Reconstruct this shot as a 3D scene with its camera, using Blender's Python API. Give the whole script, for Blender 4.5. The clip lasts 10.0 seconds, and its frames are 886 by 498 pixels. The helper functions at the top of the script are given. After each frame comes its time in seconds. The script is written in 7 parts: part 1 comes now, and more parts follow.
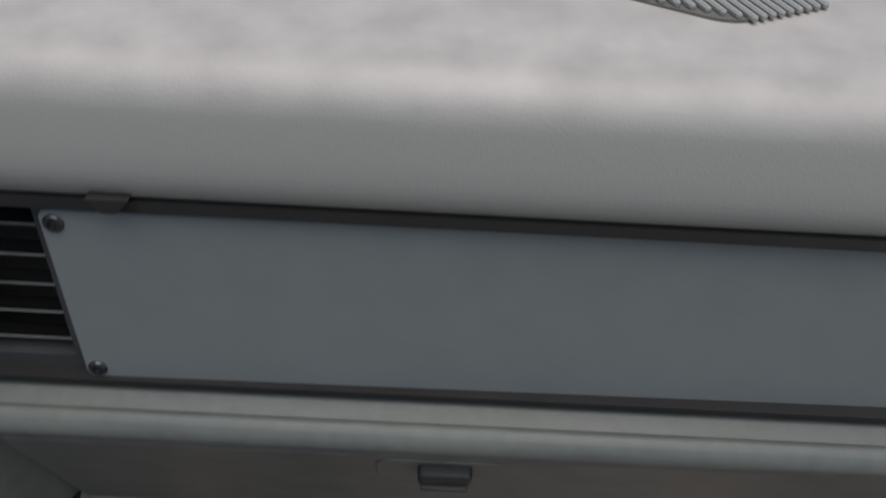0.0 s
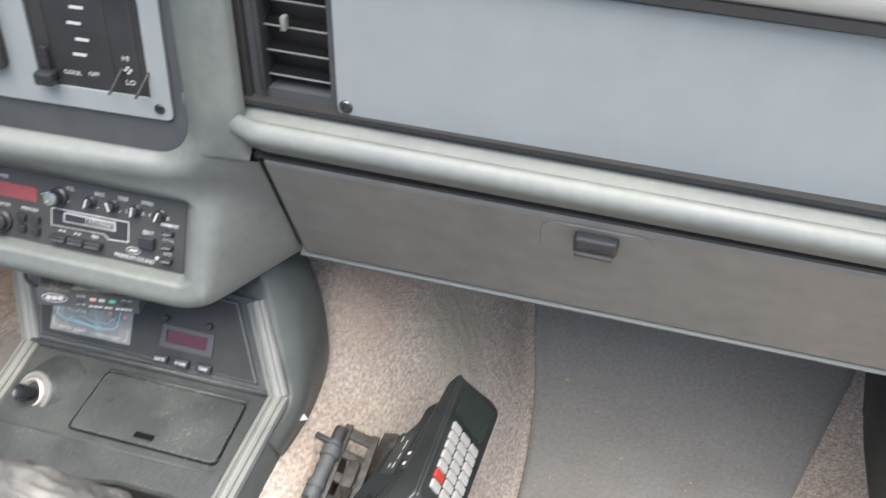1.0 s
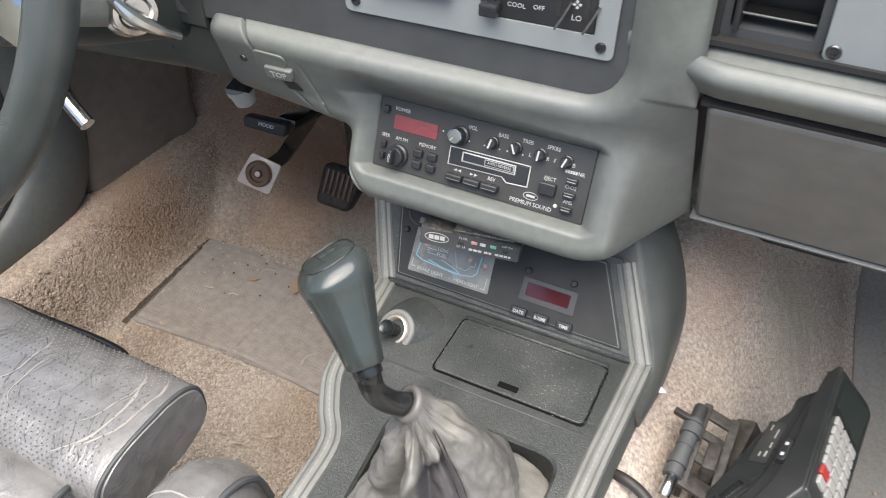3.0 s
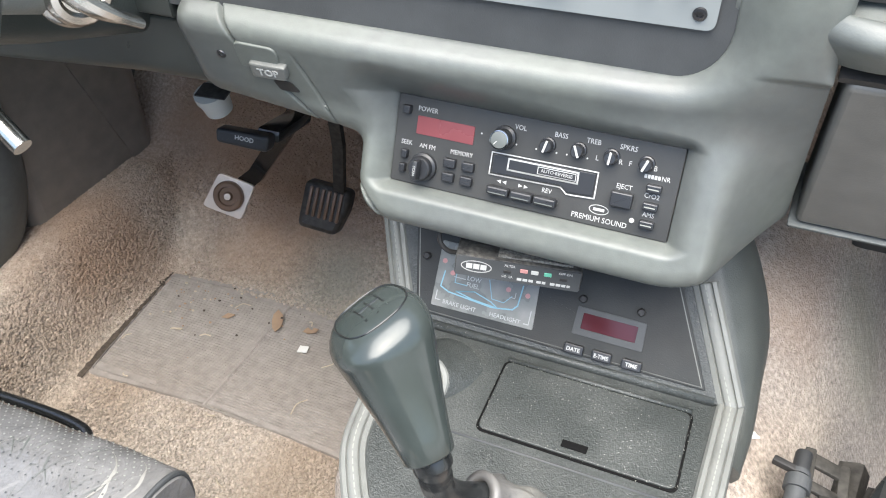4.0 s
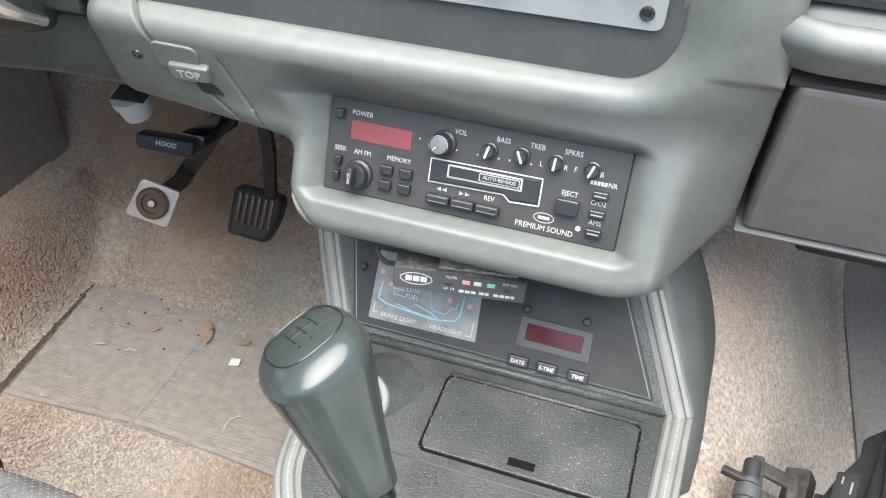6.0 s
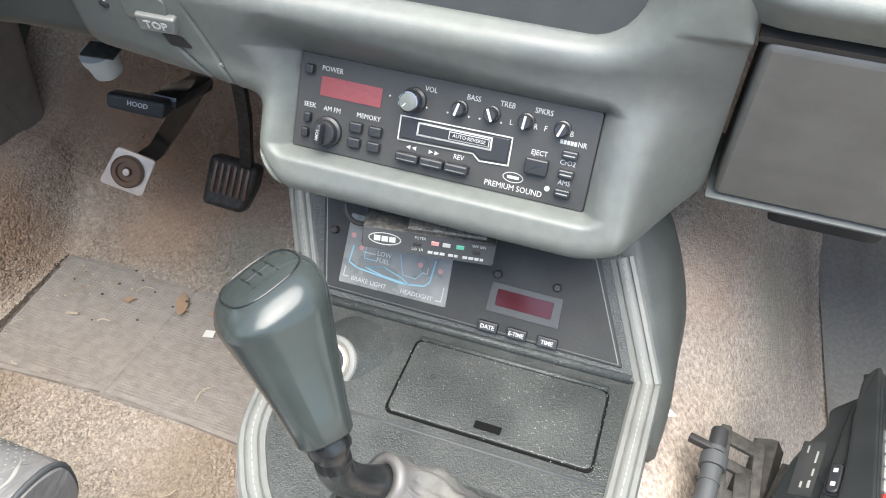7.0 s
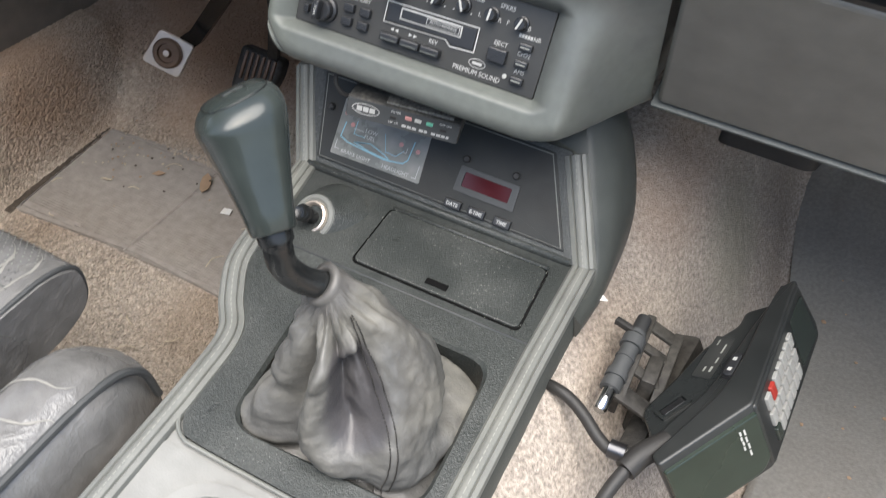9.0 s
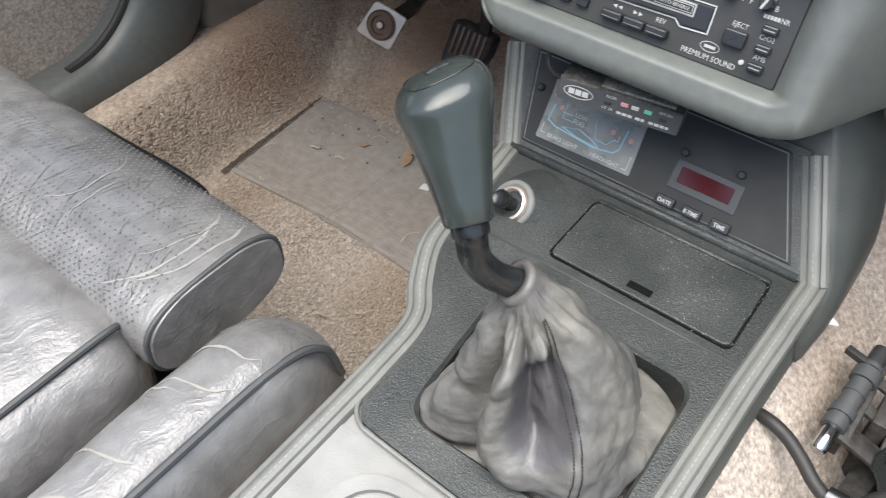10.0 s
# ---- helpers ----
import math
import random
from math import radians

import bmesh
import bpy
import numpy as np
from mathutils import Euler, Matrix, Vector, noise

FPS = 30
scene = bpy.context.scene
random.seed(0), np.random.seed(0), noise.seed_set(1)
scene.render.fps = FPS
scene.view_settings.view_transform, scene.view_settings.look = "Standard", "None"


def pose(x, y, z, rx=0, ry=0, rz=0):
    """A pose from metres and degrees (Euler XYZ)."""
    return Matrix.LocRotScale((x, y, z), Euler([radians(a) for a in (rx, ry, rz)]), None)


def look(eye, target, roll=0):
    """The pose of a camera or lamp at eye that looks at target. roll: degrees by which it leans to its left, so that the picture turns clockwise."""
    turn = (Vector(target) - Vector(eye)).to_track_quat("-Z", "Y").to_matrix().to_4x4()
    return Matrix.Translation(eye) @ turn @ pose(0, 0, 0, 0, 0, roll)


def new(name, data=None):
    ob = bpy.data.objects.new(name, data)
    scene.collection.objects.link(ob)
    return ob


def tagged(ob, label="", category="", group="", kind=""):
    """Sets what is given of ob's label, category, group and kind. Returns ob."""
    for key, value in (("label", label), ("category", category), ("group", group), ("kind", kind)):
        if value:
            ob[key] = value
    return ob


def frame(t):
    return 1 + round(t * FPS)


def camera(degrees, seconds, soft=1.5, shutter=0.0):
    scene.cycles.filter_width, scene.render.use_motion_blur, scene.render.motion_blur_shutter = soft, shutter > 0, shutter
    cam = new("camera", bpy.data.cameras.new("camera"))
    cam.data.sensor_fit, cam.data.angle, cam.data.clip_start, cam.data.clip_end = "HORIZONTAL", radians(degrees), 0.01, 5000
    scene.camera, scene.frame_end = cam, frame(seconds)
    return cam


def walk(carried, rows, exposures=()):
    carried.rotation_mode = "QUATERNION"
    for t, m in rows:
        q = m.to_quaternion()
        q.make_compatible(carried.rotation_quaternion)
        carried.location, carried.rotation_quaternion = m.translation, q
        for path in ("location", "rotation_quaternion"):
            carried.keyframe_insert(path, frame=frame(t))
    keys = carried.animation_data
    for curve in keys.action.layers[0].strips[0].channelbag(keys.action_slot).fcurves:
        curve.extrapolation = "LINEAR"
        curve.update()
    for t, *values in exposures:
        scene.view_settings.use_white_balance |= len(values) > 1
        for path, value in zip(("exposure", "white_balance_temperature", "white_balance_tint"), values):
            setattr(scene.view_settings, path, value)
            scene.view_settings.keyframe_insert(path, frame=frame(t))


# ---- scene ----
EXPOSURES = [(0, -0.68, 6400, 8), (0.2, 0.1, 6400, 8), (0.5, 0.82, 6500, 7), (0.8, 1.25, 6450, 8), (1.0, 1.53, 6500, 9), (1.5, 1.65, 6800, 11), (2.5, 0.93, 6800, 11), (3.2, 1.48, 6600, 9), (4.5, 1.78, 6450, 7), (7.0, 1.78, 6450, 7), (8.5, 1.88, 6550, 7), (9.0, 1.02, 6550, 8), (9.2, 0.8, 6550, 8), (9.5, 1.0, 6550, 8), (10.0, 1.1, 6450, 8)]
SKY, SUN = 0.15, 3.3
cam = camera(54.9, 10.0, soft=1.05, shutter=0.25)
PATH = [
    (0, (0.403, -0.297, 0.982), (0.433, 1.252, -0.282), 3.7),
    (0.5, (0.442, -0.404, 0.95), (0.248, 1.2, -0.229), 2.4),
    (1, (0.419, -0.467, 0.962), (0.072, 0.994, -0.359), 2.5),
    (1.5, (0.424, -0.517, 0.986), (-0.187, 0.81, -0.38), -0.6),
    (2, (0.373, -0.546, 0.983), (-0.376, 0.711, -0.381), -3.0),
    (2.5, (0.315, -0.554, 0.971), (-0.422, 0.719, -0.384), -3.0),
    (3, (0.248, -0.521, 0.919), (-0.474, 0.772, -0.425), -2.4),
    (3.2, (0.217, -0.498, 0.897), (-0.494, 0.794, -0.454), -2.5),
    (4.3, (0.122, -0.425, 0.825), (-0.479, 0.942, -0.505), -2.9),
    (4.5, (0.118, -0.416, 0.822), (-0.472, 0.955, -0.51), -2.9),
    (5, (0.12, -0.417, 0.821), (-0.432, 0.967, -0.514), -1.8),
    (5.5, (0.12, -0.417, 0.821), (-0.405, 0.98, -0.51), -1.0),
    (5.7, (0.121, -0.417, 0.824), (-0.387, 0.984, -0.509), -0.6),
    (7, (0.138, -0.423, 0.804), (-0.315, 0.979, -0.549), 2.0),
    (7.5, (0.153, -0.429, 0.815), (-0.332, 0.941, -0.558), 1.6),
    (8, (0.177, -0.451, 0.831), (-0.324, 0.883, -0.572), 1.8),
    (8.5, (0.207, -0.488, 0.868), (-0.29, 0.844, -0.54), 3.1),
    (9, (0.229, -0.496, 0.825), (-0.283, 0.796, -0.613), 6.2),
    (9.2, (0.231, -0.495, 0.802), (-0.348, 0.751, -0.652), 5.5),
    (9.5, (0.218, -0.461, 0.793), (-0.503, 0.696, -0.67), 0.9),
    (10, (0.207, -0.465, 0.8), (-0.666, 0.555, -0.683), -2.8),
]
walk(cam, [(t, look(eye, target, roll)) for t, eye, target, roll in PATH], EXPOSURES)

# ---- world, sun ----
world = bpy.data.worlds.new("sky")
scene.world = world
world.use_nodes = True
wn = world.node_tree.nodes
sky = wn.new("ShaderNodeTexSky")
sky.sky_type = "NISHITA"
sky.sun_disc = False
sky.sun_elevation = radians(76)
sky.sun_rotation = radians(163)
sky.air_density = 1.0
sky.dust_density = 3.0
wn["Background"].inputs[1].default_value = SKY
world.node_tree.links.new(sky.outputs[0], wn["Background"].inputs[0])
sun = bpy.data.lights.new("sun", "SUN")
sun.energy, sun.angle, sun.color = SUN, radians(66), (1.0, 0.965, 0.93)
sun_ob = new("sun", sun)
sun_ob.matrix_world = look((0.18, -0.58, 2.4), (0, 0, 0))


# ---- materials ----
def mat(name, base, rough=0.5, metal=0.0, var=0.12, scale=40.0, bump=0.15, bscale=600.0, stain=None, sscale=9.0, samt=0.35, spec=0.5, detail=6.0, rvar=0.12, bdist=0.001, specks=0.0):
    """A surface: base colour varied at two scales, grain bump, optional stain colour in noise patches."""
    m = bpy.data.materials.new(name)
    m.use_nodes = True
    n, l = m.node_tree.nodes, m.node_tree.links
    b = n["Principled BSDF"]
    b.inputs["Metallic"].default_value = metal
    b.inputs["Specular IOR Level"].default_value = spec
    tc = n.new("ShaderNodeTexCoord")
    info = n.new("ShaderNodeObjectInfo")
    add = n.new("ShaderNodeVectorMath")
    l.new(tc.outputs["Object"], add.inputs[0])
    l.new(info.outputs["Location"], add.inputs[1])
    big = n.new("ShaderNodeTexNoise")
    big.inputs["Scale"].default_value, big.inputs["Detail"].default_value = sscale, detail
    fine = n.new("ShaderNodeTexNoise")
    fine.inputs["Scale"].default_value, fine.inputs["Detail"].default_value = scale, 4
    grain = n.new("ShaderNodeTexNoise")
    grain.inputs["Scale"].default_value, grain.inputs["Detail"].default_value = bscale, 3
    for t in (big, fine, grain):
        l.new(add.outputs[0], t.inputs["Vector"])
    ramp = n.new("ShaderNodeMapRange")
    ramp.inputs[1].default_value, ramp.inputs[2].default_value = 0.3, 0.7
    ramp.inputs[3].default_value, ramp.inputs[4].default_value = 1 - var, 1 + var
    l.new(fine.outputs[0], ramp.inputs[0])
    mixs = n.new("ShaderNodeMix")
    mixs.data_type = "RGBA"
    mixs.inputs[6].default_value = (*base, 1)
    mixs.inputs[7].default_value = (*(stain or [c * 0.8 for c in base]), 1)
    sr = n.new("ShaderNodeMapRange")
    sr.inputs[1].default_value, sr.inputs[2].default_value, sr.inputs[4].default_value = 0.45, 0.75, samt
    l.new(big.outputs[0], sr.inputs[0])
    l.new(sr.outputs[0], mixs.inputs[0])
    mul = n.new("ShaderNodeVectorMath")
    mul.operation = "SCALE"
    l.new(mixs.outputs[2], mul.inputs[0])
    l.new(ramp.outputs[0], mul.inputs[3])
    l.new(mul.outputs[0], b.inputs["Base Color"])
    if specks:
        dust = n.new("ShaderNodeTexNoise")
        dust.inputs["Scale"].default_value, dust.inputs["Detail"].default_value = 700, 2
        l.new(add.outputs[0], dust.inputs["Vector"])
        dr = n.new("ShaderNodeMapRange")
        dr.inputs[1].default_value, dr.inputs[2].default_value = 0.66, 0.72
        l.new(dust.outputs[0], dr.inputs[0])
        pm_ = n.new("ShaderNodeMath")
        pm_.operation = "MULTIPLY"
        l.new(dr.outputs[0], pm_.inputs[0])
        l.new(sr.outputs[0], pm_.inputs[1])
        dm_ = n.new("ShaderNodeMix")
        dm_.data_type = "RGBA"
        dm_.inputs[7].default_value = (specks, specks, specks * 0.95, 1)
        l.new(pm_.outputs[0], dm_.inputs[0])
        l.new(mul.outputs[0], dm_.inputs[6])
        l.new(dm_.outputs[2], b.inputs["Base Color"])
    rr = n.new("ShaderNodeMapRange")
    rr.inputs[1].default_value, rr.inputs[2].default_value = 0.3, 0.7
    rr.inputs[3].default_value, rr.inputs[4].default_value = max(0.02, rough - rvar), min(1, rough + rvar)
    l.new(big.outputs[0], rr.inputs[0])
    l.new(rr.outputs[0], b.inputs["Roughness"])
    if bump:
        bp = n.new("ShaderNodeBump")
        bp.inputs["Strength"].default_value, bp.inputs["Distance"].default_value = bump, bdist
        l.new(grain.outputs[0], bp.inputs["Height"])
        l.new(bp.outputs[0], b.inputs["Normal"])
    return m


def plain(name, base, rough=0.5, metal=0.0, **k):
    return mat(name, base, rough, metal, var=0.05, samt=0.1, **k)


def lit_above(m, colour, z0, z1):
    """Paints light by height: darker given colour below z0, own colour above z1."""
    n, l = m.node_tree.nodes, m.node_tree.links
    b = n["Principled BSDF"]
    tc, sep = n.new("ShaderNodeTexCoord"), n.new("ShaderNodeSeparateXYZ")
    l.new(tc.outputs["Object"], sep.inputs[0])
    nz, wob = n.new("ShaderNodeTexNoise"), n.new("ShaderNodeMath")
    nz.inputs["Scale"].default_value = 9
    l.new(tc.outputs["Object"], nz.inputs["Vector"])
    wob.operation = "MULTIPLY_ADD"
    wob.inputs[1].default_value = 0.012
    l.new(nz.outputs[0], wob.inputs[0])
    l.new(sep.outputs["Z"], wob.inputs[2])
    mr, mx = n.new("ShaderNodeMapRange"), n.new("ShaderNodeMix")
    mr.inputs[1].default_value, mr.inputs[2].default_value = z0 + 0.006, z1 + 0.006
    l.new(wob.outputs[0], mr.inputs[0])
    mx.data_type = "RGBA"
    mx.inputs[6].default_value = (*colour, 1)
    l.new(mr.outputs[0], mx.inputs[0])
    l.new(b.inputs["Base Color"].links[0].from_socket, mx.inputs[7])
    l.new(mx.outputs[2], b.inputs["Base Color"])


def per_piece(m, low, high):
    """Lets each joined piece differ a little in shade."""
    n, l = m.node_tree.nodes, m.node_tree.links
    b = n["Principled BSDF"]
    g = n.new("ShaderNodeNewGeometry")
    r = n.new("ShaderNodeMapRange")
    r.inputs[3].default_value, r.inputs[4].default_value = low, high
    l.new(g.outputs["Random Per Island"], r.inputs[0])
    v = n.new("ShaderNodeVectorMath")
    v.operation = "SCALE"
    l.new(b.inputs["Base Color"].links[0].from_socket, v.inputs[0])
    l.new(r.outputs[0], v.inputs[3])
    l.new(v.outputs[0], b.inputs["Base Color"])
    return m


VINYL = mat("grey vinyl", (0.108, 0.116, 0.110), 0.42, var=0.08, scale=120, bump=0.12, bscale=1100, sscale=6, samt=0.4, stain=(0.19, 0.21, 0.16))
# darker copy of the grey vinyl, with the console side's shade painted in
SHADED_VINYL = mat("grey vinyl, shaded tone", (0.062, 0.067, 0.061), 0.45, bump=0.25, bscale=900, sscale=5, samt=0.3, stain=(0.13, 0.135, 0.115))
GLOVE = mat("grey-brown vinyl", (0.142, 0.138, 0.124), 0.5, bump=0.25, bscale=900, sscale=4)
PADTOP = mat("grey vinyl painted paler on top", (0.44, 0.41, 0.38), 0.45, bump=0.2, bscale=700, sscale=5, stain=(0.41, 0.385, 0.36))
PANEL = mat("dark grey plastic", (0.052, 0.055, 0.056), 0.58, bump=0.2, bscale=900)
PLATE = mat("blue-grey painted metal", (0.212, 0.229, 0.226), 0.62, var=0.03, bump=0.05, bscale=300, sscale=3, samt=0.06, spec=0.35, rvar=0.03)
FACIA = mat("satin black panel", (0.021, 0.023, 0.022), 0.52, bump=0.2, bscale=900, sscale=25, stain=(0.042, 0.041, 0.039), samt=0.6, spec=0.35)
COPPER = mat("brown-copper rubber and warm-lit ribs", (0.15, 0.095, 0.062), 0.45, 0.2, bump=0.1)
BLACK = mat("black plastic", (0.020, 0.021, 0.022), 0.45, bump=0.2, bscale=900, stain=(0.05, 0.05, 0.048), samt=0.5)
DARKVINYL = mat("dark green-grey vinyl", (0.044, 0.050, 0.046), 0.36, bump=0.2, bscale=800)
KICK = mat("dusty brown plastic", (0.205, 0.178, 0.148), 0.5, bump=0.2, bscale=700)
RADIO = mat("matt black metal face", (0.036, 0.036, 0.034), 0.5, bump=0.08, bscale=900)
KEY = mat("satin black button", (0.022, 0.023, 0.025), 0.35, bump=0.0)
WHITE = plain("white print", (0.43, 0.43, 0.41), 0.5, bump=0.0)
REDWIN = plain("red display window", (0.19, 0.048, 0.050), 0.25, bump=0.0)
REDDARK = plain("dark red display window", (0.062, 0.009, 0.012), 0.18, bump=0.0)
STITCH = plain("pale stitching thread", (0.235, 0.24, 0.215), 0.8, bump=0.0)
TRIM = mat("light grey vinyl trim", (0.150, 0.154, 0.142), 0.45, bump=0.3, bscale=700, stain=(0.17, 0.17, 0.14), samt=0.6)
CONSOLE = mat("grained black plastic", (0.033, 0.037, 0.035), 0.36, var=0.30, scale=500, bump=0.6, bscale=850, sscale=18, stain=(0.072, 0.076, 0.071), samt=0.6, specks=0.5)
REARVINYL = mat("pale grey moulded plastic", (0.225, 0.225, 0.212), 0.42, bump=0.2, bscale=700, stain=(0.17, 0.168, 0.155), samt=0.7)
BOOT = mat("worn grey leather", (0.112, 0.110, 0.103), 0.44, var=0.22, scale=70, bump=0.35, bscale=420, sscale=13, stain=(0.225, 0.212, 0.172), samt=0.75)
KNOB = mat("worn black knob plastic", (0.034, 0.041, 0.038), 0.17, bump=0.05, bscale=300, sscale=30, rvar=0.08)
LEVER = mat("black enamel lever", (0.015, 0.016, 0.016), 0.25, bump=0.0)
CHROME = mat("worn chrome", (0.50, 0.50, 0.49), 0.16, 1.0, bump=0.05, stain=(0.4, 0.38, 0.33), samt=0.6)
ALLOY = mat("dull bare metal", (0.78, 0.69, 0.60), 0.38, 0.7, bump=0.1)
SCREW = mat("dark screw metal", (0.10, 0.10, 0.105), 0.35, 0.9, bump=0.0)
# near black that stands in for shade in gaps, slots and the vent
SHADE_BLACK = plain("near-black gap shade", (0.005, 0.005, 0.005), 0.9, bump=0.0, spec=0.1)
RUBBER = mat("black rubber", (0.022, 0.021, 0.020), 0.6, bump=0.2, bscale=500)
TYPE_GREY = plain("grey-white plastic", (0.42, 0.42, 0.39), 0.5, bump=0.1)
CARPET = mat("tan loop carpet", (0.402, 0.352, 0.303), 0.95, var=0.38, scale=260, bump=0.55, bscale=520, sscale=4.5, stain=(0.30, 0.228, 0.175), samt=0.8, spec=0.1, bdist=0.004)
PILE = mat("tan carpet loops", (0.430, 0.372, 0.312), 0.95, var=0.25, scale=160, bump=0.0, sscale=4.5, stain=(0.31, 0.235, 0.172), samt=0.8, spec=0.1)
MAT_D = mat("grey-brown ribbed rubber mat", (0.305, 0.277, 0.252), 0.75, var=0.12, scale=90, bump=0.3, bscale=500, sscale=5, stain=(0.250, 0.215, 0.185), samt=0.55, spec=0.3)
MAT_P = mat("grey felt mat", (0.215, 0.210, 0.195), 0.9, var=0.12, scale=220, bump=0.5, bscale=500, sscale=7, stain=(0.17, 0.152, 0.135), samt=0.6, spec=0.15)
PHONE = mat("glossy black phone plastic", (0.017, 0.019, 0.019), 0.30, bump=0.05, bscale=500, stain=(0.042, 0.043, 0.041), samt=0.6)
PHONE_SIDE = mat("dark green-black phone plastic", (0.022, 0.032, 0.024), 0.3, bump=0.05, bscale=500)
BRACKET = mat("dusty dark metal", (0.032, 0.030, 0.027), 0.6, 0.2, var=0.5, scale=160, bump=0.4, bscale=300, stain=(0.066, 0.061, 0.050), samt=0.7)
KEYCAP = plain("pale grey key", (0.27, 0.27, 0.255), 0.5, bump=0.0)
REDKEY = plain("red key", (0.30, 0.03, 0.022), 0.45, bump=0.0)
LCD = plain("dark display glass", (0.025, 0.032, 0.028), 0.12, bump=0.0)
CREASE = plain("cracked pale leather", (0.245, 0.238, 0.215), 0.7, bump=0.0)
SCUFF = mat("scuffed grey-black plastic", (0.058, 0.057, 0.053), 0.55, var=0.5, scale=300, bump=0.6, bscale=400, sscale=60, stain=(0.17, 0.155, 0.13), samt=0.7)
DIRT = mat("dark dirt", (0.07, 0.055, 0.042), 0.95, var=0.4, scale=200, bump=0.8, bscale=300)
LEAF = mat("dry leaf", (0.36, 0.25, 0.165), 0.8, bump=0.2)
STRAW = plain("dry straw", (0.48, 0.41, 0.31), 0.8, bump=0.0)
PAPER = plain("white paper scrap", (0.75, 0.74, 0.70), 0.8, bump=0.1)
WINDOW_MAP = mat("smoked clear window", (0.165, 0.168, 0.150), 0.3, bump=0.0, stain=(0.27, 0.262, 0.25), samt=0.7, sscale=40)
CYAN = plain("pale blue print", (0.22, 0.42, 0.50), 0.5, bump=0.0)
LED_G = plain("green lens", (0.12, 0.40, 0.28), 0.3, bump=0.0)
LED_R = plain("pink lens", (0.50, 0.24, 0.22), 0.3, bump=0.0)
FOAM = mat("grey hook tape", (0.20, 0.19, 0.165), 0.95, var=0.5, scale=500, bump=1.0, bscale=700)
SPEED = mat("pale ground for bounced light", (0.30, 0.29, 0.27), 0.9, bump=0.5, bscale=200)


def leather():
    m = mat("creased grey leather", (0.155, 0.152, 0.147), 0.26, var=0.2, scale=50, bump=0.0, bscale=420, sscale=8, stain=(0.175, 0.170, 0.160), samt=0.5, rvar=0.10, spec=0.7)
    n, l = m.node_tree.nodes, m.node_tree.links
    b = n["Principled BSDF"]
    tc = n.new("ShaderNodeTexCoord")
    warp = n.new("ShaderNodeTexNoise")
    warp.inputs["Scale"].default_value, warp.inputs["Detail"].default_value = 14, 4
    l.new(tc.outputs["Object"], warp.inputs["Vector"])
    addw = n.new("ShaderNodeVectorMath")
    addw.operation = "MULTIPLY_ADD"
    addw.inputs[1].default_value = (0.09, 0.09, 0.09)
    l.new(warp.outputs["Color"], addw.inputs[0])
    l.new(tc.outputs["Object"], addw.inputs[2])
    wr = n.new("ShaderNodeMapping")
    wr.inputs["Scale"].default_value = (170, 22, 60)
    l.new(addw.outputs[0], wr.inputs["Vector"])
    wrn = n.new("ShaderNodeTexNoise")
    wrn.inputs["Scale"].default_value, wrn.inputs["Detail"].default_value = 1.0, 4
    l.new(wr.outputs[0], wrn.inputs["Vector"])
    grain2 = n.new("ShaderNodeTexNoise")
    grain2.inputs["Scale"].default_value = 500
    l.new(tc.outputs["Object"], grain2.inputs["Vector"])
    hsum = n.new("ShaderNodeMath")
    hsum.operation = "MULTIPLY_ADD"
    hsum.inputs[1].default_value = 0.25
    l.new(grain2.outputs[0], hsum.inputs[0])
    l.new(wrn.outputs[0], hsum.inputs[2])
    bp2 = n.new("ShaderNodeBump")
    bp2.inputs["Strength"].default_value, bp2.inputs["Distance"].default_value = 0.55, 0.0020
    l.new(hsum.outputs[0], bp2.inputs["Height"])
    l.new(bp2.outputs[0], b.inputs["Normal"])
    return m


LEATHER = leather()


def tone_hollows(m, colour, amount):
    """Mixes in a darker leather tone, shade included, where the mesh asks for it."""
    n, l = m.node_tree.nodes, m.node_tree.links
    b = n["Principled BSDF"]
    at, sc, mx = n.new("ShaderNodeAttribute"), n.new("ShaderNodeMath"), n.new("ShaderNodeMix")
    at.attribute_name = "hollow_tone"
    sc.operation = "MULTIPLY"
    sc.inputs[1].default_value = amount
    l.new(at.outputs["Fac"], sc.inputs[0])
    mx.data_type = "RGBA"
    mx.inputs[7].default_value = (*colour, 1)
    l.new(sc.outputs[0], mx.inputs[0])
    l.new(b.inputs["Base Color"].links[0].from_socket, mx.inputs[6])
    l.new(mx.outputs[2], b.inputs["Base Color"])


tone_hollows(BOOT, (0.055, 0.051, 0.056), 0.75)
# padded top painted paler above, where light falls, than on its front
lit_above(PADTOP, (0.315, 0.312, 0.290), 0.806, 0.822)
per_piece(PILE, 0.80, 1.12)


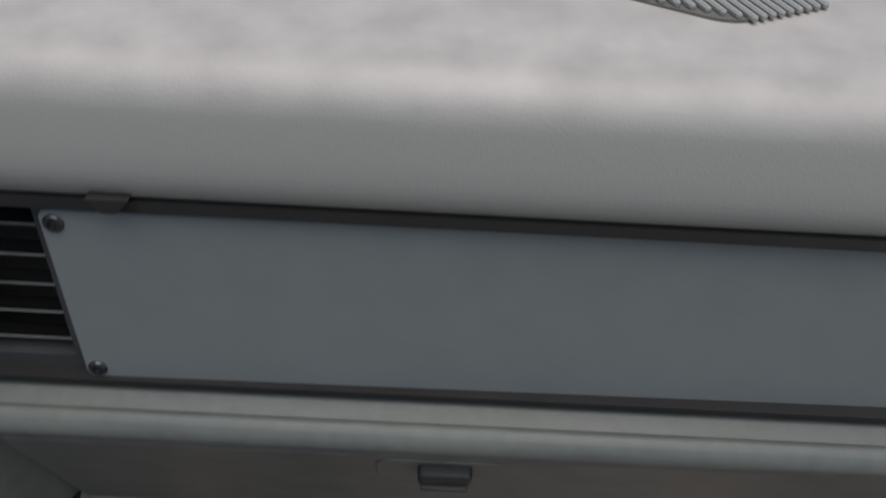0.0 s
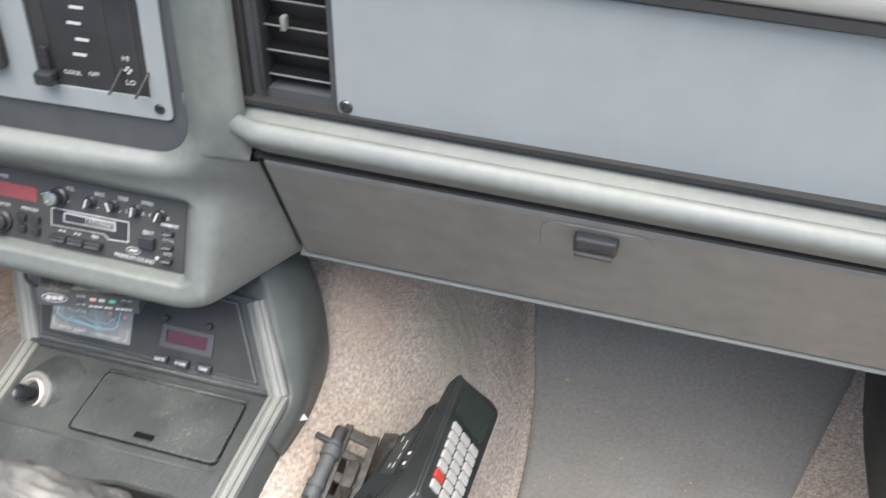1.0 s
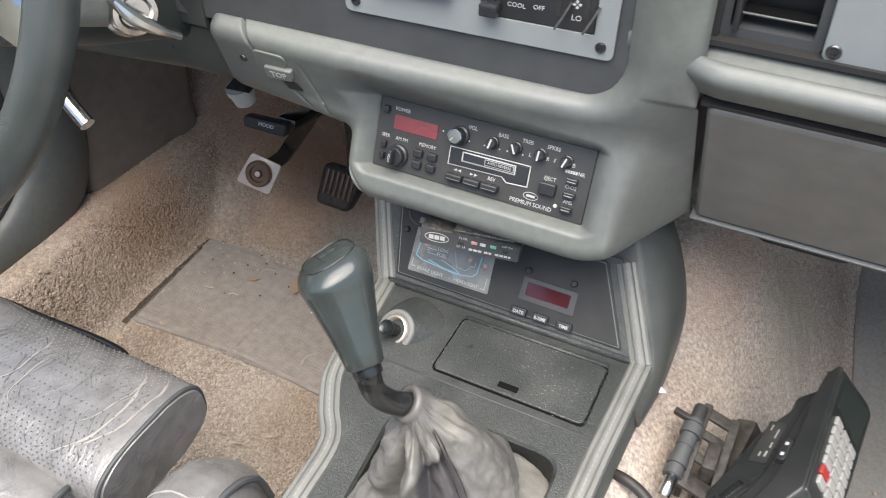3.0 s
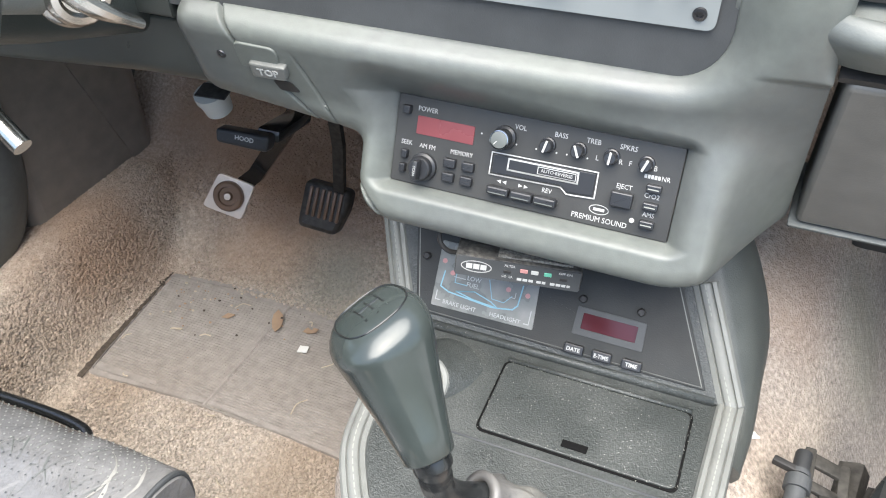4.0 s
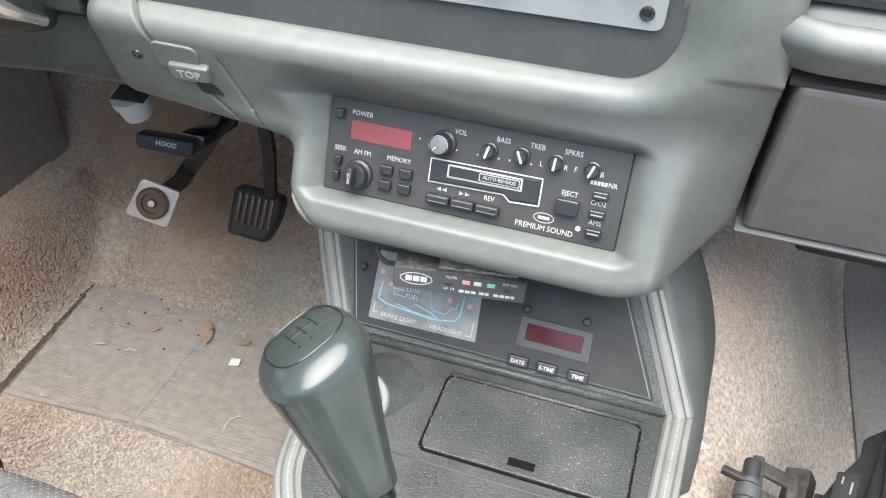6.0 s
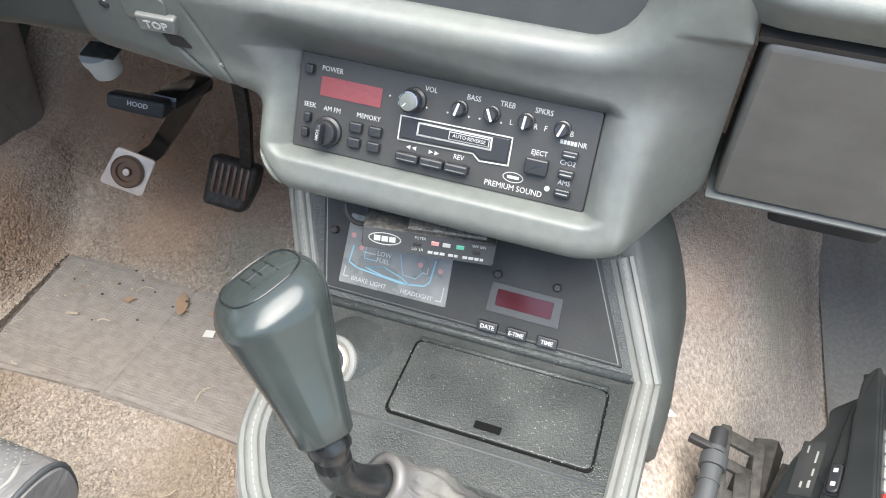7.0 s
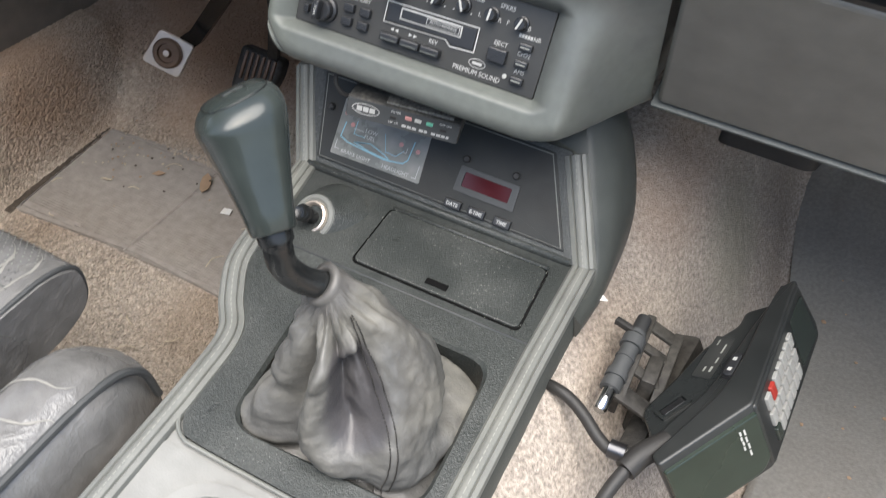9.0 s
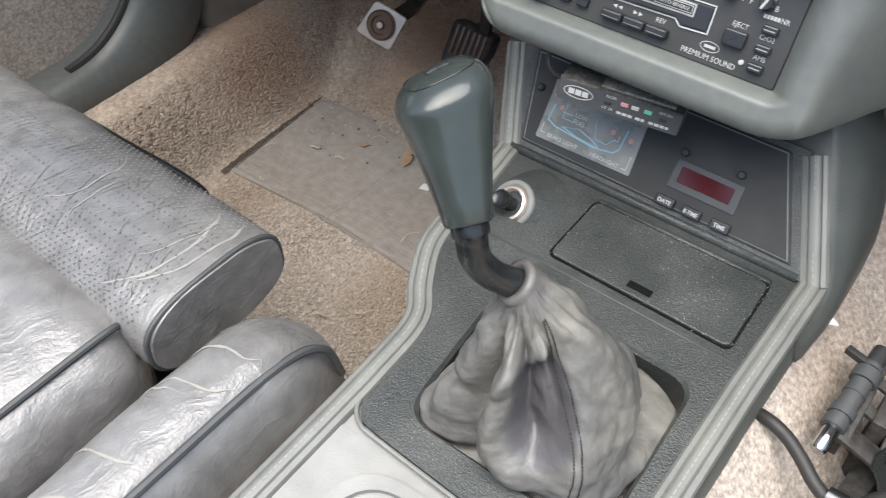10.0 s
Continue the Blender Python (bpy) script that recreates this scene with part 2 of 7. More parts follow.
def patch(m, centre, radius, colour, amount, rough=7.0):
    """A ragged patch of its own colour round a place."""
    n, l = m.node_tree.nodes, m.node_tree.links
    b = n["Principled BSDF"]
    tc = n.new("ShaderNodeTexCoord")
    off = n.new("ShaderNodeVectorMath")
    off.operation = "DISTANCE"
    l.new(tc.outputs["Object"], off.inputs[0])
    off.inputs[1].default_value = centre
    nz = n.new("ShaderNodeTexNoise")
    nz.inputs["Scale"].default_value, nz.inputs["Detail"].default_value = rough, 5
    l.new(tc.outputs["Object"], nz.inputs["Vector"])
    wob = n.new("ShaderNodeMath")
    wob.operation = "MULTIPLY_ADD"
    wob.inputs[1].default_value = radius * 1.2
    l.new(nz.outputs[0], wob.inputs[0])
    l.new(off.outputs["Value"], wob.inputs[2])
    mr = n.new("ShaderNodeMapRange")
    mr.inputs[1].default_value, mr.inputs[2].default_value = radius * 1.75, radius * 1.05
    mr.inputs[3].default_value, mr.inputs[4].default_value = 0.0, amount
    l.new(wob.outputs[0], mr.inputs[0])
    mx = n.new("ShaderNodeMix")
    mx.data_type = "RGBA"
    mx.inputs[7].default_value = (*colour, 1)
    l.new(mr.outputs[0], mx.inputs[0])
    l.new(b.inputs["Base Color"].links[0].from_socket, mx.inputs[6])
    l.new(mx.outputs[2], b.inputs["Base Color"])


# rust-brown, green and orange-brown carpet stains; toe-board rust also paints bounced warm light
for m_ in (CARPET, PILE):
    # warm light bounced round the pedals is put into the carpet colour
    patch(m_, (-0.47, 0.40, 0.17), 0.22, (0.38, 0.250, 0.165), 0.9)
    patch(m_, (-0.66, 0.16, 0.10), 0.12, (0.34, 0.215, 0.135), 0.65)
    patch(m_, (-0.35, 0.262, 0.03), 0.075, (0.20, 0.215, 0.190), 0.6)
    patch(m_, (-0.25, -0.02, 0.0), 0.09, (0.30, 0.235, 0.175), 0.5)
    patch(m_, (0.22, 0.14, 0.33), 0.08, (0.37, 0.265, 0.195), 0.55)
    patch(m_, (0.30, 0.24, 0.20), 0.09, (0.30, 0.285, 0.225), 0.6)


# ---- mesh helpers ----
def mesh_of(name, bm, material, smooth=35):
    me = bpy.data.meshes.new(name)
    bmesh.ops.recalc_face_normals(bm, faces=bm.faces)
    bm.to_mesh(me)
    bm.free()
    me.materials.append(material)
    for p in me.polygons:
        p.use_smooth = True
    me.set_sharp_from_angle(angle=radians(smooth))
    for p in me.polygons:
        p.use_smooth = len(p.vertices) <= 4
    return me


def part(name, bm, material, parent=None, label="", m=None, smooth=35):
    """One mesh object under a thing or a part."""
    ob = new(name, mesh_of(name, bm, material, smooth))
    if parent:
        ob.parent = parent
    if m is not None:
        ob.matrix_basis = m
    return tagged(ob, label)


def thing(name, label, category, m=None, group="", kind=""):
    ob = new(name)
    ob.empty_display_size = 0.02
    if m is not None:
        ob.matrix_basis = m
    return tagged(ob, label, category, group, kind)


def face_frame(o, x, up):
    """A frame on a face: X along it, Y up it, Z out of it."""
    x, up = Vector(x).normalized(), Vector(up).normalized()
    z = x.cross(up).normalized()
    y = z.cross(x)
    return Matrix(((x[0], y[0], z[0], o[0]), (x[1], y[1], z[1], o[1]), (x[2], y[2], z[2], o[2]), (0, 0, 0, 1)))


def box(bm, sx, sy, sz, at=(0, 0, 0), bevel=0.0, seg=2, rot=None):
    made = bmesh.ops.create_cube(bm, size=1)["verts"]
    m = Matrix.Translation(at) @ (rot or Matrix()) @ Matrix.Diagonal((sx, sy, sz, 1))
    bmesh.ops.transform(bm, matrix=m, verts=made)
    if bevel:
        edges = list({e for v in made for e in v.link_edges})
        bmesh.ops.bevel(bm, geom=edges, offset=bevel, segments=seg, profile=0.5, affect="EDGES")
    return bm


def rounded(pts, r, seg=5):
    """A polygon's outline with its corners rounded by r (one number, or one a corner)."""
    out, n = [], len(pts)
    for i in range(n):
        p, a, b = Vector(pts[i]), Vector(pts[i - 1]), Vector(pts[(i + 1) % n])
        ri = r[i] if isinstance(r, (list, tuple)) else r
        if ri <= 0:
            out.append(tuple(p))
            continue
        u, v = (a - p).normalized(), (b - p).normalized()
        ri = min(ri, (a - p).length * 0.49, (b - p).length * 0.49)
        for k in range(seg + 1):
            t = k / seg
            q = (p + u * ri) * (1 - t) ** 2 + p * 2 * t * (1 - t) + (p + v * ri) * t * t
            out.append(tuple(q))
    return out


def rect(w, h, r, cx=0.0, cy=0.0, seg=4):
    return rounded([(cx - w / 2, cy - h / 2), (cx + w / 2, cy - h / 2), (cx + w / 2, cy + h / 2), (cx - w / 2, cy + h / 2)], r, seg)


def prism(bm, outline, z0, z1, bevel=0.0, seg=2):
    """An outline in XY pulled from z0 to z1, its top edge bevelled."""
    lo = [bm.verts.new((x, y, z0)) for x, y in outline]
    bm.faces.new(lo[::-1])
    if bevel:
        area = sum(a[0] * b[1] - b[0] * a[1] for a, b in zip(outline, list(outline[1:]) + [outline[0]]))
        turn = 1 if area > 0 else -1
        rings = [lo]
        for k in range(seg + 1):
            a = math.pi / 2 * k / seg
            ins, z = bevel * (1 - math.cos(a)), z1 - bevel + bevel * math.sin(a)
            ring = []
            for i, (x, y) in enumerate(outline):
                p, q = Vector(outline[i - 1]), Vector(outline[(i + 1) % len(outline)])
                t = (q - p).normalized()
                nrm = Vector((-t.y, t.x)) * turn
                ring.append(bm.verts.new((x + nrm.x * ins, y + nrm.y * ins, z)))
            rings.append(ring)
    else:
        rings = [lo, [bm.verts.new((x, y, z1)) for x, y in outline]]
    n = len(outline)
    for a, b in zip(rings, rings[1:]):
        for i in range(n):
            bm.faces.new((a[i], a[(i + 1) % n], b[(i + 1) % n], b[i]))
    bm.faces.new(rings[-1])
    return bm


def frame_ring(bm, outer, inner, z0, z1):
    """A flat ring between two outlines of the same number of points."""
    n = len(outer)
    v = [[bm.verts.new((x, y, z)) for x, y in o] for o, z in ((outer, z0), (outer, z1), (inner, z1), (inner, z0))]
    for k in range(4):
        a, b = v[k], v[(k + 1) % 4]
        for i in range(n):
            bm.faces.new((a[i], a[(i + 1) % n], b[(i + 1) % n], b[i]))
    return bm


def lathe(bm, profile, seg=24, m=None):
    """Turns (radius, height) pairs round Z."""
    rings, made = [], []
    for r, z in profile:
        if r < 1e-6:
            rings.append([bm.verts.new((0, 0, z))])
        else:
            rings.append([bm.verts.new((r * math.cos(2 * math.pi * i / seg), r * math.sin(2 * math.pi * i / seg), z)) for i in range(seg)])
        made += rings[-1]
    for a, b in zip(rings, rings[1:]):
        for i in range(seg):
            j = (i + 1) % seg
            q = []
            for v in (a[i % len(a)], a[j % len(a)], b[j % len(b)], b[i % len(b)]):
                if v not in q:
                    q.append(v)
            if len(q) > 2:
                bm.faces.new(q)
    for ring in (rings[0], rings[-1]):
        if len(ring) > 2:
            bm.faces.new(ring)
    if m is not None:
        bmesh.ops.transform(bm, matrix=m, verts=made)
    return bm


def smooth_path(pts, steps=6):
    """A smooth curve (Catmull-Rom) through the points."""
    p = [Vector(q) for q in pts]
    p = [2 * p[0] - p[1]] + p + [2 * p[-1] - p[-2]]
    out = []
    for i in range(1, len(p) - 2):
        a, b, c, d = p[i - 1:i + 3]
        for k in range(steps):
            t = k / steps
            out.append(0.5 * (2 * b + (c - a) * t + (2 * a - 5 * b + 4 * c - d) * t * t + (3 * b - a - 3 * c + d) * t ** 3))
    out.append(p[-2])
    return out


def sweep(bm, path, section, up=(0, 0, 1), scale=None, caps=True):
    """A closed section (side, up) swept along a path."""
    rings, up = [], Vector(up)
    n = len(path)
    for i, p in enumerate(path):
        t = (Vector(path[min(i + 1, n - 1)]) - Vector(path[max(i - 1, 0)])).normalized()
        s = t.cross(up)
        if s.length < 1e-4:
            s = Vector((1, 0, 0))
        s.normalize()
        u = s.cross(t).normalized()
        k = scale(i / (n - 1)) if scale else 1
        rings.append([bm.verts.new(Vector(p) + s * a * k + u * b * k) for a, b in section])
    m = len(section)
    for a, b in zip(rings, rings[1:]):
        for i in range(m):
            bm.faces.new((a[i], a[(i + 1) % m], b[(i + 1) % m], b[i]))
    if caps:
        bm.faces.new(rings[0])
        bm.faces.new(rings[-1][::-1])
    return bm


def circle(r, n=10):
    return [(r * math.cos(2 * math.pi * i / n), r * math.sin(2 * math.pi * i / n)) for i in range(n)]


def tube(bm, pts, r, seg=10, steps=6, up=(0, 0, 1), scale=None):
    return sweep(bm, smooth_path(pts, steps), circle(r, seg), up, scale)


def loft(bm, sections, close=True, caps=True):
    rings = [[bm.verts.new(p) for p in s] for s in sections]
    m = len(sections[0])
    for a, b in zip(rings, rings[1:]):
        for i in range(m if close else m - 1):
            bm.faces.new((a[i], a[(i + 1) % m], b[(i + 1) % m], b[i]))
    if caps:
        bm.faces.new(rings[0][::-1])
        bm.faces.new(rings[-1])
    return bm


def arc(cx, cy, r, a0, a1, n=8):
    return [(cx + r * math.cos(radians(a0 + (a1 - a0) * i / n)), cy + r * math.sin(radians(a0 + (a1 - a0) * i / n))) for i in range(n + 1)]


def lettering(words, size, parent, at, material=WHITE, m=None, align="CENTER", label="", bold=0.0, wide=1.0):
    """Raised print in the built-in font, in the XY plane of the parent."""
    c = bpy.data.curves.new("lettering", "FONT")
    c.body, c.size, c.align_x, c.align_y, c.extrude, c.offset, c.resolution_u = words, size, align, "CENTER", 0.00012, bold, 2
    tmp = bpy.data.objects.new("lettering", c)
    me = bpy.data.meshes.new_from_object(tmp)
    bpy.data.objects.remove(tmp)
    bpy.data.curves.remove(c)
    me.materials.clear()
    me.materials.append(material)
    ob = new("lettering", me)
    ob.parent = parent
    ob.matrix_basis = (m or Matrix()) @ Matrix.Translation(at) @ Matrix.Diagonal((wide, 1, 1, 1))
    return tagged(ob, label or "printed word " + words.replace("\n", " "))


def screw_head(bm, x, y, z, r=0.0035, m=None):
    lathe(bm, [(r * 1.15, 0), (r * 1.15, 0.0006), (r, 0.0014), (r * 0.55, 0.0016), (r * 0.5, 0.0004), (0, 0.0004)], 14, (m or Matrix()) @ Matrix.Translation((x, y, z)))


def superloop(w, h, p, n=40, cx=0.0, cy=0.0):
    out = []
    for i in range(n):
        a = 2 * math.pi * i / n
        c, s = math.cos(a), math.sin(a)
        out.append((cx + w * math.copysign(abs(c) ** (2 / p), c), cy + h * math.copysign(abs(s) ** (2 / p), s)))
    return out


# ---- the setting: carpeted floor pan, mats, door, kick panels ----
def smax(a, b, k=0.03):
    h = max(k - abs(a - b), 0) / k
    return max(a, b) + h * h * k * 0.25


def ramp01(t):
    t = min(max(t, 0.0), 1.0)
    return t * t * (3 - 2 * t)


def pan_height(x, y):
    """Height of the carpet over the floor pan: tunnel, toe boards and sills."""
    z = 0.0
    if x > 0.03:
        z = smax(z, (0.300 + 0.45 * max(0.0, y - 0.06)) * ramp01((0.395 - x) / 0.25) ** 0.85, 0.02)
    else:
        edge = 0.148 - 0.048 * ramp01((-0.13 - y) / 0.08)
        z = smax(z, 0.300 * ramp01((x + edge) / 0.05), 0.02)
    start, slope = (0.235, 1.15) if x < 0.0 else (0.330, 0.62)
    z = smax(z, (y - start) * slope, 0.05)
    z = smax(z, 0.128 * ramp01((-0.585 - x) / 0.085), 0.02)
    z = smax(z, (x - 0.80) * 1.6, 0.05)
    return max(z, 0.0)


def pan_point(x, y):
    """The carpet's ground point and its normal."""
    e = 0.004
    z = pan_height(x, y)
    nrm = Vector((pan_height(x - e, y) - pan_height(x + e, y), pan_height(x, y - e) - pan_height(x, y + e), 2 * e)).normalized()
    return Vector((x, y, z)), nrm


def carpet_sheet(name, x0, x1, y0, y1, step, material, lump, label):
    bm = bmesh.new()
    nx, ny = int((x1 - x0) / step), int((y1 - y0) / step)
    grid = []
    for i in range(nx + 1):
        row = []
        for j in range(ny + 1):
            p, nrm = pan_point(x0 + (x1 - x0) * i / nx, y0 + (y1 - y0) * j / ny)
            q = p * 130
            d = lump * (noise.noise(q) + 0.6 * noise.noise(q * 2.3)) + 0.003 * noise.noise(p * 11) - 0.003
            row.append(bm.verts.new(p + nrm * d))
        grid.append(row)
    for i in range(nx):
        for j in range(ny):
            bm.faces.new((grid[i][j], grid[i + 1][j], grid[i + 1][j + 1], grid[i][j + 1]))
    ob = part(name, bm, material, smooth=180)
    return tagged(ob, label, "carpet", kind="structure")


carpet_sheet("floor", -0.755, 0.95, -0.78, 0.66, 0.0045, CARPET, 0.0016, "worn tan loop-pile carpet over the car floor pan and tunnel")

# unseen ground, made pale to bounce light into the footwells
bm = bmesh.new()
box(bm, 60, 60, 0.02, (0, 0, -0.36))
tagged(part("ground", bm, SPEED), "unseen pale ground added under the car to bounce light", "ground", kind="structure")

# firewall, rear bulkhead and the far door close the cabin
bm = bmesh.new()
box(bm, 1.9, 0.04, 1.0, (0.05, 0.68, 0.36), 0.01)
tagged(part("wall_front", bm, KICK), "dark firewall behind the dashboard", "bulkhead", kind="structure")
bm = bmesh.new()
box(bm, 1.75, 0.06, 0.85, (0.08, -1.25, 0.35), 0.02)
tagged(part("wall_rear", bm, DARKVINYL), "dark vinyl rear bulkhead of the cabin", "bulkhead", kind="structure")
bm = bmesh.new()
box(bm, 0.10, 1.70, 0.30, (0.96, -0.40, -0.02), 0.03)
tagged(part("sill", bm, VINYL), "grey sill below the open passenger door", "door sill", kind="structure")

# filler added behind the door lining, so no sky shows through
bm = bmesh.new()
box(bm, 0.03, 1.95, 0.66, (-0.800, -0.275, 0.275), 0.01)
tagged(part("wall_side", bm, DARKVINYL), "dark filler added behind the driver's door lining to close gaps", "door skin", kind="structure")

# driver's door lining: grey moulding round a carpeted pocket
DOOR_X = -0.735
door = thing("door_driver", "grey moulded driver's door lining with a carpeted lower pocket", "car door", kind="structure")
outer = rounded([(-1.25, 0.105), (0.10, 0.105), (0.155, 0.20), (0.155, 0.56), (-1.25, 0.56)], [0.01, 0.05, 0.05, 0.02, 0.02], 10)
inner = rounded([(-1.15, 0.172), (-0.03, 0.172), (0.050, 0.235), (0.056, 0.46), (-1.15, 0.46)], [0.03, 0.09, 0.07, 0.03, 0.03], 10)
bm = bmesh.new()
loft(bm, [[(x, p[0] + (q[0] - p[0]) * t, p[1] + (q[1] - p[1]) * t) for p, q in zip(outer, inner)] for t, x in ((0.0, -0.775), (0.0, -0.728), (0.05, -0.714), (0.16, -0.704), (0.40, -0.698), (0.68, -0.699), (0.88, -0.706), (0.97, -0.716), (1.0, -0.730), (1.0, -0.775))], caps=False)
part("moulding", bm, VINYL, door, "satin grey plastic moulding")
bm = bmesh.new()
box(bm, 0.012, 1.25, 0.36, (DOOR_X - 0.026, -0.50, 0.315))
part("pocket_lining", bm, CARPET, door, "tan carpet lining")
bm = bmesh.new()
sweep(bm, [Vector((DOOR_X + 0.008, y, z)) for y, z in inner[11:-11]], circle(0.006, 8), (1, 0, 0))
part("seal", bm, RUBBER, door, "black rubber edging")

# dark kick panel forward of the door
bm = bmesh.new()
prism(bm, rounded([(0.118, 0.080), (0.345, 0.045), (0.355, 0.62), (0.118, 0.62)], [0.024, 0.034, 0.034, 0.024], 6), 0, 0.10, 0.020, 5)
kp = part("kick_panel", bm, KICK, None, m=Matrix(((0.15, 0, 1, -0.812), (1, 0, 0, 0), (0, 1, 0, 0), (0, 0, 0, 1))))
tagged(kp, "dark brown plastic kick panel ahead of the driver's door", "kick panel", kind="structure")

# ribbed rubber mat in the driver's footwell
dm = thing("driver_floor_mat", "dusty grey-brown ribbed rubber mat in the driver's footwell", "floor mat")
bm = bmesh.new()
quad = [(-0.597, 0.208), (-0.588, 0.020), (-0.400, 0.036), (-0.200, 0.024), (-0.195, 0.120), (-0.215, 0.222), (-0.43, 0.226)]
prism(bm, rounded(quad, 0.012, 4), -0.001, 0.0045, 0.002)
part("mat_base", bm, MAT_D, dm)
bm = bmesh.new()
for k in range(47):
    y = 0.0285 + k * 0.0039
    t = (y - 0.02) / 0.19
    xa, xb = -0.583 - 0.008 * t, (-0.206 if y < 0.12 else -0.206 - (y - 0.12) * 0.15)
    if y < 0.040:
        xa = -0.583 + max(0, 0.10 * math.sin(k))
    n = 24
    for i in range(n):
        a, b = xa + (xb - xa) * i / n, xa + (xb - xa) * (i + 1) / n
        v = [bm.verts.new(p) for p in ((a, y - 0.0014, 0.0042), (b, y - 0.0014, 0.0042), (b, y, 0.0069), (a, y, 0.0069), (b, y + 0.0014, 0.0042), (a, y + 0.0014, 0.0042))]
        bm.faces.new((v[0], v[1], v[2], v[3]))
        bm.faces.new((v[3], v[2], v[4], v[5]))
part("rib", bm, MAT_D, dm, "fine raised ribs")
bm = bmesh.new()
hem = [Vector((x, y, 0.0052)) for x, y in rounded(quad, 0.012, 4)]
sweep(bm, hem + [hem[0]], [(-0.0035, -0.003), (0.0035, -0.003), (0.003, 0.0012), (-0.003, 0.0012)], (0, 0, 1), caps=False)
part("hem", bm, MAT_D, dm, "flat raised hem")
bm = bmesh.new()
sweep(bm, [Vector((-0.415 + 0.012 * t, 0.028 + 0.185 * t, 0.0058 + 0.0006 * math.sin(7 * t))) for t in [k / 12 for k in range(13)]], [(-0.005, -0.003), (0.005, -0.003), (0.0012, 0.0012), (-0.0012, 0.0012)])
part("crease", bm, MAT_D, dm, "old fold across the mat")
dm.location.z = 0.003
bm = bmesh.new()
edge_dirt = []
for k in range(40):
    t = k / 39
    edge_dirt.append([(-0.600 + 0.010 * t - 0.004 - 0.004 * noise.noise(Vector((k * 0.7, 0, 0))), 0.212 - 0.205 * t, 0.0105), (-0.594 + 0.009 * t + 0.004 * noise.noise(Vector((k * 0.9, 5, 0))), 0.212 - 0.205 * t, 0.0102)])
loft(bm, edge_dirt, close=False, caps=False)
tagged(part("dirt_line", bm, DIRT), "dark line of dirt along the driver's mat", "dirt")
bm = bmesh.new()
edge_dirt = []
for k in range(46):
    t = k / 45
    x = -0.592 + 0.30 * t
    yy = 0.2195 + 0.012 * t * (1 - t) * 4 * 0.8
    edge_dirt.append([(x, yy + 0.004 + 0.004 * noise.noise(Vector((k * 0.8, 2, 0))), 0.0078), (x, yy - 0.0015 + 0.003 * noise.noise(Vector((k * 0.9, 9, 0))), 0.0066)])
loft(bm, edge_dirt, close=False, caps=False)
tagged(part("dirt_line", bm, DIRT), "thin dark dirt along the mat's front edge", "dirt")

# felt mat in the passenger's footwell, draped up the toe board
pm = bmesh.new()
rows = []
for j in range(70):
    y = -0.30 + 0.92 * j / 69
    xl = 0.372 + 0.012 * math.sin(y * 9) - (0.02 if y > 0.30 else 0) * ramp01((y - 0.30) / 0.2)
    xr = 0.625 + 0.40 * y
    row = []
    for i in range(60):
        x = xl + (xr - xl) * i / 59
        q = Vector((x * 40, y * 40, 0))
        lift = 0.010 if 0 < i < 59 else 0.002
        row.append(pm.verts.new((x, y, pan_height(x, y) * (0.94 if i < 6 else 1) + lift + 0.003 * noise.noise(q * 0.4) + 0.0006 * noise.noise(q * 4))))
    rows.append(row)
for a, b in zip(rows, rows[1:]):
    for i in range(59):
        pm.faces.new((a[i], a[i + 1], b[i + 1], b[i]))
tagged(part("passenger_floor_mat", pm, MAT_P, smooth=180), "dirty grey felt mat draped in the passenger's footwell", "floor mat")

# dark hinge-side kick panel on the passenger's side
bm = bmesh.new()
prism(bm, rounded([(0.05, 0.0), (0.62, 0.0), (0.62, 0.62), (0.05, 0.62)], [0.06, 0.02, 0.02, 0.05], 6), 0, 0.12, 0.03, 4)
kp = part("kick_panel_far", bm, DARKVINYL, None, m=Matrix(((0, 0, -1, 0.935), (1, 0, 0, 0), (0, 1, 0, 0), (0, 0, 0, 1))))
tagged(kp, "dark grey plastic kick panel in the passenger's footwell", "kick panel", kind="structure")


# ---- dashboard ----
dash = thing("dashboard", "moulded grey vinyl dashboard with padded top and rolled lower edge", "dashboard", kind="structure")

# passenger side: rolled edge below the recess
prof = [(0.085, 0.603), (0.005, 0.601)] + rounded([(-0.004, 0.6010), (-0.0295, 0.6275), (-0.0150, 0.6405)], [0.008, 0.011, 0.010], 7) + [(0.004, 0.6405), (0.085, 0.636)]
bm = bmesh.new()
secs = []
for x, k in [(0.106 + 0.075 * i / 16, 0.28 + 0.72 * ramp01(i / 16)) for i in range(17)]:
    secs.append([(x, (y - 0.02) * k + 0.02, (z - 0.62) * (0.8 + 0.2 * k) + 0.62) for y, z in prof])
secs.append([(0.95, y, z) for y, z in prof])
loft(bm, secs)
part("rolled_edge", bm, VINYL, dash, "satin grey padded roll")

# recess for the plate: floor, back and top of black plastic
bm = bmesh.new()
box(bm, 0.80, 0.006, 0.130, (0.56, 0.030, 0.694))
box(bm, 0.80, 0.037, 0.004, (0.56, 0.0145, 0.6425))
box(bm, 0.006, 0.034, 0.125, (0.163, 0.018, 0.703))
box(bm, 0.80, 0.040, 0.006, (0.56, 0.014, 0.7585))
part("recess_lining", bm, RUBBER, dash, "black plastic recess")

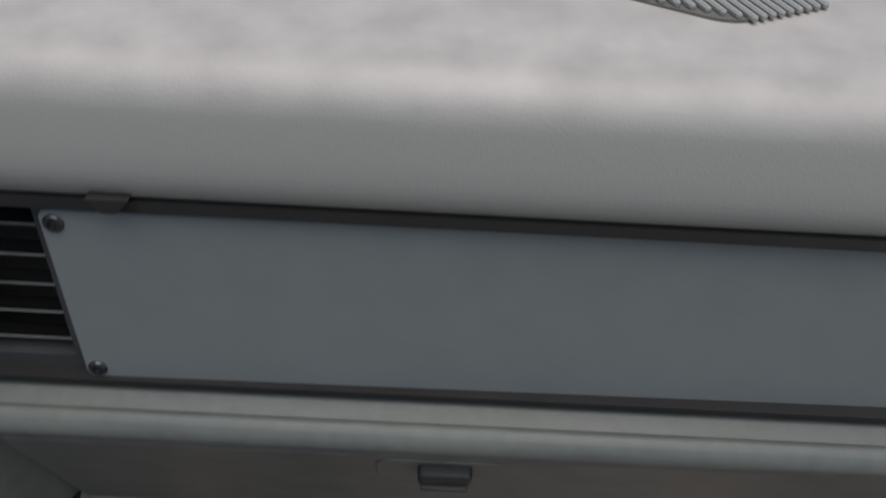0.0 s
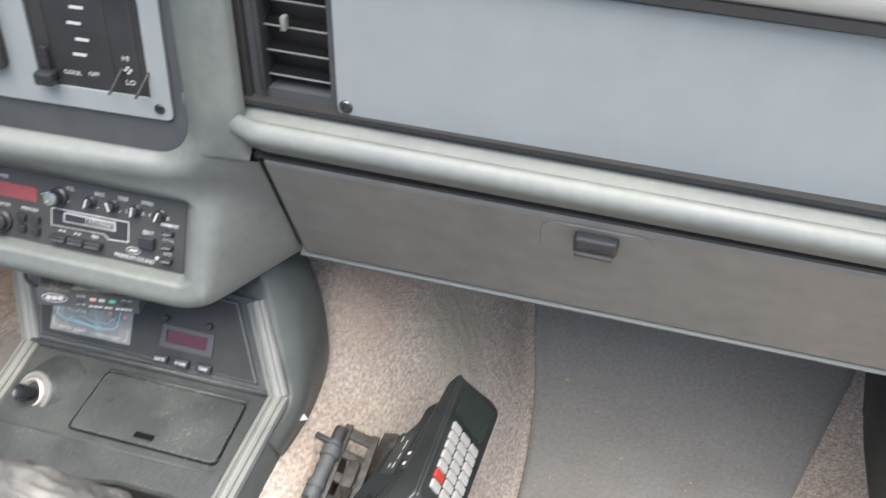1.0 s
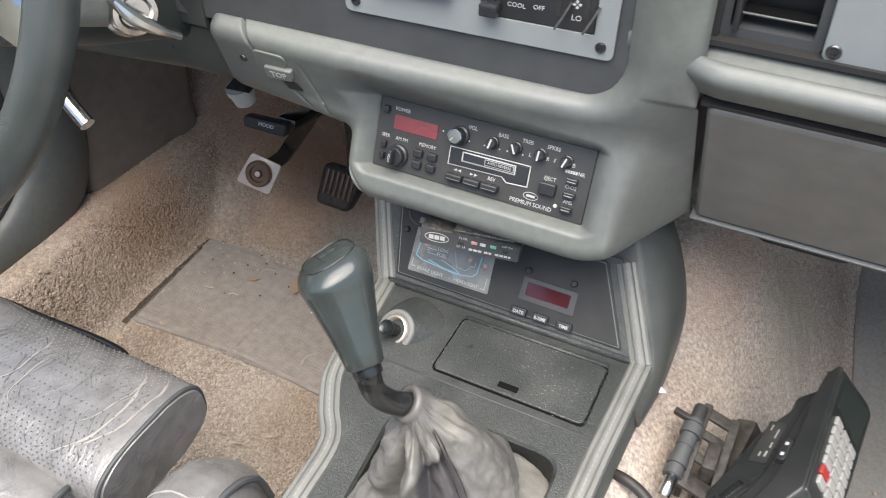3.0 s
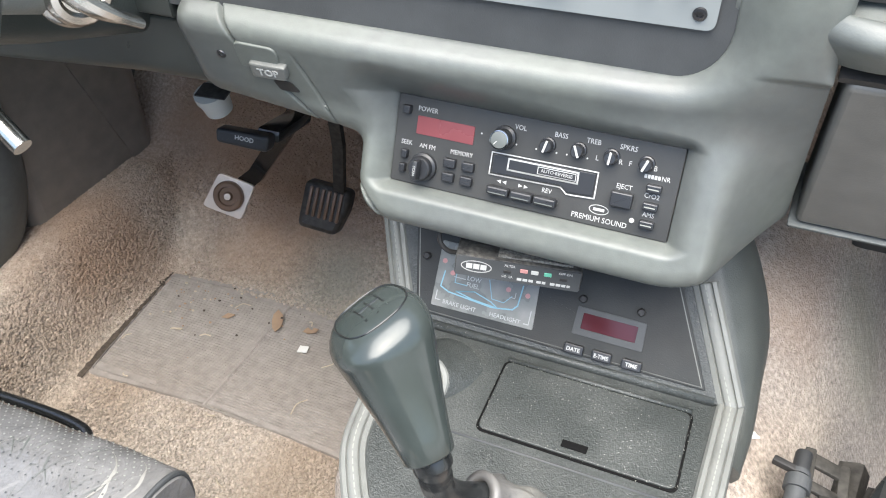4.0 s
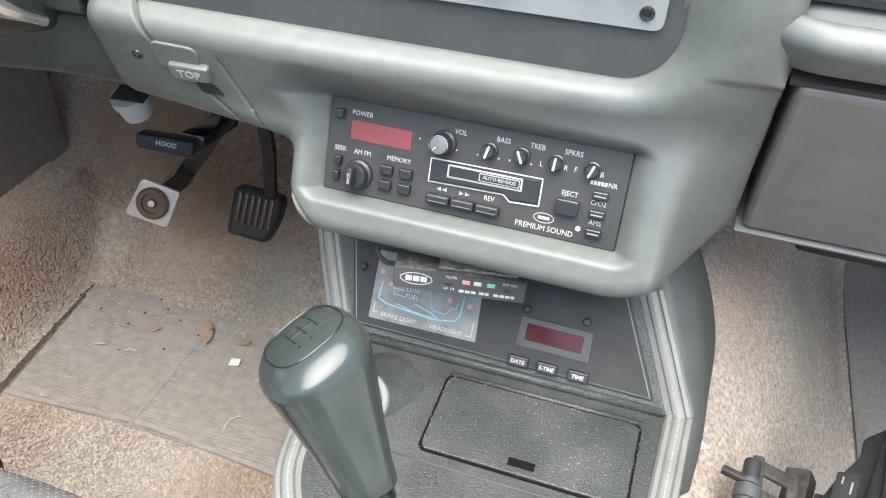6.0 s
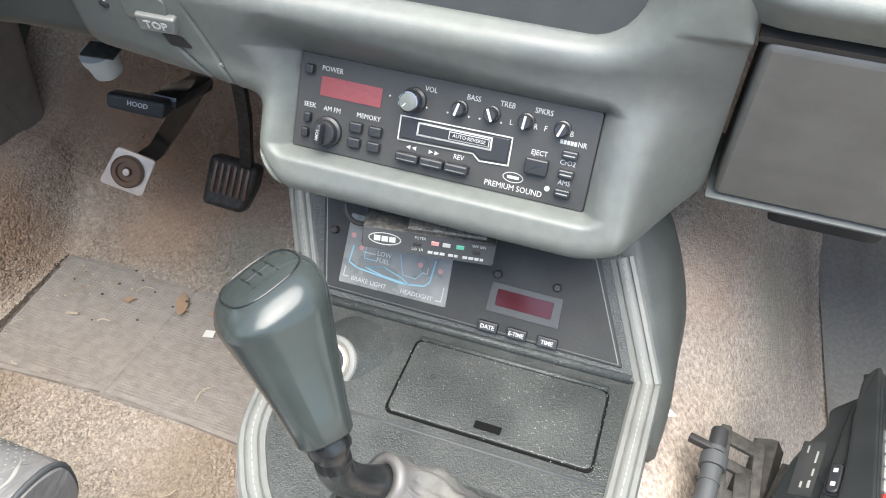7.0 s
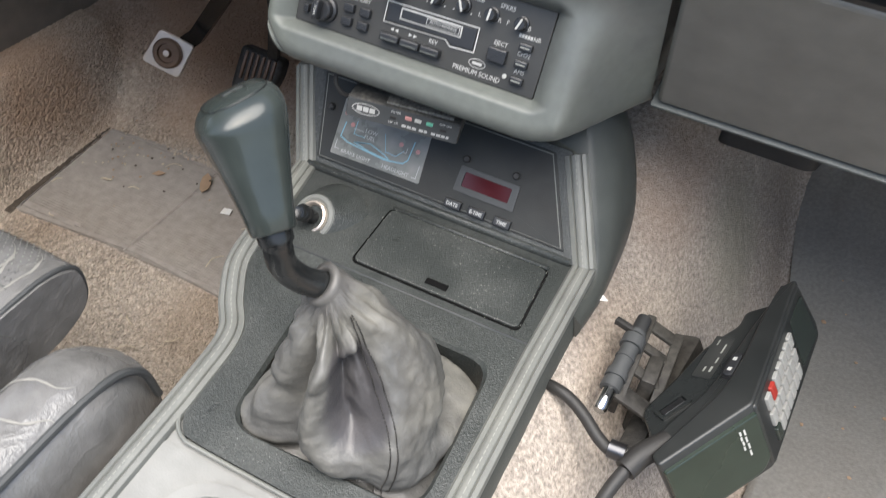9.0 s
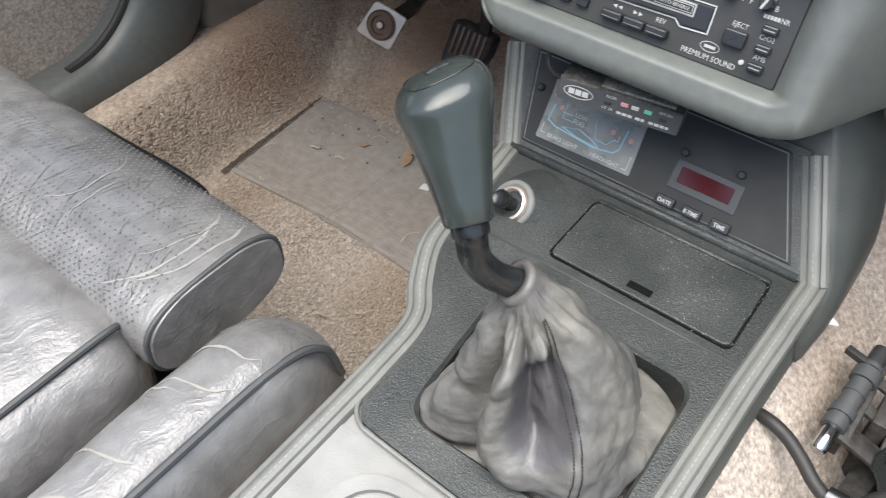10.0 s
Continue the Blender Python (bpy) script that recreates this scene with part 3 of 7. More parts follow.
# padded top
prof = [(0.030, 0.770), (0.004, 0.768)] + arc(0.010, 0.790, 0.020, 250, 170, 6) + [(-0.0085, 0.802), (-0.005, 0.815)] + arc(0.020, 0.812, 0.025, 165, 95, 6) + [(0.10, 0.846), (0.25, 0.861), (0.40, 0.868), (0.62, 0.872), (0.62, 0.78), (0.10, 0.76)]
prof = [(y, z - 0.013) for y, z in prof]
bm = bmesh.new()
loft(bm, [[(x, y, z) for y, z in prof] for x in (0.112, 0.3, 0.6, 0.96)])
part("top_pad", bm, PADTOP, dash, "grey padded top with its lit upper side painted paler")
bm = bmesh.new()
loft(bm, [[(x, y + s, z) for y, z in prof] for x, s in ((-0.80, -0.03), (-0.5, -0.03), (-0.2, -0.02), (0.1105, 0.0))])
part("top_pad", bm, VINYL, dash)

# one smooth moulding: shelf roll, concave face, radio surround, flank and upright
RM = face_frame((0, -0.0128, 0.5025), (1, 0, 0), (0, 0.426, 0.905))


def soft_min(a, b, k):
    h = np.maximum(k - np.abs(a - b), 0) / k
    return np.minimum(a, b) - h * h * k * 0.25


def soft_max(a, b, k):
    return -soft_min(-a, -b, k)


def ease(t):
    t = np.clip(t, 0, 1)
    return t * t * (3 - 2 * t)


def body_edge(x, y):
    """Signed distance to the moulding's outline, below zero inside."""
    left = -(x + 0.1180)
    d = soft_max(left, -(y + 0.0565), 0.030)
    pod = soft_max(-(x + 0.2390), 0.0126 - 0.099 * (x + 0.243) - y, 0.010)
    d = soft_min(d, pod, 0.010)
    return soft_max(d, 0.632 * (x - 0.114) - 0.775 * (y + 0.0565), 0.016)


def panel_edge(x, y):
    """Signed distance to the instrument panel's outline, below zero inside the panel."""
    r = 0.030
    px_, py_ = np.maximum(x - 0.1080 + r, 0), np.maximum(0.0752 - y + r, 0)
    return np.minimum(np.maximum(x - 0.1080 + r, 0.0752 - y + r), 0) + np.hypot(px_, py_) - r


def round_off(e, r):
    """Drop of a rounded edge of radius r at the distance e inside it."""
    q = np.clip(r - e, 0, r)
    return r - np.sqrt(r * r - q * q)


def moulding(x, y):
    """Height of the moulding over the radio's plane."""
    xl = np.minimum(x, 0.123 + 0.014 * ease((y - 0.04) / 0.04))
    xe = 0.123 + 0.014 * ease((y - 0.04) / 0.04)

    def front(u):
        lean = np.where(u > -0.115, -0.1278 * u, 0.0147 - 0.0767 * (u + 0.115))
        under = soft_min(0.8777 * y - 0.0146 + lean, 0.0083 + 0.4426 * y + 0.6 * np.maximum(0.08 - u, 0), 0.014)
        return soft_max(under, 0.0122 + 0 * y, 0.012)

    f = front(xl)
    wall = -0.0719 + 1.1196 * np.minimum(y, 0.10) + (f - (-0.0719 + 1.1196 * np.minimum(y, 0.10))) * (0.1635 - x) / (0.1635 - xe)
    h = front(x)
    up = ease((y - 0.082) / 0.016)
    h = soft_min(h, wall + up * 0.2, 0.014) - round_off(0.1632 - x, 0.012) * up
    top = 0.0276 - 0.111 * x + 0.405 * (y - 0.0752) + 0.0010 + 1.12 * np.maximum(panel_edge(x, y), 0)
    h = soft_min(h, top, 0.013)
    # opening for the radio
    ax, ay = np.abs(x) - 0.0963, np.abs(y - 0.0025) - 0.0303
    d = np.hypot(np.maximum(ax, 0), np.maximum(ay, 0)) + np.minimum(np.maximum(ax, ay), 0)
    steep = 1.25 + 1.1 * np.maximum(ay, 0) / np.maximum(d, 1e-5)
    h = soft_min(h, np.where(d > -0.0006, -0.0006 + steep * (d + 0.0004), -0.008), 0.008)
    h = h - round_off(-body_edge(x, y), 0.0125)
    # joint across the shelf
    joint = -0.2025 + 0.58 * (0.068 - y) + 0.35 * np.maximum(0.046 - y, 0)
    h = h - 0.0060 * np.exp(-((x - joint) / 0.0011) ** 2)
    strip = -0.1510 + 0.37 * (0.0413 - y)
    h = h - 0.0030 * np.exp(-((x - strip) / 0.0011) ** 2) * ease((0.052 - y) / 0.012) * ease((-0.125 - x) / 0.004)
    return h


def moulding_sheet():
    xs = np.concatenate([np.linspace(-0.2440, -0.2100, 24), np.linspace(-0.2093, -0.1200, 128), np.linspace(-0.1190, 0.1632, 234)])
    ys = np.concatenate([np.linspace(-0.0620, 0.0900, 136), np.linspace(0.092, 0.130, 20), np.linspace(0.135, 0.245, 12)])
    X, Y = np.meshgrid(xs, ys, indexing="ij")
    e = 1e-4
    D, Q = body_edge(X, Y), panel_edge(X, Y)
    keep = (D < 0.0030) & (Q > -0.0022)
    gx, gy = (body_edge(X + e, Y) - body_edge(X - e, Y)) / (2 * e), (body_edge(X, Y + e) - body_edge(X, Y - e)) / (2 * e)
    k = np.maximum(D, 0) / np.maximum(gx * gx + gy * gy, 0.2)
    PX, PY = X - gx * k, Y - gy * k
    gx, gy = (panel_edge(X + e, Y) - panel_edge(X - e, Y)) / (2 * e), (panel_edge(X, Y + e) - panel_edge(X, Y - e)) / (2 * e)
    k = np.minimum(Q, 0)
    PX, PY = PX - gx * k, PY - gy * k
    H = moulding(PX, PY) - 14 * np.maximum(D, 0) - 4 * np.maximum(-Q, 0)
    number = -np.ones(X.shape, int)
    verts, faces = [], []
    for i, j in zip(*np.nonzero(keep)):
        number[i, j] = len(verts)
        verts.append((PX[i, j], PY[i, j], H[i, j]))
    for i in range(len(xs) - 1):
        for j in range(len(ys) - 1):
            q = (number[i, j], number[i + 1, j], number[i + 1, j + 1], number[i, j + 1])
            if min(q) >= 0:
                faces.append(tuple(int(v) for v in q))
    me = bpy.data.meshes.new("centre_moulding")
    me.from_pydata(verts, [], faces)
    me.materials.append(VINYL)
    for f in me.polygons:
        f.use_smooth = True
    ob = new("centre_moulding", me)
    ob.parent, ob.matrix_basis = dash, RM
    return tagged(ob, "smooth satin grey vinyl moulding round the radio")


moulding_sheet()

# centre body that carries the radio, tapering towards the glove box
front = [(-0.002, 0.5580), (0.000, 0.551), (0.004, 0.5420), (0.0085, 0.532), (-0.0185, 0.4745), (-0.030, 0.4560), (-0.0260, 0.4460), (-0.010, 0.4415), (0.020, 0.436), (0.16, 0.40), (0.16, 0.560), (0.03, 0.556), (0.002, 0.558)]
side = [(0.0105, 0.570), (0.0165, 0.556), (0.0215, 0.5440), (0.0266, 0.532), (0.0445, 0.4900), (0.0547, 0.4660), (0.0590, 0.4560), (0.0625, 0.4500), (0.075, 0.447), (0.16, 0.43), (0.16, 0.60), (0.03, 0.600), (0.006, 0.590)]
bm = bmesh.new()
secs = []
for x, k in ((-0.108, 0.0), (0.0, 0.0), (0.100, 0.0), (0.112, 0.10), (0.130, 0.45), (0.148, 0.75), (0.158, 0.95)):
    secs.append([(x, a[0] * (1 - k) + b[0] * k + 0.006, a[1] * (1 - k) + b[1] * k) for a, b in zip(front, side)])
loft(bm, secs)
part("centre_body", bm, VINYL, dash, "grey vinyl centre section", smooth=50)

# dark instrument panel with its paler plates
CM = face_frame((0.100, 0.0045, 0.580), (0.9940, 0.100, -0.035), (-0.02, 0.055, 1.0))
bm = bmesh.new()
prism(bm, rounded([(-0.70, -0.004), (0.012, -0.006), (0.012, 0.20), (-0.70, 0.20)], [0.0, 0.030, 0.0, 0.0], 8), -0.02, 0.0, 0.0)
ip = part("instrument_panel", bm, PANEL, dash, "dark grey plastic panel", CM)


def plate_with_hole(name, outline, hole, parent, label):
    """A plate with one opening; both outlines have four corners."""
    bm = bmesh.new()
    frame_ring(bm, rounded(outline, 0.006, 5), rounded(hole, 0.002, 5), 0.0, 0.0026)
    return part(name, bm, PLATE, parent, label)


hv = plate_with_hole("control_plate", [(-0.212, 0.0285), (-0.003, 0.0285), (-0.003, 0.175), (-0.212, 0.175)], [(-0.103, 0.045), (-0.018, 0.045), (-0.018, 0.16), (-0.103, 0.16)], ip, "blue-grey plate with heater controls")
hv.location.z = 0.0005
bm = bmesh.new()
frame_ring(bm, rect(0.062, 0.10, 0.004, -0.155, 0.105), rect(0.054, 0.090, 0.003, -0.155, 0.105), 0.002, 0.010)
for k in range(6):
    box(bm, 0.054, 0.012, 0.0015, (-0.155, 0.067 + k * 0.015, 0.004), rot=Matrix.Rotation(0.5, 4, "X"))
part("centre_vent", bm, BLACK, hv, "black louvred air vent")
bm = bmesh.new()
prism(bm, rect(0.083, 0.113, 0.002, -0.0605, 0.1025), 0.0005, 0.0012)
hp = part("heater_panel", bm, BLACK, hv, "black heater control face")
bm = bmesh.new()
for x, w in ((-0.094, 0.009), (-0.046, 0.004), (-0.026, 0.004)):
    box(bm, w, 0.10, 0.001, (x, 0.104, 0.0012))
part("slider_slot", bm, RUBBER, hp, "black slider slots")
bm = bmesh.new()
box(bm, 0.014, 0.010, 0.012, (-0.094, 0.0535, 0.008), 0.002)
box(bm, 0.006, 0.020, 0.004, (-0.094, 0.066, 0.004), 0.001)
part("slider_knob", bm, KEY, hp, "black slider knob")
for x in (-0.041, -0.021):
    bm = bmesh.new()
    sweep(bm, [Vector((x - 0.004, 0.049, 0.012)), Vector((x, 0.057, 0.008)), Vector((x + 0.004, 0.066, 0.002))], [(-0.0008, -0.0015), (0.0008, -0.0015), (0.0008, 0.0015), (-0.0008, 0.0015)])
    part("slider_arm", bm, BRACKET, hp, "bare metal slider arm")
lettering("COOL", 0.0048, hp, (-0.0765, 0.0565, 0.0014))
lettering("OFF", 0.0048, hp, (-0.0600, 0.0575, 0.0014))
lettering("HI", 0.0058, hp, (-0.0335, 0.074, 0.0014))
lettering("LO", 0.0058, hp, (-0.0325, 0.055, 0.0014))
for k, y in enumerate((0.072, 0.084, 0.096, 0.108)):
    bm = bmesh.new()
    box(bm, 0.010, 0.0022, 0.0003, (-0.068 + 0.004 * (k % 2), y, 0.0014))
    part("print_mark", bm, WHITE, hp, "illegible white print")
bm = bmesh.new()
for a in range(4):
    r = Matrix.Translation((-0.033, 0.0650, 0.0013)) @ Matrix.Rotation(a * math.pi / 2, 4, "Z")
    prismv = [bm.verts.new(r @ Vector(p)) for p in ((0.0005, 0, 0.0002), (0.0026, -0.0012, 0.0002), (0.0034, 0.0006, 0.0002), (0.0018, 0.0014, 0.0002))]
    bm.faces.new(prismv)
part("fan_symbol", bm, WHITE, hp)
for x, y in ((-0.0125, 0.0375), (-0.203, 0.0375)):
    bm = bmesh.new()
    screw_head(bm, x, y, 0.0026)
    part("screw", bm, SCREW, hv, "dark recessed screw")
for x0, x1 in ((-0.300, -0.222), (-0.40, -0.305)):
    bm = bmesh.new()
    prism(bm, rect(x1 - x0, 0.14, 0.006, (x0 + x1) / 2, 0.1115), 0.0005, 0.003, 0.001)
    pl = part("blanking_plate", bm, PLATE, ip, "blue-grey screwed plate")
    for x in (x0 + 0.009, x1 - 0.009):
        bm = bmesh.new()
        screw_head(bm, x, 0.050, 0.003)
        part("screw", bm, SCREW, pl, "dark recessed screw")

# pod under the shelf with the roof switch
PM = face_frame((-0.1745, -0.0313, 0.5530), (0.998, 0.06, 0), (0, -0.277, 0.961))
pod = thing("roof_switch", "grey rocker switch for the roof in a moulding under the dashboard", "switch", PM)
bm = bmesh.new()
prism(bm, rounded([(-0.021, -0.001), (0.0075, -0.001), (0.0105, 0.019), (-0.021, 0.021)], [0.003, 0.003, 0.007, 0.006], 5), -0.004, 0.0012, 0.0010, 3)
part("switch_bezel", bm, VINYL, pod, "light grey switch bezel")
bm = bmesh.new()
prism(bm, rounded([(-0.0125, -0.0065), (0.0125, -0.0065), (0.0145, 0.006), (-0.0125, 0.0065)], 0.002, 4), -0.003, 0.0044, 0.0014)
sw = part("switch", bm, TRIM, pod, "grey rocker switch")
lettering("TOP", 0.0080, sw, (0.0008, -0.0004, 0.0047), bold=0.0002)
bm = bmesh.new()
prism(bm, rounded([(0.002, -0.020), (0.017, -0.020), (0.0125, -0.011), (-0.001, -0.011)], 0.002, 3), -0.003, 0.0004)
part("switch_slot", bm, RUBBER, pod, "empty black slot")
for x, y, p in ((-0.0345, 0.006, 0), (0.031, -0.033, 1)):
    bm = bmesh.new()
    screw_head(bm, x, y, -0.0010, 0.0032)
    part("screw", bm, VINYL if p else SCREW, pod, "small round fastener")

# lower dashboard on the driver's side
prof = rounded([(-0.018, 0.520), (-0.022, 0.574), (0.30, 0.574), (0.30, 0.47)], [0.012, 0.004, 0, 0], 5)
bm = bmesh.new()
loft(bm, [[(x, y, z + d) for y, z in prof] for x, d in ((-0.78, -0.025), (-0.45, -0.02), (-0.30, -0.004), (-0.20, 0.0))])
part("lower_panel", bm, DARKVINYL, dash, "dark green-grey knee panel")
prof = rounded([(-0.020, 0.5765), (-0.024, 0.80), (0.30, 0.80), (0.30, 0.5765)], [0.003, 0.01, 0, 0], 5)
bm = bmesh.new()
loft(bm, [[(x, y - 0.012, z) for y, z in prof] for x in (-0.80, -0.50, -0.245)])
part("upper_panel", bm, DARKVINYL, dash, "dark green-grey vinyl")

# glove box door
gb = thing("glove_box", "grey-brown vinyl glove box door, closed, with a black latch", "glove box")
GM = face_frame((0.165, 0.0245, 0.5235), (1, 0.004, 0), (0, -0.389, 0.921))
gb.matrix_basis = GM
bm = bmesh.new()
prism(bm, rounded([(0.0035, -0.0745), (0.70, -0.0745), (0.70, 0.0765), (0.0045, 0.0765)], 0.006, 4), -0.04, 0.0, 0.004, 3)
gdoor = part("door", bm, GLOVE, gb)
bm = bmesh.new()
prism(bm, rounded([(0.0, -0.080), (0.72, -0.080), (0.72, -0.0765), (0.0, -0.0765)], 0.001, 2), -0.05, 0.002, 0.0015)
part("lower_lip", bm, VINYL, gb, "worn lower edge")
bm = bmesh.new()
prism(bm, rect(0.078, 0.046, 0.014, 0.252, 0.047, 6), -0.001, 0.0012, 0.0010)
part("latch_surround", bm, GLOVE, gdoor)
bm = bmesh.new()
prism(bm, rect(0.031, 0.019, 0.003, 0.253, 0.0545, 4), 0.0010, 0.009, 0.003, 3)
box(bm, 0.027, 0.004, 0.004, (0.253, 0.0475, 0.010), 0.001)
part("latch", bm, BLACK, gdoor, "black plastic latch")
# shade of the gap above the door, laid in as a black strip
bm = bmesh.new()
box(bm, 0.72, 0.004, 0.02, (0.36, 0.0785, -0.012))
part("shadow_gap", bm, RUBBER, gb, "black strip painting the shaded gap above the door")

# plate over the passenger recess and the vent beside it
plate = thing("dash_plate", "blank blue-grey painted metal plate screwed to the dashboard", "panel", face_frame((0.228, -0.0010, 0.642), (1, 0.012, 0), (0.004, -0.012, 1)))
bm = bmesh.new()
prism(bm, rect(0.63, 0.1085, 0.006, 0.317, 0.0555, 6), -0.004, 0.0, 0.0012)
part("sheet", bm, PLATE, plate)
for x in (0.0085, 0.6255):
    for y in (0.0085, 0.1025):
        bm = bmesh.new()
        screw_head(bm, x, y, 0.0, 0.0042)
        part("screw", bm, SCREW, plate, "dark countersunk screw")
vent = thing("dash_vent", "black louvred air vent in the dashboard", "air vent", face_frame((0.1975, 0.010, 0.700), (1, 0, 0), (0, 0, 1)))
bm = bmesh.new()
frame_ring(bm, rect(0.064, 0.112, 0.004), rect(0.052, 0.098, 0.003), -0.016, 0.004)
part("vent_frame", bm, PANEL, vent)
bm = bmesh.new()
box(bm, 0.004, 0.100, 0.018, (-0.022, 0.0, 0.0), 0.001)
part("divider", bm, BLACK, vent)
# slat tops near black for shade, grey strips for their lit edges
for k in range(5):
    bm = bmesh.new()
    box(bm, 0.050, 0.0014, 0.007, (0.0, -0.038 + k * 0.0185, -0.003), 0.0005, 1, Matrix.Rotation(0.62, 4, "X"))
    sl = part("slat", bm, SHADE_BLACK, vent)
    bm = bmesh.new()
    box(bm, 0.050, 0.0013, 0.0012, (0.0, -0.0398 + k * 0.0185, 0.0010), 0.0003, 1)
    part("slat_edge", bm, VINYL, sl, "grey strip painting the slat's lit front edge")
bm = bmesh.new()
box(bm, 0.004, 0.010, 0.006, (-0.002, 0.004, 0.008), 0.001)
part("vane_tab", bm, TRIM, vent, "small grey tab")
bm = bmesh.new()
prism(bm, [(-0.008, 0.0), (0.010, 0.0), (0.004, -0.007), (-0.003, -0.007)], 0.0, 0.006)
tagged(part("clip", bm, RUBBER, None, m=face_frame((0.266, -0.006, 0.766), (1, 0, 0), (0, 0, 1))), "small black clip under the dashboard's padded top", "clip")

# defroster grille on top of the pad
gr = thing("speaker_grille", "pale slotted grille on the dashboard's padded top", "grille", face_frame((0.530, 0.078, 0.8310), (1, 0, 0), (0, 1, 0.075)))
for k in range(17):
    bm = bmesh.new()
    x = -0.044 + k * 0.0055
    h = 0.023 * (1 - abs(x) / 0.056)
    box(bm, 0.0030, 2 * h, 0.003, (x, 0.0, 0.0015), 0.0008, 1, Matrix.Rotation(0.45, 4, "Z"))
    part("slat", bm, PADTOP, gr)
bm = bmesh.new()
prism(bm, rounded([(-0.054, 0.0), (0.0, -0.022), (0.054, 0.0), (0.0, 0.022)], 0.012, 5), -0.002, 0.0004)
part("grille_base", bm, GLOVE, gr, "brown-grey slots")
bm = bmesh.new()
box(bm, 1.8, 0.012, 0.010, (0.1, 0.600, 0.875), 0.004)
tagged(part("windscreen_seal", bm, RUBBER), "black rubber seal along the windscreen's foot", "seal", kind="structure")


# ---- radio ----
radio = thing("car_radio", "black cassette car radio with white print set in the dashboard", "car radio", RM)
bm = bmesh.new()
prism(bm, rect(0.192, 0.0605, 0.002, 0, 0.0025), -0.03, 0.0, 0.0008)
part("faceplate", bm, RADIO, radio, "matt black faceplate")


def button(x, y, w, h, z=0.004, parent=radio, label="", bar=False, r=0.001, name="button", material=KEY):
    bm = bmesh.new()
    prism(bm, rect(w, h, r, x, y, 3), -0.001, z, min(0.0009, z * 0.3))
    ob = part(name, bm, material, parent, label)
    if bar:
        # thin grey bar paints the highlight on the button
        bm = bmesh.new()
        box(bm, w * 0.72, 0.0007, 0.0003, (x, y - h * 0.05, z + 0.0001))
        part("mark", bm, STITCH, ob)
    return ob


button(-0.0882, 0.0230, 0.0055, 0.0055, 0.005, label="small square power button")
button(-0.0865, -0.0072, 0.0045, 0.0060, 0.004)
button(-0.0870, -0.0170, 0.0045, 0.0060, 0.004)
for x in (-0.0532, -0.0400):
    for y in (-0.0072, -0.0170):
        button(x, y, 0.0085, 0.0062, 0.004, label="memory button")
for x, y in ((-0.0165, -0.0182), (-0.0003, -0.0182), (0.0157, -0.0182)):
    bm = bmesh.new()
    prism(bm, rect(0.0150, 0.0058, 0.0014, x, y, 3), -0.001, 0.0065, 0.0012)
    k = part("tape_key", bm, KEY, radio, "black tape key")
    # highlight along the tape key's edge, painted as a grey bar
    bm = bmesh.new()
    box(bm, 0.0120, 0.0006, 0.0003, (x, y - 0.0012, 0.0066))
    part("mark", bm, VINYL, k)
button(0.0636, -0.0062, 0.0138, 0.0098, 0.005, label="square eject button")
for y in (0.0048, -0.0068, -0.0185):
    button(0.0818, y, 0.0095, 0.0050, 0.0045, bar=True)
bm = bmesh.new()
prism(bm, rect(0.0410, 0.0122, 0.0006, -0.0600, 0.0138, 2), -0.001, 0.0006)
part("display", bm, REDWIN, radio, "faded red display window")


def knob(x, y, r, h, turn, label, pointer=True):
    bm = bmesh.new()
    lathe(bm, [(r * 1.25, 0), (r * 1.2, h * 0.25), (r, h * 0.3), (r * 0.92, h * 0.93), (r * 0.8, h), (0, h)], 22, Matrix.Translation((x, y, 0)))
    k = part("knob", bm, KEY, radio, label)
    bm = bmesh.new()
    rm = Matrix.Translation((x, y, 0)) @ Matrix.Rotation(turn, 4, "Z")
    if pointer:
        bmesh.ops.transform(bm, matrix=Matrix(), verts=[])
        box(bm, 0.0015, r * 1.9, 0.0010, (0, 0, h + 0.0004), 0.0003, 1)
        bmesh.ops.transform(bm, matrix=rm, verts=bm.verts)
        part("pointer", bm, WHITE, k, "white pointer line")
    return k


bm = bmesh.new()
lathe(bm, [(0.0078, 0), (0.0078, 0.003), (0.0062, 0.004), (0.0060, 0.0125), (0.0054, 0.0135), (0, 0.0135)], 26, Matrix.Translation((-0.0183, 0.0172, 0)))
vk = part("volume_knob", bm, KEY, radio, "round black volume knob")
bm = bmesh.new()
lathe(bm, [(0.0062, 0.0118), (0.0062, 0.0138), (0.0056, 0.0139), (0.0055, 0.0132)], 26, Matrix.Translation((-0.0183, 0.0172, 0)))
part("knob_rim", bm, CHROME, vk, "bright metal rim")
bm = bmesh.new()
lathe(bm, [(0.0054, 0.0128), (0.0054, 0.01355), (0.0050, 0.0137), (0, 0.0137)], 26, Matrix.Translation((-0.0183, 0.0172, 0)))
part("knob_face", bm, VINYL, vk, "grey metal face")
bm = bmesh.new()
box(bm, 0.0006, 0.003, 0.0003, (-0.0205, 0.0150, 0.0139), rot=Matrix.Rotation(-0.7, 4, "Z"))
part("mark", bm, WHITE, vk)
for x, y, a in ((0.0108, 0.0180, -0.25), (0.0310, 0.0188, 0.45), (0.0522, 0.0188, -0.08), (0.0742, 0.0188, -0.35)):
    knob(x, y, 0.0042, 0.0085, a, "small black knob")
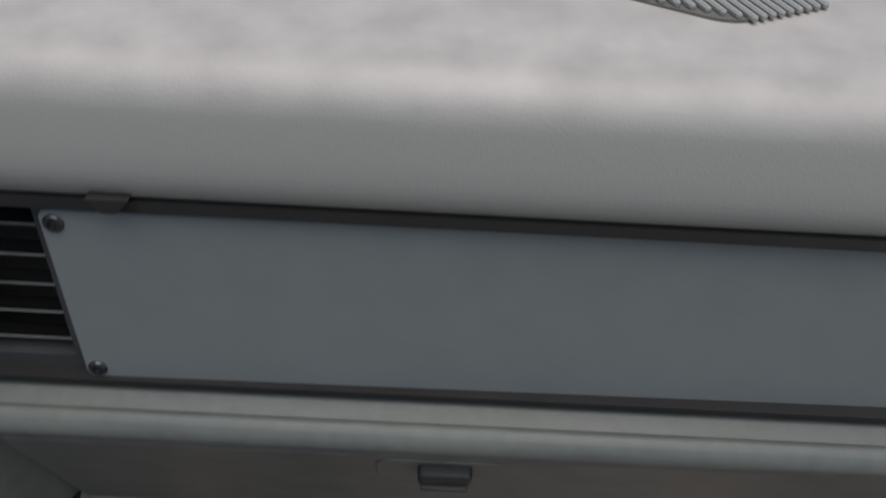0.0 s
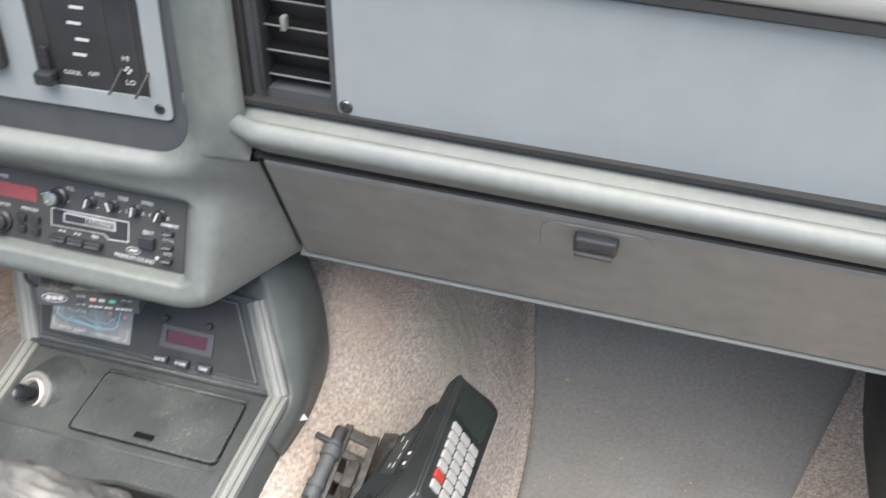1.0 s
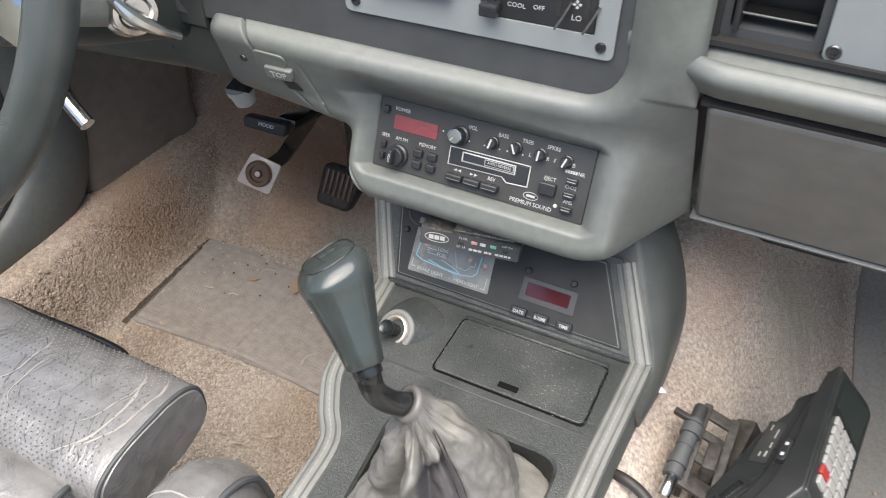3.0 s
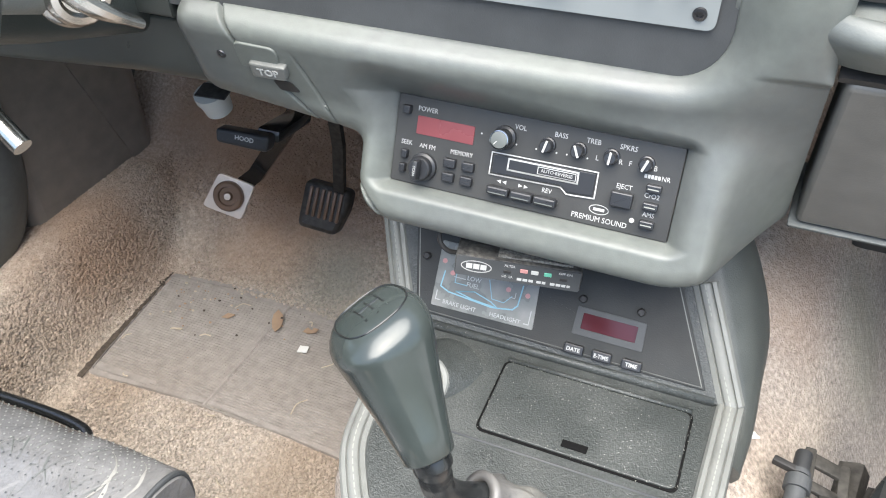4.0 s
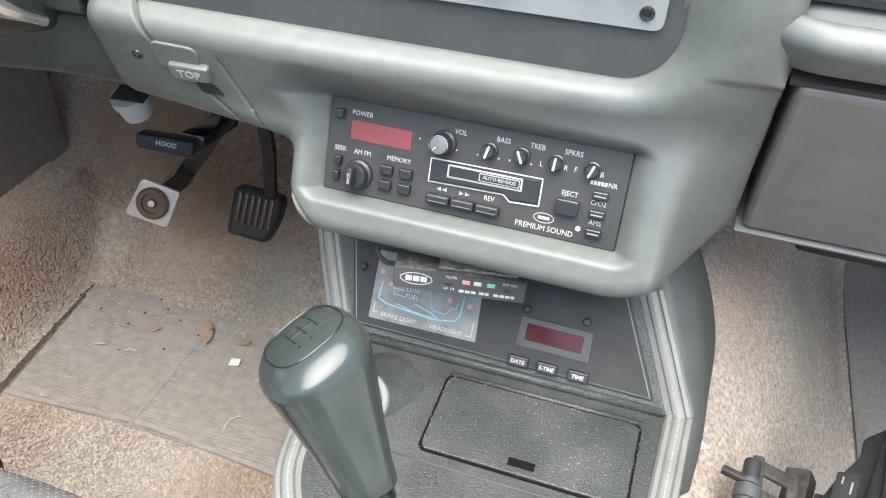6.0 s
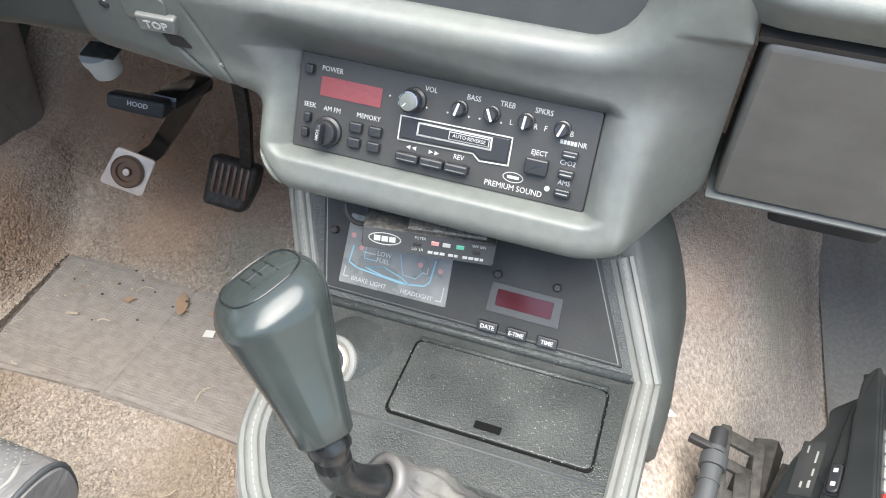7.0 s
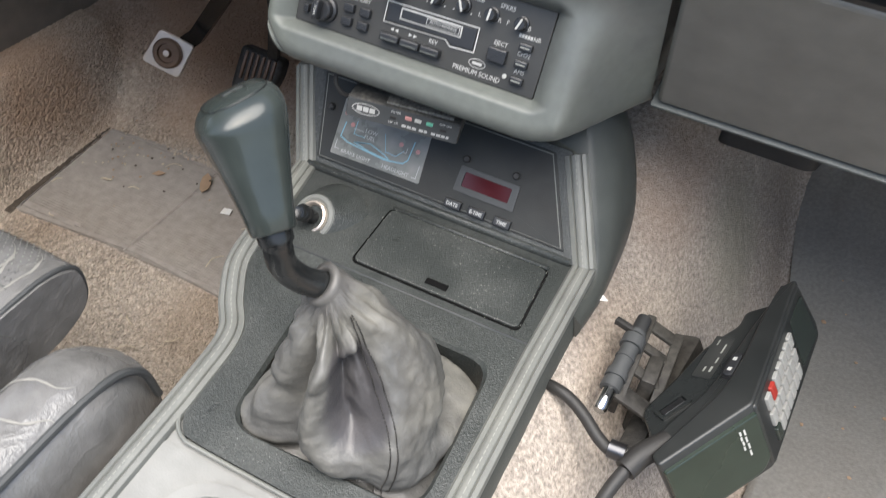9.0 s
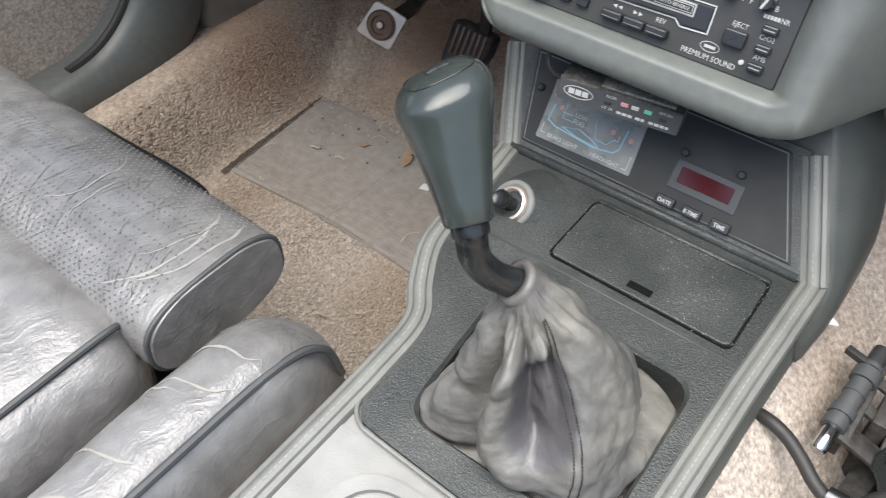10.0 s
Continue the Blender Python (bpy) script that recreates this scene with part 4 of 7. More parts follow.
# tuning and scan knob
bm = bmesh.new()
lathe(bm, [(0.0098, 0), (0.0096, 0.003), (0.0080, 0.004), (0.0078, 0.009), (0.0070, 0.010), (0, 0.010)], 28, Matrix.Translation((-0.0722, -0.0140, 0)))
sk = part("tuning_knob", bm, KEY, radio, "ridged black tuning knob")
bm = bmesh.new()
box(bm, 0.0040, 0.0135, 0.008, (-0.0722, -0.0140, 0.0135), 0.0012)
part("scan_bar", bm, KEY, sk, "raised bar")
lettering("SCAN", 0.0026, sk, (-0.0722, -0.0140, 0.0177), m=Matrix.Translation((-0.0722, -0.0140, 0)) @ Matrix.Rotation(-math.pi / 2, 4, "Z") @ Matrix.Translation((0.0722, 0.0140, 0)), wide=1.0)
# cassette slot with its white outlines
bm = bmesh.new()
prism(bm, [(-0.0235, -0.0072), (0.0235, -0.0058), (0.0280, -0.0094), (0.0448, -0.0084), (0.0448, 0.0060), (-0.0235, 0.0050)], -0.001, 0.0010, 0.0003)
slot = part("tape_door", bm, KEY, radio, "black cassette door")


def outline_line(pts, w, z, parent, material=WHITE, name="outline", closed=True):
    bm = bmesh.new()
    p = [Vector((x, y, z)) for x, y in pts]
    if closed:
        p = p + [p[0], p[1]]
    for a, b in zip(p, p[1:]):
        d = (b - a)
        if d.length < 1e-6:
            continue
        n = Vector((-d.y, d.x, 0)).normalized() * w / 2
        e = d.normalized() * w * 0.4
        vs = [bm.verts.new(q) for q in (a - e - n, b + e - n, b + e + n, a - e + n)]
        bm.faces.new(vs)
    return part(name, bm, material, parent)


outline_line([(-0.0250, -0.0086), (0.0238, -0.0072), (0.0282, -0.0108), (0.0464, -0.0097), (0.0461, 0.0074), (-0.0250, 0.0063)], 0.00085, 0.0013, slot)
outline_line([(-0.0130, -0.0033), (0.0340, -0.0026), (0.0337, 0.0045), (-0.0130, 0.0041)], 0.0011, 0.0014, slot)
outline_line([(0.0072, -0.0016), (0.0325, -0.0012), (0.0323, 0.0032), (0.0072, 0.0029)], 0.0005, 0.0015, slot)
lettering("AUTO\u00b7REVERSE", 0.0031, slot, (0.0198, 0.0008, 0.0013))
for w, s, x, y in (("POWER", 0.0046, -0.0740, 0.0246), ("VOL", 0.0046, -0.0088, 0.0252), ("BASS", 0.0046, 0.0183, 0.0255), ("TREB", 0.0046, 0.0394, 0.0258), ("SPKRS", 0.0046, 0.0615, 0.0261), ("L", 0.0046, 0.0432, 0.0160), ("R", 0.0046, 0.0582, 0.0165), ("F", 0.0046, 0.0642, 0.0166), ("B", 0.0046, 0.0800, 0.0167), ("SEEK", 0.0044, -0.0866, 0.0003), ("AM FM", 0.0044, -0.0712, 0.0), ("MEMORY", 0.0044, -0.0464, 0.0003), ("REV", 0.0044, 0.0151, -0.0118), ("EJECT", 0.0044, 0.0635, 0.0016), ("NR", 0.0044, 0.0875, 0.0114), ("CrO2", 0.0044, 0.0813, -0.0007), ("AMS", 0.0044, 0.0815, -0.0128)):
    lettering(w, s, radio, (x, y, 0.0002), wide=0.9)
lettering("PREMIUM SOUND", 0.0050, radio, (0.0517, -0.0229, 0.0002), wide=0.92)
bm = bmesh.new()
for k in range(5):
    box(bm, 0.0016, 0.0024, 0.0003, (0.0750 + 0.0021 * k, 0.0114, 0.0002))
part("print_mark", bm, WHITE, radio, "white brand mark shown as a bar")
outline_line([(0.0506 + 0.0062 * math.cos(a), -0.0163 + 0.0030 * math.sin(a)) for a in [2 * math.pi * i / 26 for i in range(26)]], 0.0005, 0.0003, radio, name="badge")
bm = bmesh.new()
box(bm, 0.0072, 0.0018, 0.0002, (0.0506, -0.0163, 0.0002))
part("badge_bar", bm, WHITE, radio)
for x, s in ((-0.0178, -1), (-0.0140, -1), (-0.0028, 1), (0.0010, 1)):
    bm = bmesh.new()
    vs = [bm.verts.new(p) for p in ((x - 0.0014 * s, -0.0136, 0.0003), (x + 0.0014 * s, -0.0123, 0.0003), (x - 0.0014 * s, -0.0110, 0.0003))]
    bm.faces.new(vs)
    part("arrow", bm, WHITE, radio)
for x, y in ((0.0035, 0.0138), (0.0170, 0.0140), (0.0238, 0.0143), (0.0372, 0.0146), (-0.0100, 0.0140), (-0.0345, 0.0165)):
    bm = bmesh.new()
    lathe(bm, [(0.0006, 0), (0.0006, 0.0003), (0, 0.0003)], 8, Matrix.Translation((x, y, 0.0001)))
    part("dot", bm, WHITE, radio)
bm = bmesh.new()
lathe(bm, [(0.0016, 0), (0.0016, 0.0008), (0, 0.0012)], 14, Matrix.Translation((0.0722, -0.0183, 0)))
part("lamp_lens", bm, TYPE_GREY, radio, "small clear lamp lens")


# ---- centre console ----
console = thing("centre_console", "dark plastic centre console with light stitched vinyl edging", "centre console")
TOP_Z = 0.330
left_edge = [(-0.105, -0.018), (-0.0985, -0.070), (-0.0945, -0.110), (-0.0880, -0.145), (-0.0700, -0.178), (-0.0520, -0.205), (-0.0480, -0.250), (-0.0470, -0.32), (-0.046, -0.60)]
right_edge = [(0.170, -0.013), (0.1690, -0.070), (0.1680, -0.120), (0.1680, -0.150), (0.1680, -0.180), (0.1680, -0.210), (0.1680, -0.250), (0.1680, -0.32), (0.168, -0.60)]
lp = smooth_path([(x, y, 0) for x, y in left_edge], 5)
rp = smooth_path([(x, y, 0) for x, y in right_edge], 5)

# outer shell down to the tunnel carpet
bm = bmesh.new()
secs = []
for a, b in zip(lp, rp):
    secs.append([(a.x - 0.020, a.y, 0.02), (a.x - 0.008, a.y, 0.20), (a.x - 0.001, a.y, 0.322), (a.x + 0.006, a.y, 0.3275), (a.x + 0.012, a.y, 0.3275), (a.x + 0.014, a.y, 0.262), (b.x - 0.014, b.y, 0.262), (b.x - 0.012, b.y, 0.3275), (b.x - 0.006, b.y, 0.3275), (b.x + 0.001, b.y, 0.322), (b.x + 0.006, b.y, 0.25), (b.x + 0.016, b.y, 0.10)])
loft(bm, secs)
part("shell", bm, SHADED_VINYL, console, "grey vinyl side shell, shade painted in", smooth=50)

# upper part under the dashboard, behind the sloping panel
bm = bmesh.new()
base = [(-0.107, -0.0155, 0.3275), (0.1640, -0.0125, 0.3275), (0.1280, 0.0395, 0.3945), (-0.1355, 0.0335, 0.3895)]
back = [(-0.110, 0.20, 0.25), (0.150, 0.100, 0.290), (0.120, 0.110, 0.368), (-0.138, 0.20, 0.385)]
loft(bm, [base, back])
box(bm, 0.25, 0.2, 0.30, (0.025, 0.10, 0.17), 0.005)
part("riser", bm, VINYL, console, "grey vinyl riser", smooth=20)
# bulging side skin from the edging back to the carpet
bm = bmesh.new()
front_line = smooth_path([(0.1690, -0.060, 0.3255), (0.1705, -0.0125, 0.3255), (0.1510, 0.0135, 0.3615), (0.1315, 0.0395, 0.3970), (0.1150, 0.062, 0.428)], 6)
back_line = smooth_path([(0.1745, -0.050, 0.292), (0.1790, 0.005, 0.296), (0.1765, 0.058, 0.340), (0.1520, 0.092, 0.392), (0.1200, 0.110, 0.430)], 6)
secs = []
for f_, b_ in zip(front_line, back_line):
    row_ = []
    for k in range(9):
        t = k / 8
        row_.append(f_.lerp(b_, t) + Vector((0.0055, -0.002, 0.003)) * math.sin(math.pi * t))
    row_ += [b_ + Vector((0.001, 0.012, -0.010)), b_ + Vector((-0.006, 0.030, -0.060)), b_ + Vector((-0.010, 0.040, -0.16)), Vector((0.10, b_.y, 0.15)), Vector((0.10, f_.y, f_.z - 0.02))]
    secs.append(row_)
loft(bm, secs)
part("side_skin", bm, SHADED_VINYL, console, "bulging grey vinyl side, shade painted in", smooth=60)

# light stitched edging along both sides and up the sloping panel
sec = [(-0.0095, -0.003), (-0.0098, 0.002), (-0.0080, 0.0044), (-0.0052, 0.0050), (-0.0043, 0.0036), (-0.0034, 0.0050), (-0.0018, 0.0057), (0.0018, 0.0057), (0.0034, 0.0050), (0.0043, 0.0034), (0.0052, 0.0046), (0.0085, 0.0036), (0.0098, 0.001), (0.0095, -0.003)]


def edging(base, top, s):
    path = [Vector((x + s * 0.009, y, TOP_Z - 0.001)) for x, y in base]
    path = smooth_path(path, 6)
    up = [Vector(p) for p in top]
    bm = bmesh.new()
    sweep(bm, path[::-1], sec, (0, 0, 1))
    ob = part("edging", bm, TRIM, console, "light grey vinyl edging")
    bm = bmesh.new()
    nrm = Vector((0, -0.766, 0.643))
    sweep(bm, up, sec, nrm)
    part("edging", bm, TRIM, console, "light grey vinyl edging")
    bm = bmesh.new()
    line = [(p + Vector((0, 0, 0.0053)), Vector((0, 0, 1))) for p in path]
    line = [(up[0].lerp(up[-1], 1 - k / 18) + nrm * 0.0053, nrm) for k in range(19)] + line
    for (a, na), (b, _) in zip(line, line[1:]):
        d = b - a
        k = max(1, int(d.length / 0.0042))
        for i in range(k):
            c0, c1 = a + d * ((i + 0.15) / k), a + d * ((i + 0.85) / k)
            t = d.normalized()
            sd = t.cross(na).normalized() * 0.0006
            vs = [bm.verts.new(q) for q in (c0 - sd, c1 - sd, c1 + sd, c0 + sd)]
            ns = na * 0.0005
            vt = [bm.verts.new(q + ns) for q in (c0 - sd * 0.6, c1 - sd * 0.6, c1 + sd * 0.6, c0 + sd * 0.6)]
            bm.faces.new(vt)
            for q in range(4):
                bm.faces.new((vs[q], vs[(q + 1) % 4], vt[(q + 1) % 4], vt[q]))
    part("stitching", bm, STITCH, ob, "pale thread stitching")


edging(left_edge, [(-0.1275, 0.0350, 0.3895), (-0.1135, 0.0100, 0.360), (-0.0975, -0.0175, 0.3290)], 1)
edging(right_edge, [(0.1225, 0.0385, 0.394), (0.1420, 0.0120, 0.362), (0.1610, -0.0140, 0.3300)], -1)

# black top: front deck, and the gaiter plate with its opening
bm = bmesh.new()
deck = []
for k in range(len(lp)):
    a, b = lp[k], rp[k]
    if a.y < -0.112:
        break
    deck.append((a, b))
secs = [[(a.x + 0.018, a.y, 0.322), (a.x + 0.018, a.y, TOP_Z), (b.x - 0.018, b.y, TOP_Z), (b.x - 0.018, b.y, 0.322)] for a, b in deck]
loft(bm, secs)
deck_ob = part("front_deck", bm, CONSOLE, console, "grained black plastic deck")
# gaiter plate
hole = rounded([(0.000, -0.266), (0.138, -0.263), (0.133, -0.138), (0.065, -0.138), (-0.010, -0.156)], [0.022, 0.022, 0.018, 0.0, 0.018], 7)
plate_l = [(p.x + 0.0175, p.y) for p in lp if -0.265 < p.y < -0.108]


def resample(pts, n):
    p = [Vector(q) for q in pts]
    p.append(p[0])
    d = [0]
    for a, b in zip(p, p[1:]):
        d.append(d[-1] + (b - a).length)
    out = []
    for i in range(n):
        s = d[-1] * i / n
        k = max(j for j in range(len(d)) if d[j] <= s + 1e-9)
        k = min(k, len(p) - 2)
        f = (s - d[k]) / max(1e-9, d[k + 1] - d[k])
        q = p[k].lerp(p[k + 1], f)
        out.append((q.x, q.y))
    return out


outline = [(-0.0300, -0.265), (-0.0285, -0.278), (-0.020, -0.2875), (0.0, -0.2890), (0.1505, -0.2930), (0.1505, -0.109)] + plate_l
cx, cy = 0.066, -0.202


def radial(pts, n=96):
    """The outline met by n rays from the middle of the opening."""
    out = []
    for i in range(n):
        a = 2 * math.pi * i / n
        d = Vector((math.cos(a), math.sin(a)))
        best = None
        for k in range(len(pts)):
            p, q = Vector(pts[k - 1]) - Vector((cx, cy)), Vector(pts[k]) - Vector((cx, cy))
            e = q - p
            den = d.x * e.y - d.y * e.x
            if abs(den) < 1e-12:
                continue
            t = (p.x * e.y - p.y * e.x) / den
            u = (p.x * d.y - p.y * d.x) / den
            if t > 0 and -1e-6 <= u <= 1 + 1e-6 and (best is None or t > best):
                best = t
        out.append((cx + d.x * best, cy + d.y * best))
    return out


HOLE, OUT = radial(hole), radial(outline)
bm = bmesh.new()
inn = [(cx + (x - cx) * 1.035, cy + (y - cy) * 1.035) for x, y in HOLE]
v = [[bm.verts.new((x, y, z)) for x, y in o] for o, z in ((OUT, 0.322), (OUT, TOP_Z + 0.0012), (inn, TOP_Z + 0.0012), (HOLE, TOP_Z - 0.0015), (HOLE, 0.300))]
for a, b in zip(v, v[1:]):
    for i in range(96):
        bm.faces.new((a[i], a[(i + 1) % 96], b[(i + 1) % 96], b[i]))
# floor added in near black, so the gaps round the gaiter look shaded
well = bmesh.new()
prism(well, HOLE, 0.262, 0.290)
part("well", well, SHADE_BLACK, console, "near-black floor added under the gaiter to keep gaps dark")
part("gaiter_plate", bm, CONSOLE, console, "grained black plastic plate round the gaiter")
bm = bmesh.new()
sweep(bm, smooth_path([(-0.0315, -0.262, TOP_Z + 0.001), (-0.0300, -0.279, TOP_Z + 0.001), (-0.019, -0.2895, TOP_Z + 0.001), (0.0, -0.2915, TOP_Z + 0.001), (0.08, -0.2935, TOP_Z + 0.001), (0.151, -0.2955, TOP_Z + 0.001)], 5), circle(0.0016, 8))
part("bead", bm, TRIM, console, "pale bead along the plate")
# rear tray in pale plastic with a dark recess
bm = bmesh.new()
rec = rect(0.105, 0.22, 0.035, 0.062, -0.425, 8)
big = [(x, y) for x, y in rect(0.186, 0.3042, 0.005, 0.0605, -0.4480, 8)]
frame_ring(bm, big, rec, 0.320, TOP_Z - 0.0005)
box(bm, 0.190, 0.034, 0.0065, (0.058, -0.2885, 0.32475))
part("rear_tray", bm, REARVINYL, console, "pale grey plastic tray")
bm = bmesh.new()
frame_ring(bm, [(0.062 + (x - 0.062) * 1.22, -0.425 + (y + 0.425) * 1.1) for x, y in rec], [(0.062 + (x - 0.062) * 1.06, -0.425 + (y + 0.425) * 1.03) for x, y in rec], TOP_Z - 0.001, TOP_Z + 0.0035)
part("tray_rim", bm, REARVINYL, console, "raised pale rim")
bm = bmesh.new()
prism(bm, rec, 0.30, 0.322)
part("tray_floor", bm, PANEL, console, "dark tray liner")

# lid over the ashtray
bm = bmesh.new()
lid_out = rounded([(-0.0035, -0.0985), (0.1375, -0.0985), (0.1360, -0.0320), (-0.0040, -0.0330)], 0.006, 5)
# the gap's shade is laid on as a strip round the lid
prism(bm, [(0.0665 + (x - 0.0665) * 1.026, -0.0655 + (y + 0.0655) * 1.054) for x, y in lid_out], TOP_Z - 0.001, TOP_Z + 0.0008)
part("lid_gap", bm, SHADE_BLACK, deck_ob, "near-black strip painting the gap's shade round the lid")
bm = bmesh.new()
prism(bm, lid_out, TOP_Z - 0.001, TOP_Z + 0.0022, 0.0008)
lid = part("lid", bm, CONSOLE, console, "grained black ashtray lid")
# the finger slot's shade is laid on the lid as a patch
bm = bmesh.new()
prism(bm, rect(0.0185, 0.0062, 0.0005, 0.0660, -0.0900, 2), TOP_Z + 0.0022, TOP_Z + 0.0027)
part("finger_slot", bm, SHADE_BLACK, lid, "near-black patch painting the finger slot's shade")
# dust flecks on lid and deck, thickest along the joint
fleck = random.Random(11)
bm = bmesh.new()
for k in range(225):
    if k < 150:
        q = resample(lid_out, 150)[k]
        if fleck.random() < 0.45:
            continue
        x, y, z = q[0] + fleck.gauss(0, 0.0012), q[1] + fleck.gauss(0, 0.0012), TOP_Z + 0.0023
    else:
        x, y, z = fleck.uniform(0.0, 0.134), fleck.uniform(-0.095, -0.035), TOP_Z + 0.0024
    a = fleck.uniform(0, 3.1)
    w, h = fleck.uniform(0.0002, 0.0006), fleck.uniform(0.00015, 0.0003)
    u, v_ = Vector((math.cos(a), math.sin(a), 0)) * w, Vector((-math.sin(a), math.cos(a), 0)) * h
    c = Vector((x, y, z))
    bm.faces.new([bm.verts.new(p) for p in (c - u - v_, c + u - v_, c + u * 0.7 + v_, c - u + v_)])
part("dust_flecks", bm, STITCH, lid, "pale dust flecks")
bm = bmesh.new()
sweep(bm, [Vector((-0.004, -0.0300, TOP_Z + 0.0005)), Vector((0.136, -0.0290, TOP_Z + 0.0005))], circle(0.0020, 8))
part("ridge", bm, CONSOLE, deck_ob)
bm = bmesh.new()
sweep(bm, [Vector((-0.070, -0.1085, TOP_Z + 0.0002)), Vector((0.150, -0.1075, TOP_Z + 0.0002))], circle(0.0012, 8))
part("seam", bm, PANEL, deck_ob)
# cross step between deck and sloping panel
bm = bmesh.new()
sweep(bm, [Vector((-0.095, -0.0185, TOP_Z + 0.0015)), Vector((0.1490, -0.0155, TOP_Z + 0.0015))], [(-0.003, -0.004), (0.003, -0.004), (0.003, 0.003), (0.0, 0.0045), (-0.003, 0.003)])
part("step", bm, CONSOLE, deck_ob)

# cigarette lighter in its boss
lighter = thing("cigarette_lighter", "chrome-ringed cigarette lighter in a scuffed black boss", "cigarette lighter", face_frame((-0.0540, -0.0730, TOP_Z), (0.97, -0.22, 0.10), (0.10, 0.75, 0.64)))
bm = bmesh.new()
lathe(bm, [(0.0370, -0.024), (0.0300, -0.012), (0.0240, -0.003), (0.0218, 0.0010), (0.0200, 0.0030)], 36)
part("boss", bm, CONSOLE, lighter, "grained black boss")
bm = bmesh.new()
lathe(bm, [(0.0202, 0.0026), (0.0192, 0.0044), (0.0162, 0.0050), (0.0136, 0.0032), (0.0120, -0.004), (0, -0.004)], 36)
part("collar", bm, TRIM, lighter, "scuffed pale collar")
bm = bmesh.new()
lathe(bm, [(0.0138, 0.0025), (0.0135, 0.0064), (0.0120, 0.0072), (0.0104, 0.0052), (0.0098, -0.001), (0.0116, -0.001)], 30)
part("ring", bm, ALLOY, lighter, "worn bright ring")
bm = bmesh.new()
lathe(bm, [(0.0056, -0.002), (0.0056, 0.012), (0.0070, 0.0140), (0.0073, 0.0200), (0.0066, 0.0212), (0.0050, 0.0200), (0, 0.0192)], 26)
part("plug", bm, LEVER, lighter, "black plug")

# ---- warning and clock panel on the console's slope ----
SM = face_frame((0, -0.011, 0.337), (1, 0, 0), (0, 0.643, 0.766))
wp = thing("warning_panel", "black sloping panel with a car-outline warning display and clock", "control panel", SM)
bm = bmesh.new()
prism(bm, rounded([(-0.0985, -0.0085), (0.1535, -0.0085), (0.1195, 0.078), (-0.1200, 0.078)], 0.003, 3), -0.006, 0.0015, 0.001)
part("surround", bm, CONSOLE, wp, "grained black surround")
bm = bmesh.new()
prism(bm, rounded([(-0.0895, -0.0005), (0.1415, -0.0005), (0.1075, 0.072), (-0.1060, 0.072)], 0.002, 3), 0.0012, 0.0028, 0.0008)
face = part("panel_face", bm, FACIA, wp, "flat dark grey face")
outline_line([(-0.0872, 0.0015), (0.1382, 0.0015), (0.1055, 0.0700), (-0.1030, 0.0700)], 0.0008, 0.0031, face, TRIM, "groove")
for x, y in ((-0.0900, 0.0445), (0.0400, 0.0425), (0.0840, 0.0437)):
    bm = bmesh.new()
    lathe(bm, [(0.0030, 0), (0.0030, 0.0035), (0.0022, 0.0045), (0, 0.0045)], 16, Matrix.Translation((x, y, 0.0028)))
    part("screw", bm, RUBBER, face, "black screw head")
# display with the car outline
bm = bmesh.new()
prism(bm, rounded([(-0.0785, 0.0070), (0.0072, 0.0085), (0.0035, 0.0600), (-0.0800, 0.0600)], 0.0015, 3), 0.0026, 0.0036, 0.0003)
win = part("warning_window", bm, WINDOW_MAP, wp, "clear window over a car outline")
outline_line([(-0.0725, 0.036), (-0.0735, 0.0235), (-0.066, 0.0205), (-0.030, 0.0175), (-0.024, 0.0180), (-0.012, 0.0200), (-0.0085, 0.0240), (-0.0075, 0.040)], 0.0011, 0.0039, win, CYAN, "car_outline", False)
outline_line([(-0.060, 0.0225), (-0.045, 0.0258), (-0.030, 0.0215), (-0.024, 0.0180), (-0.045, 0.0195)], 0.0009, 0.0039, win, CYAN, "car_outline")
outline_line([(-0.0625, 0.040), (-0.0625, 0.029), (-0.052, 0.0290)], 0.0006, 0.0039, win, CYAN, "car_outline", False)
outline_line([(-0.035, 0.038), (-0.030, 0.0240), (-0.020, 0.0235), (-0.0145, 0.030)], 0.0006, 0.0039, win, CYAN, "car_outline", False)
outline_line([(-0.0755, 0.0195), (-0.0755, 0.0125), (-0.0715, 0.0125)], 0.0007, 0.0039, win, WHITE, "pointer", False)
outline_line([(0.0030, 0.0225), (0.0030, 0.0118), (-0.001, 0.0118)], 0.0007, 0.0039, win, WHITE, "pointer", False)
outline_line([(-0.0640, 0.0335), (-0.0545, 0.0335)], 0.0006, 0.0039, win, WHITE, "pointer", False)
outline_line([(-0.0120, 0.0335), (-0.0120, 0.0290), (-0.0160, 0.0290)], 0.0006, 0.0039, win, WHITE, "pointer", False)
lettering("LOW\nFUEL", 0.0050, win, (-0.0475, 0.0325, 0.0037))
lettering("BRAKE LIGHT", 0.0047, win, (-0.0550, 0.0118, 0.0037))
lettering("HEADLIGHT", 0.0047, win, (-0.0165, 0.0120, 0.0037))
for x, y in ((-0.0025, 0.0335), (-0.0745, 0.0440), (-0.0185, 0.0345), (-0.0660, 0.0360)):
    bm = bmesh.new()
    lathe(bm, [(0.0020, 0), (0.0020, 0.0004), (0, 0.0005)], 12, Matrix.Translation((x, y, 0.0036)))
    part("lamp_lens", bm, LED_R, win, "pink lamp lens")
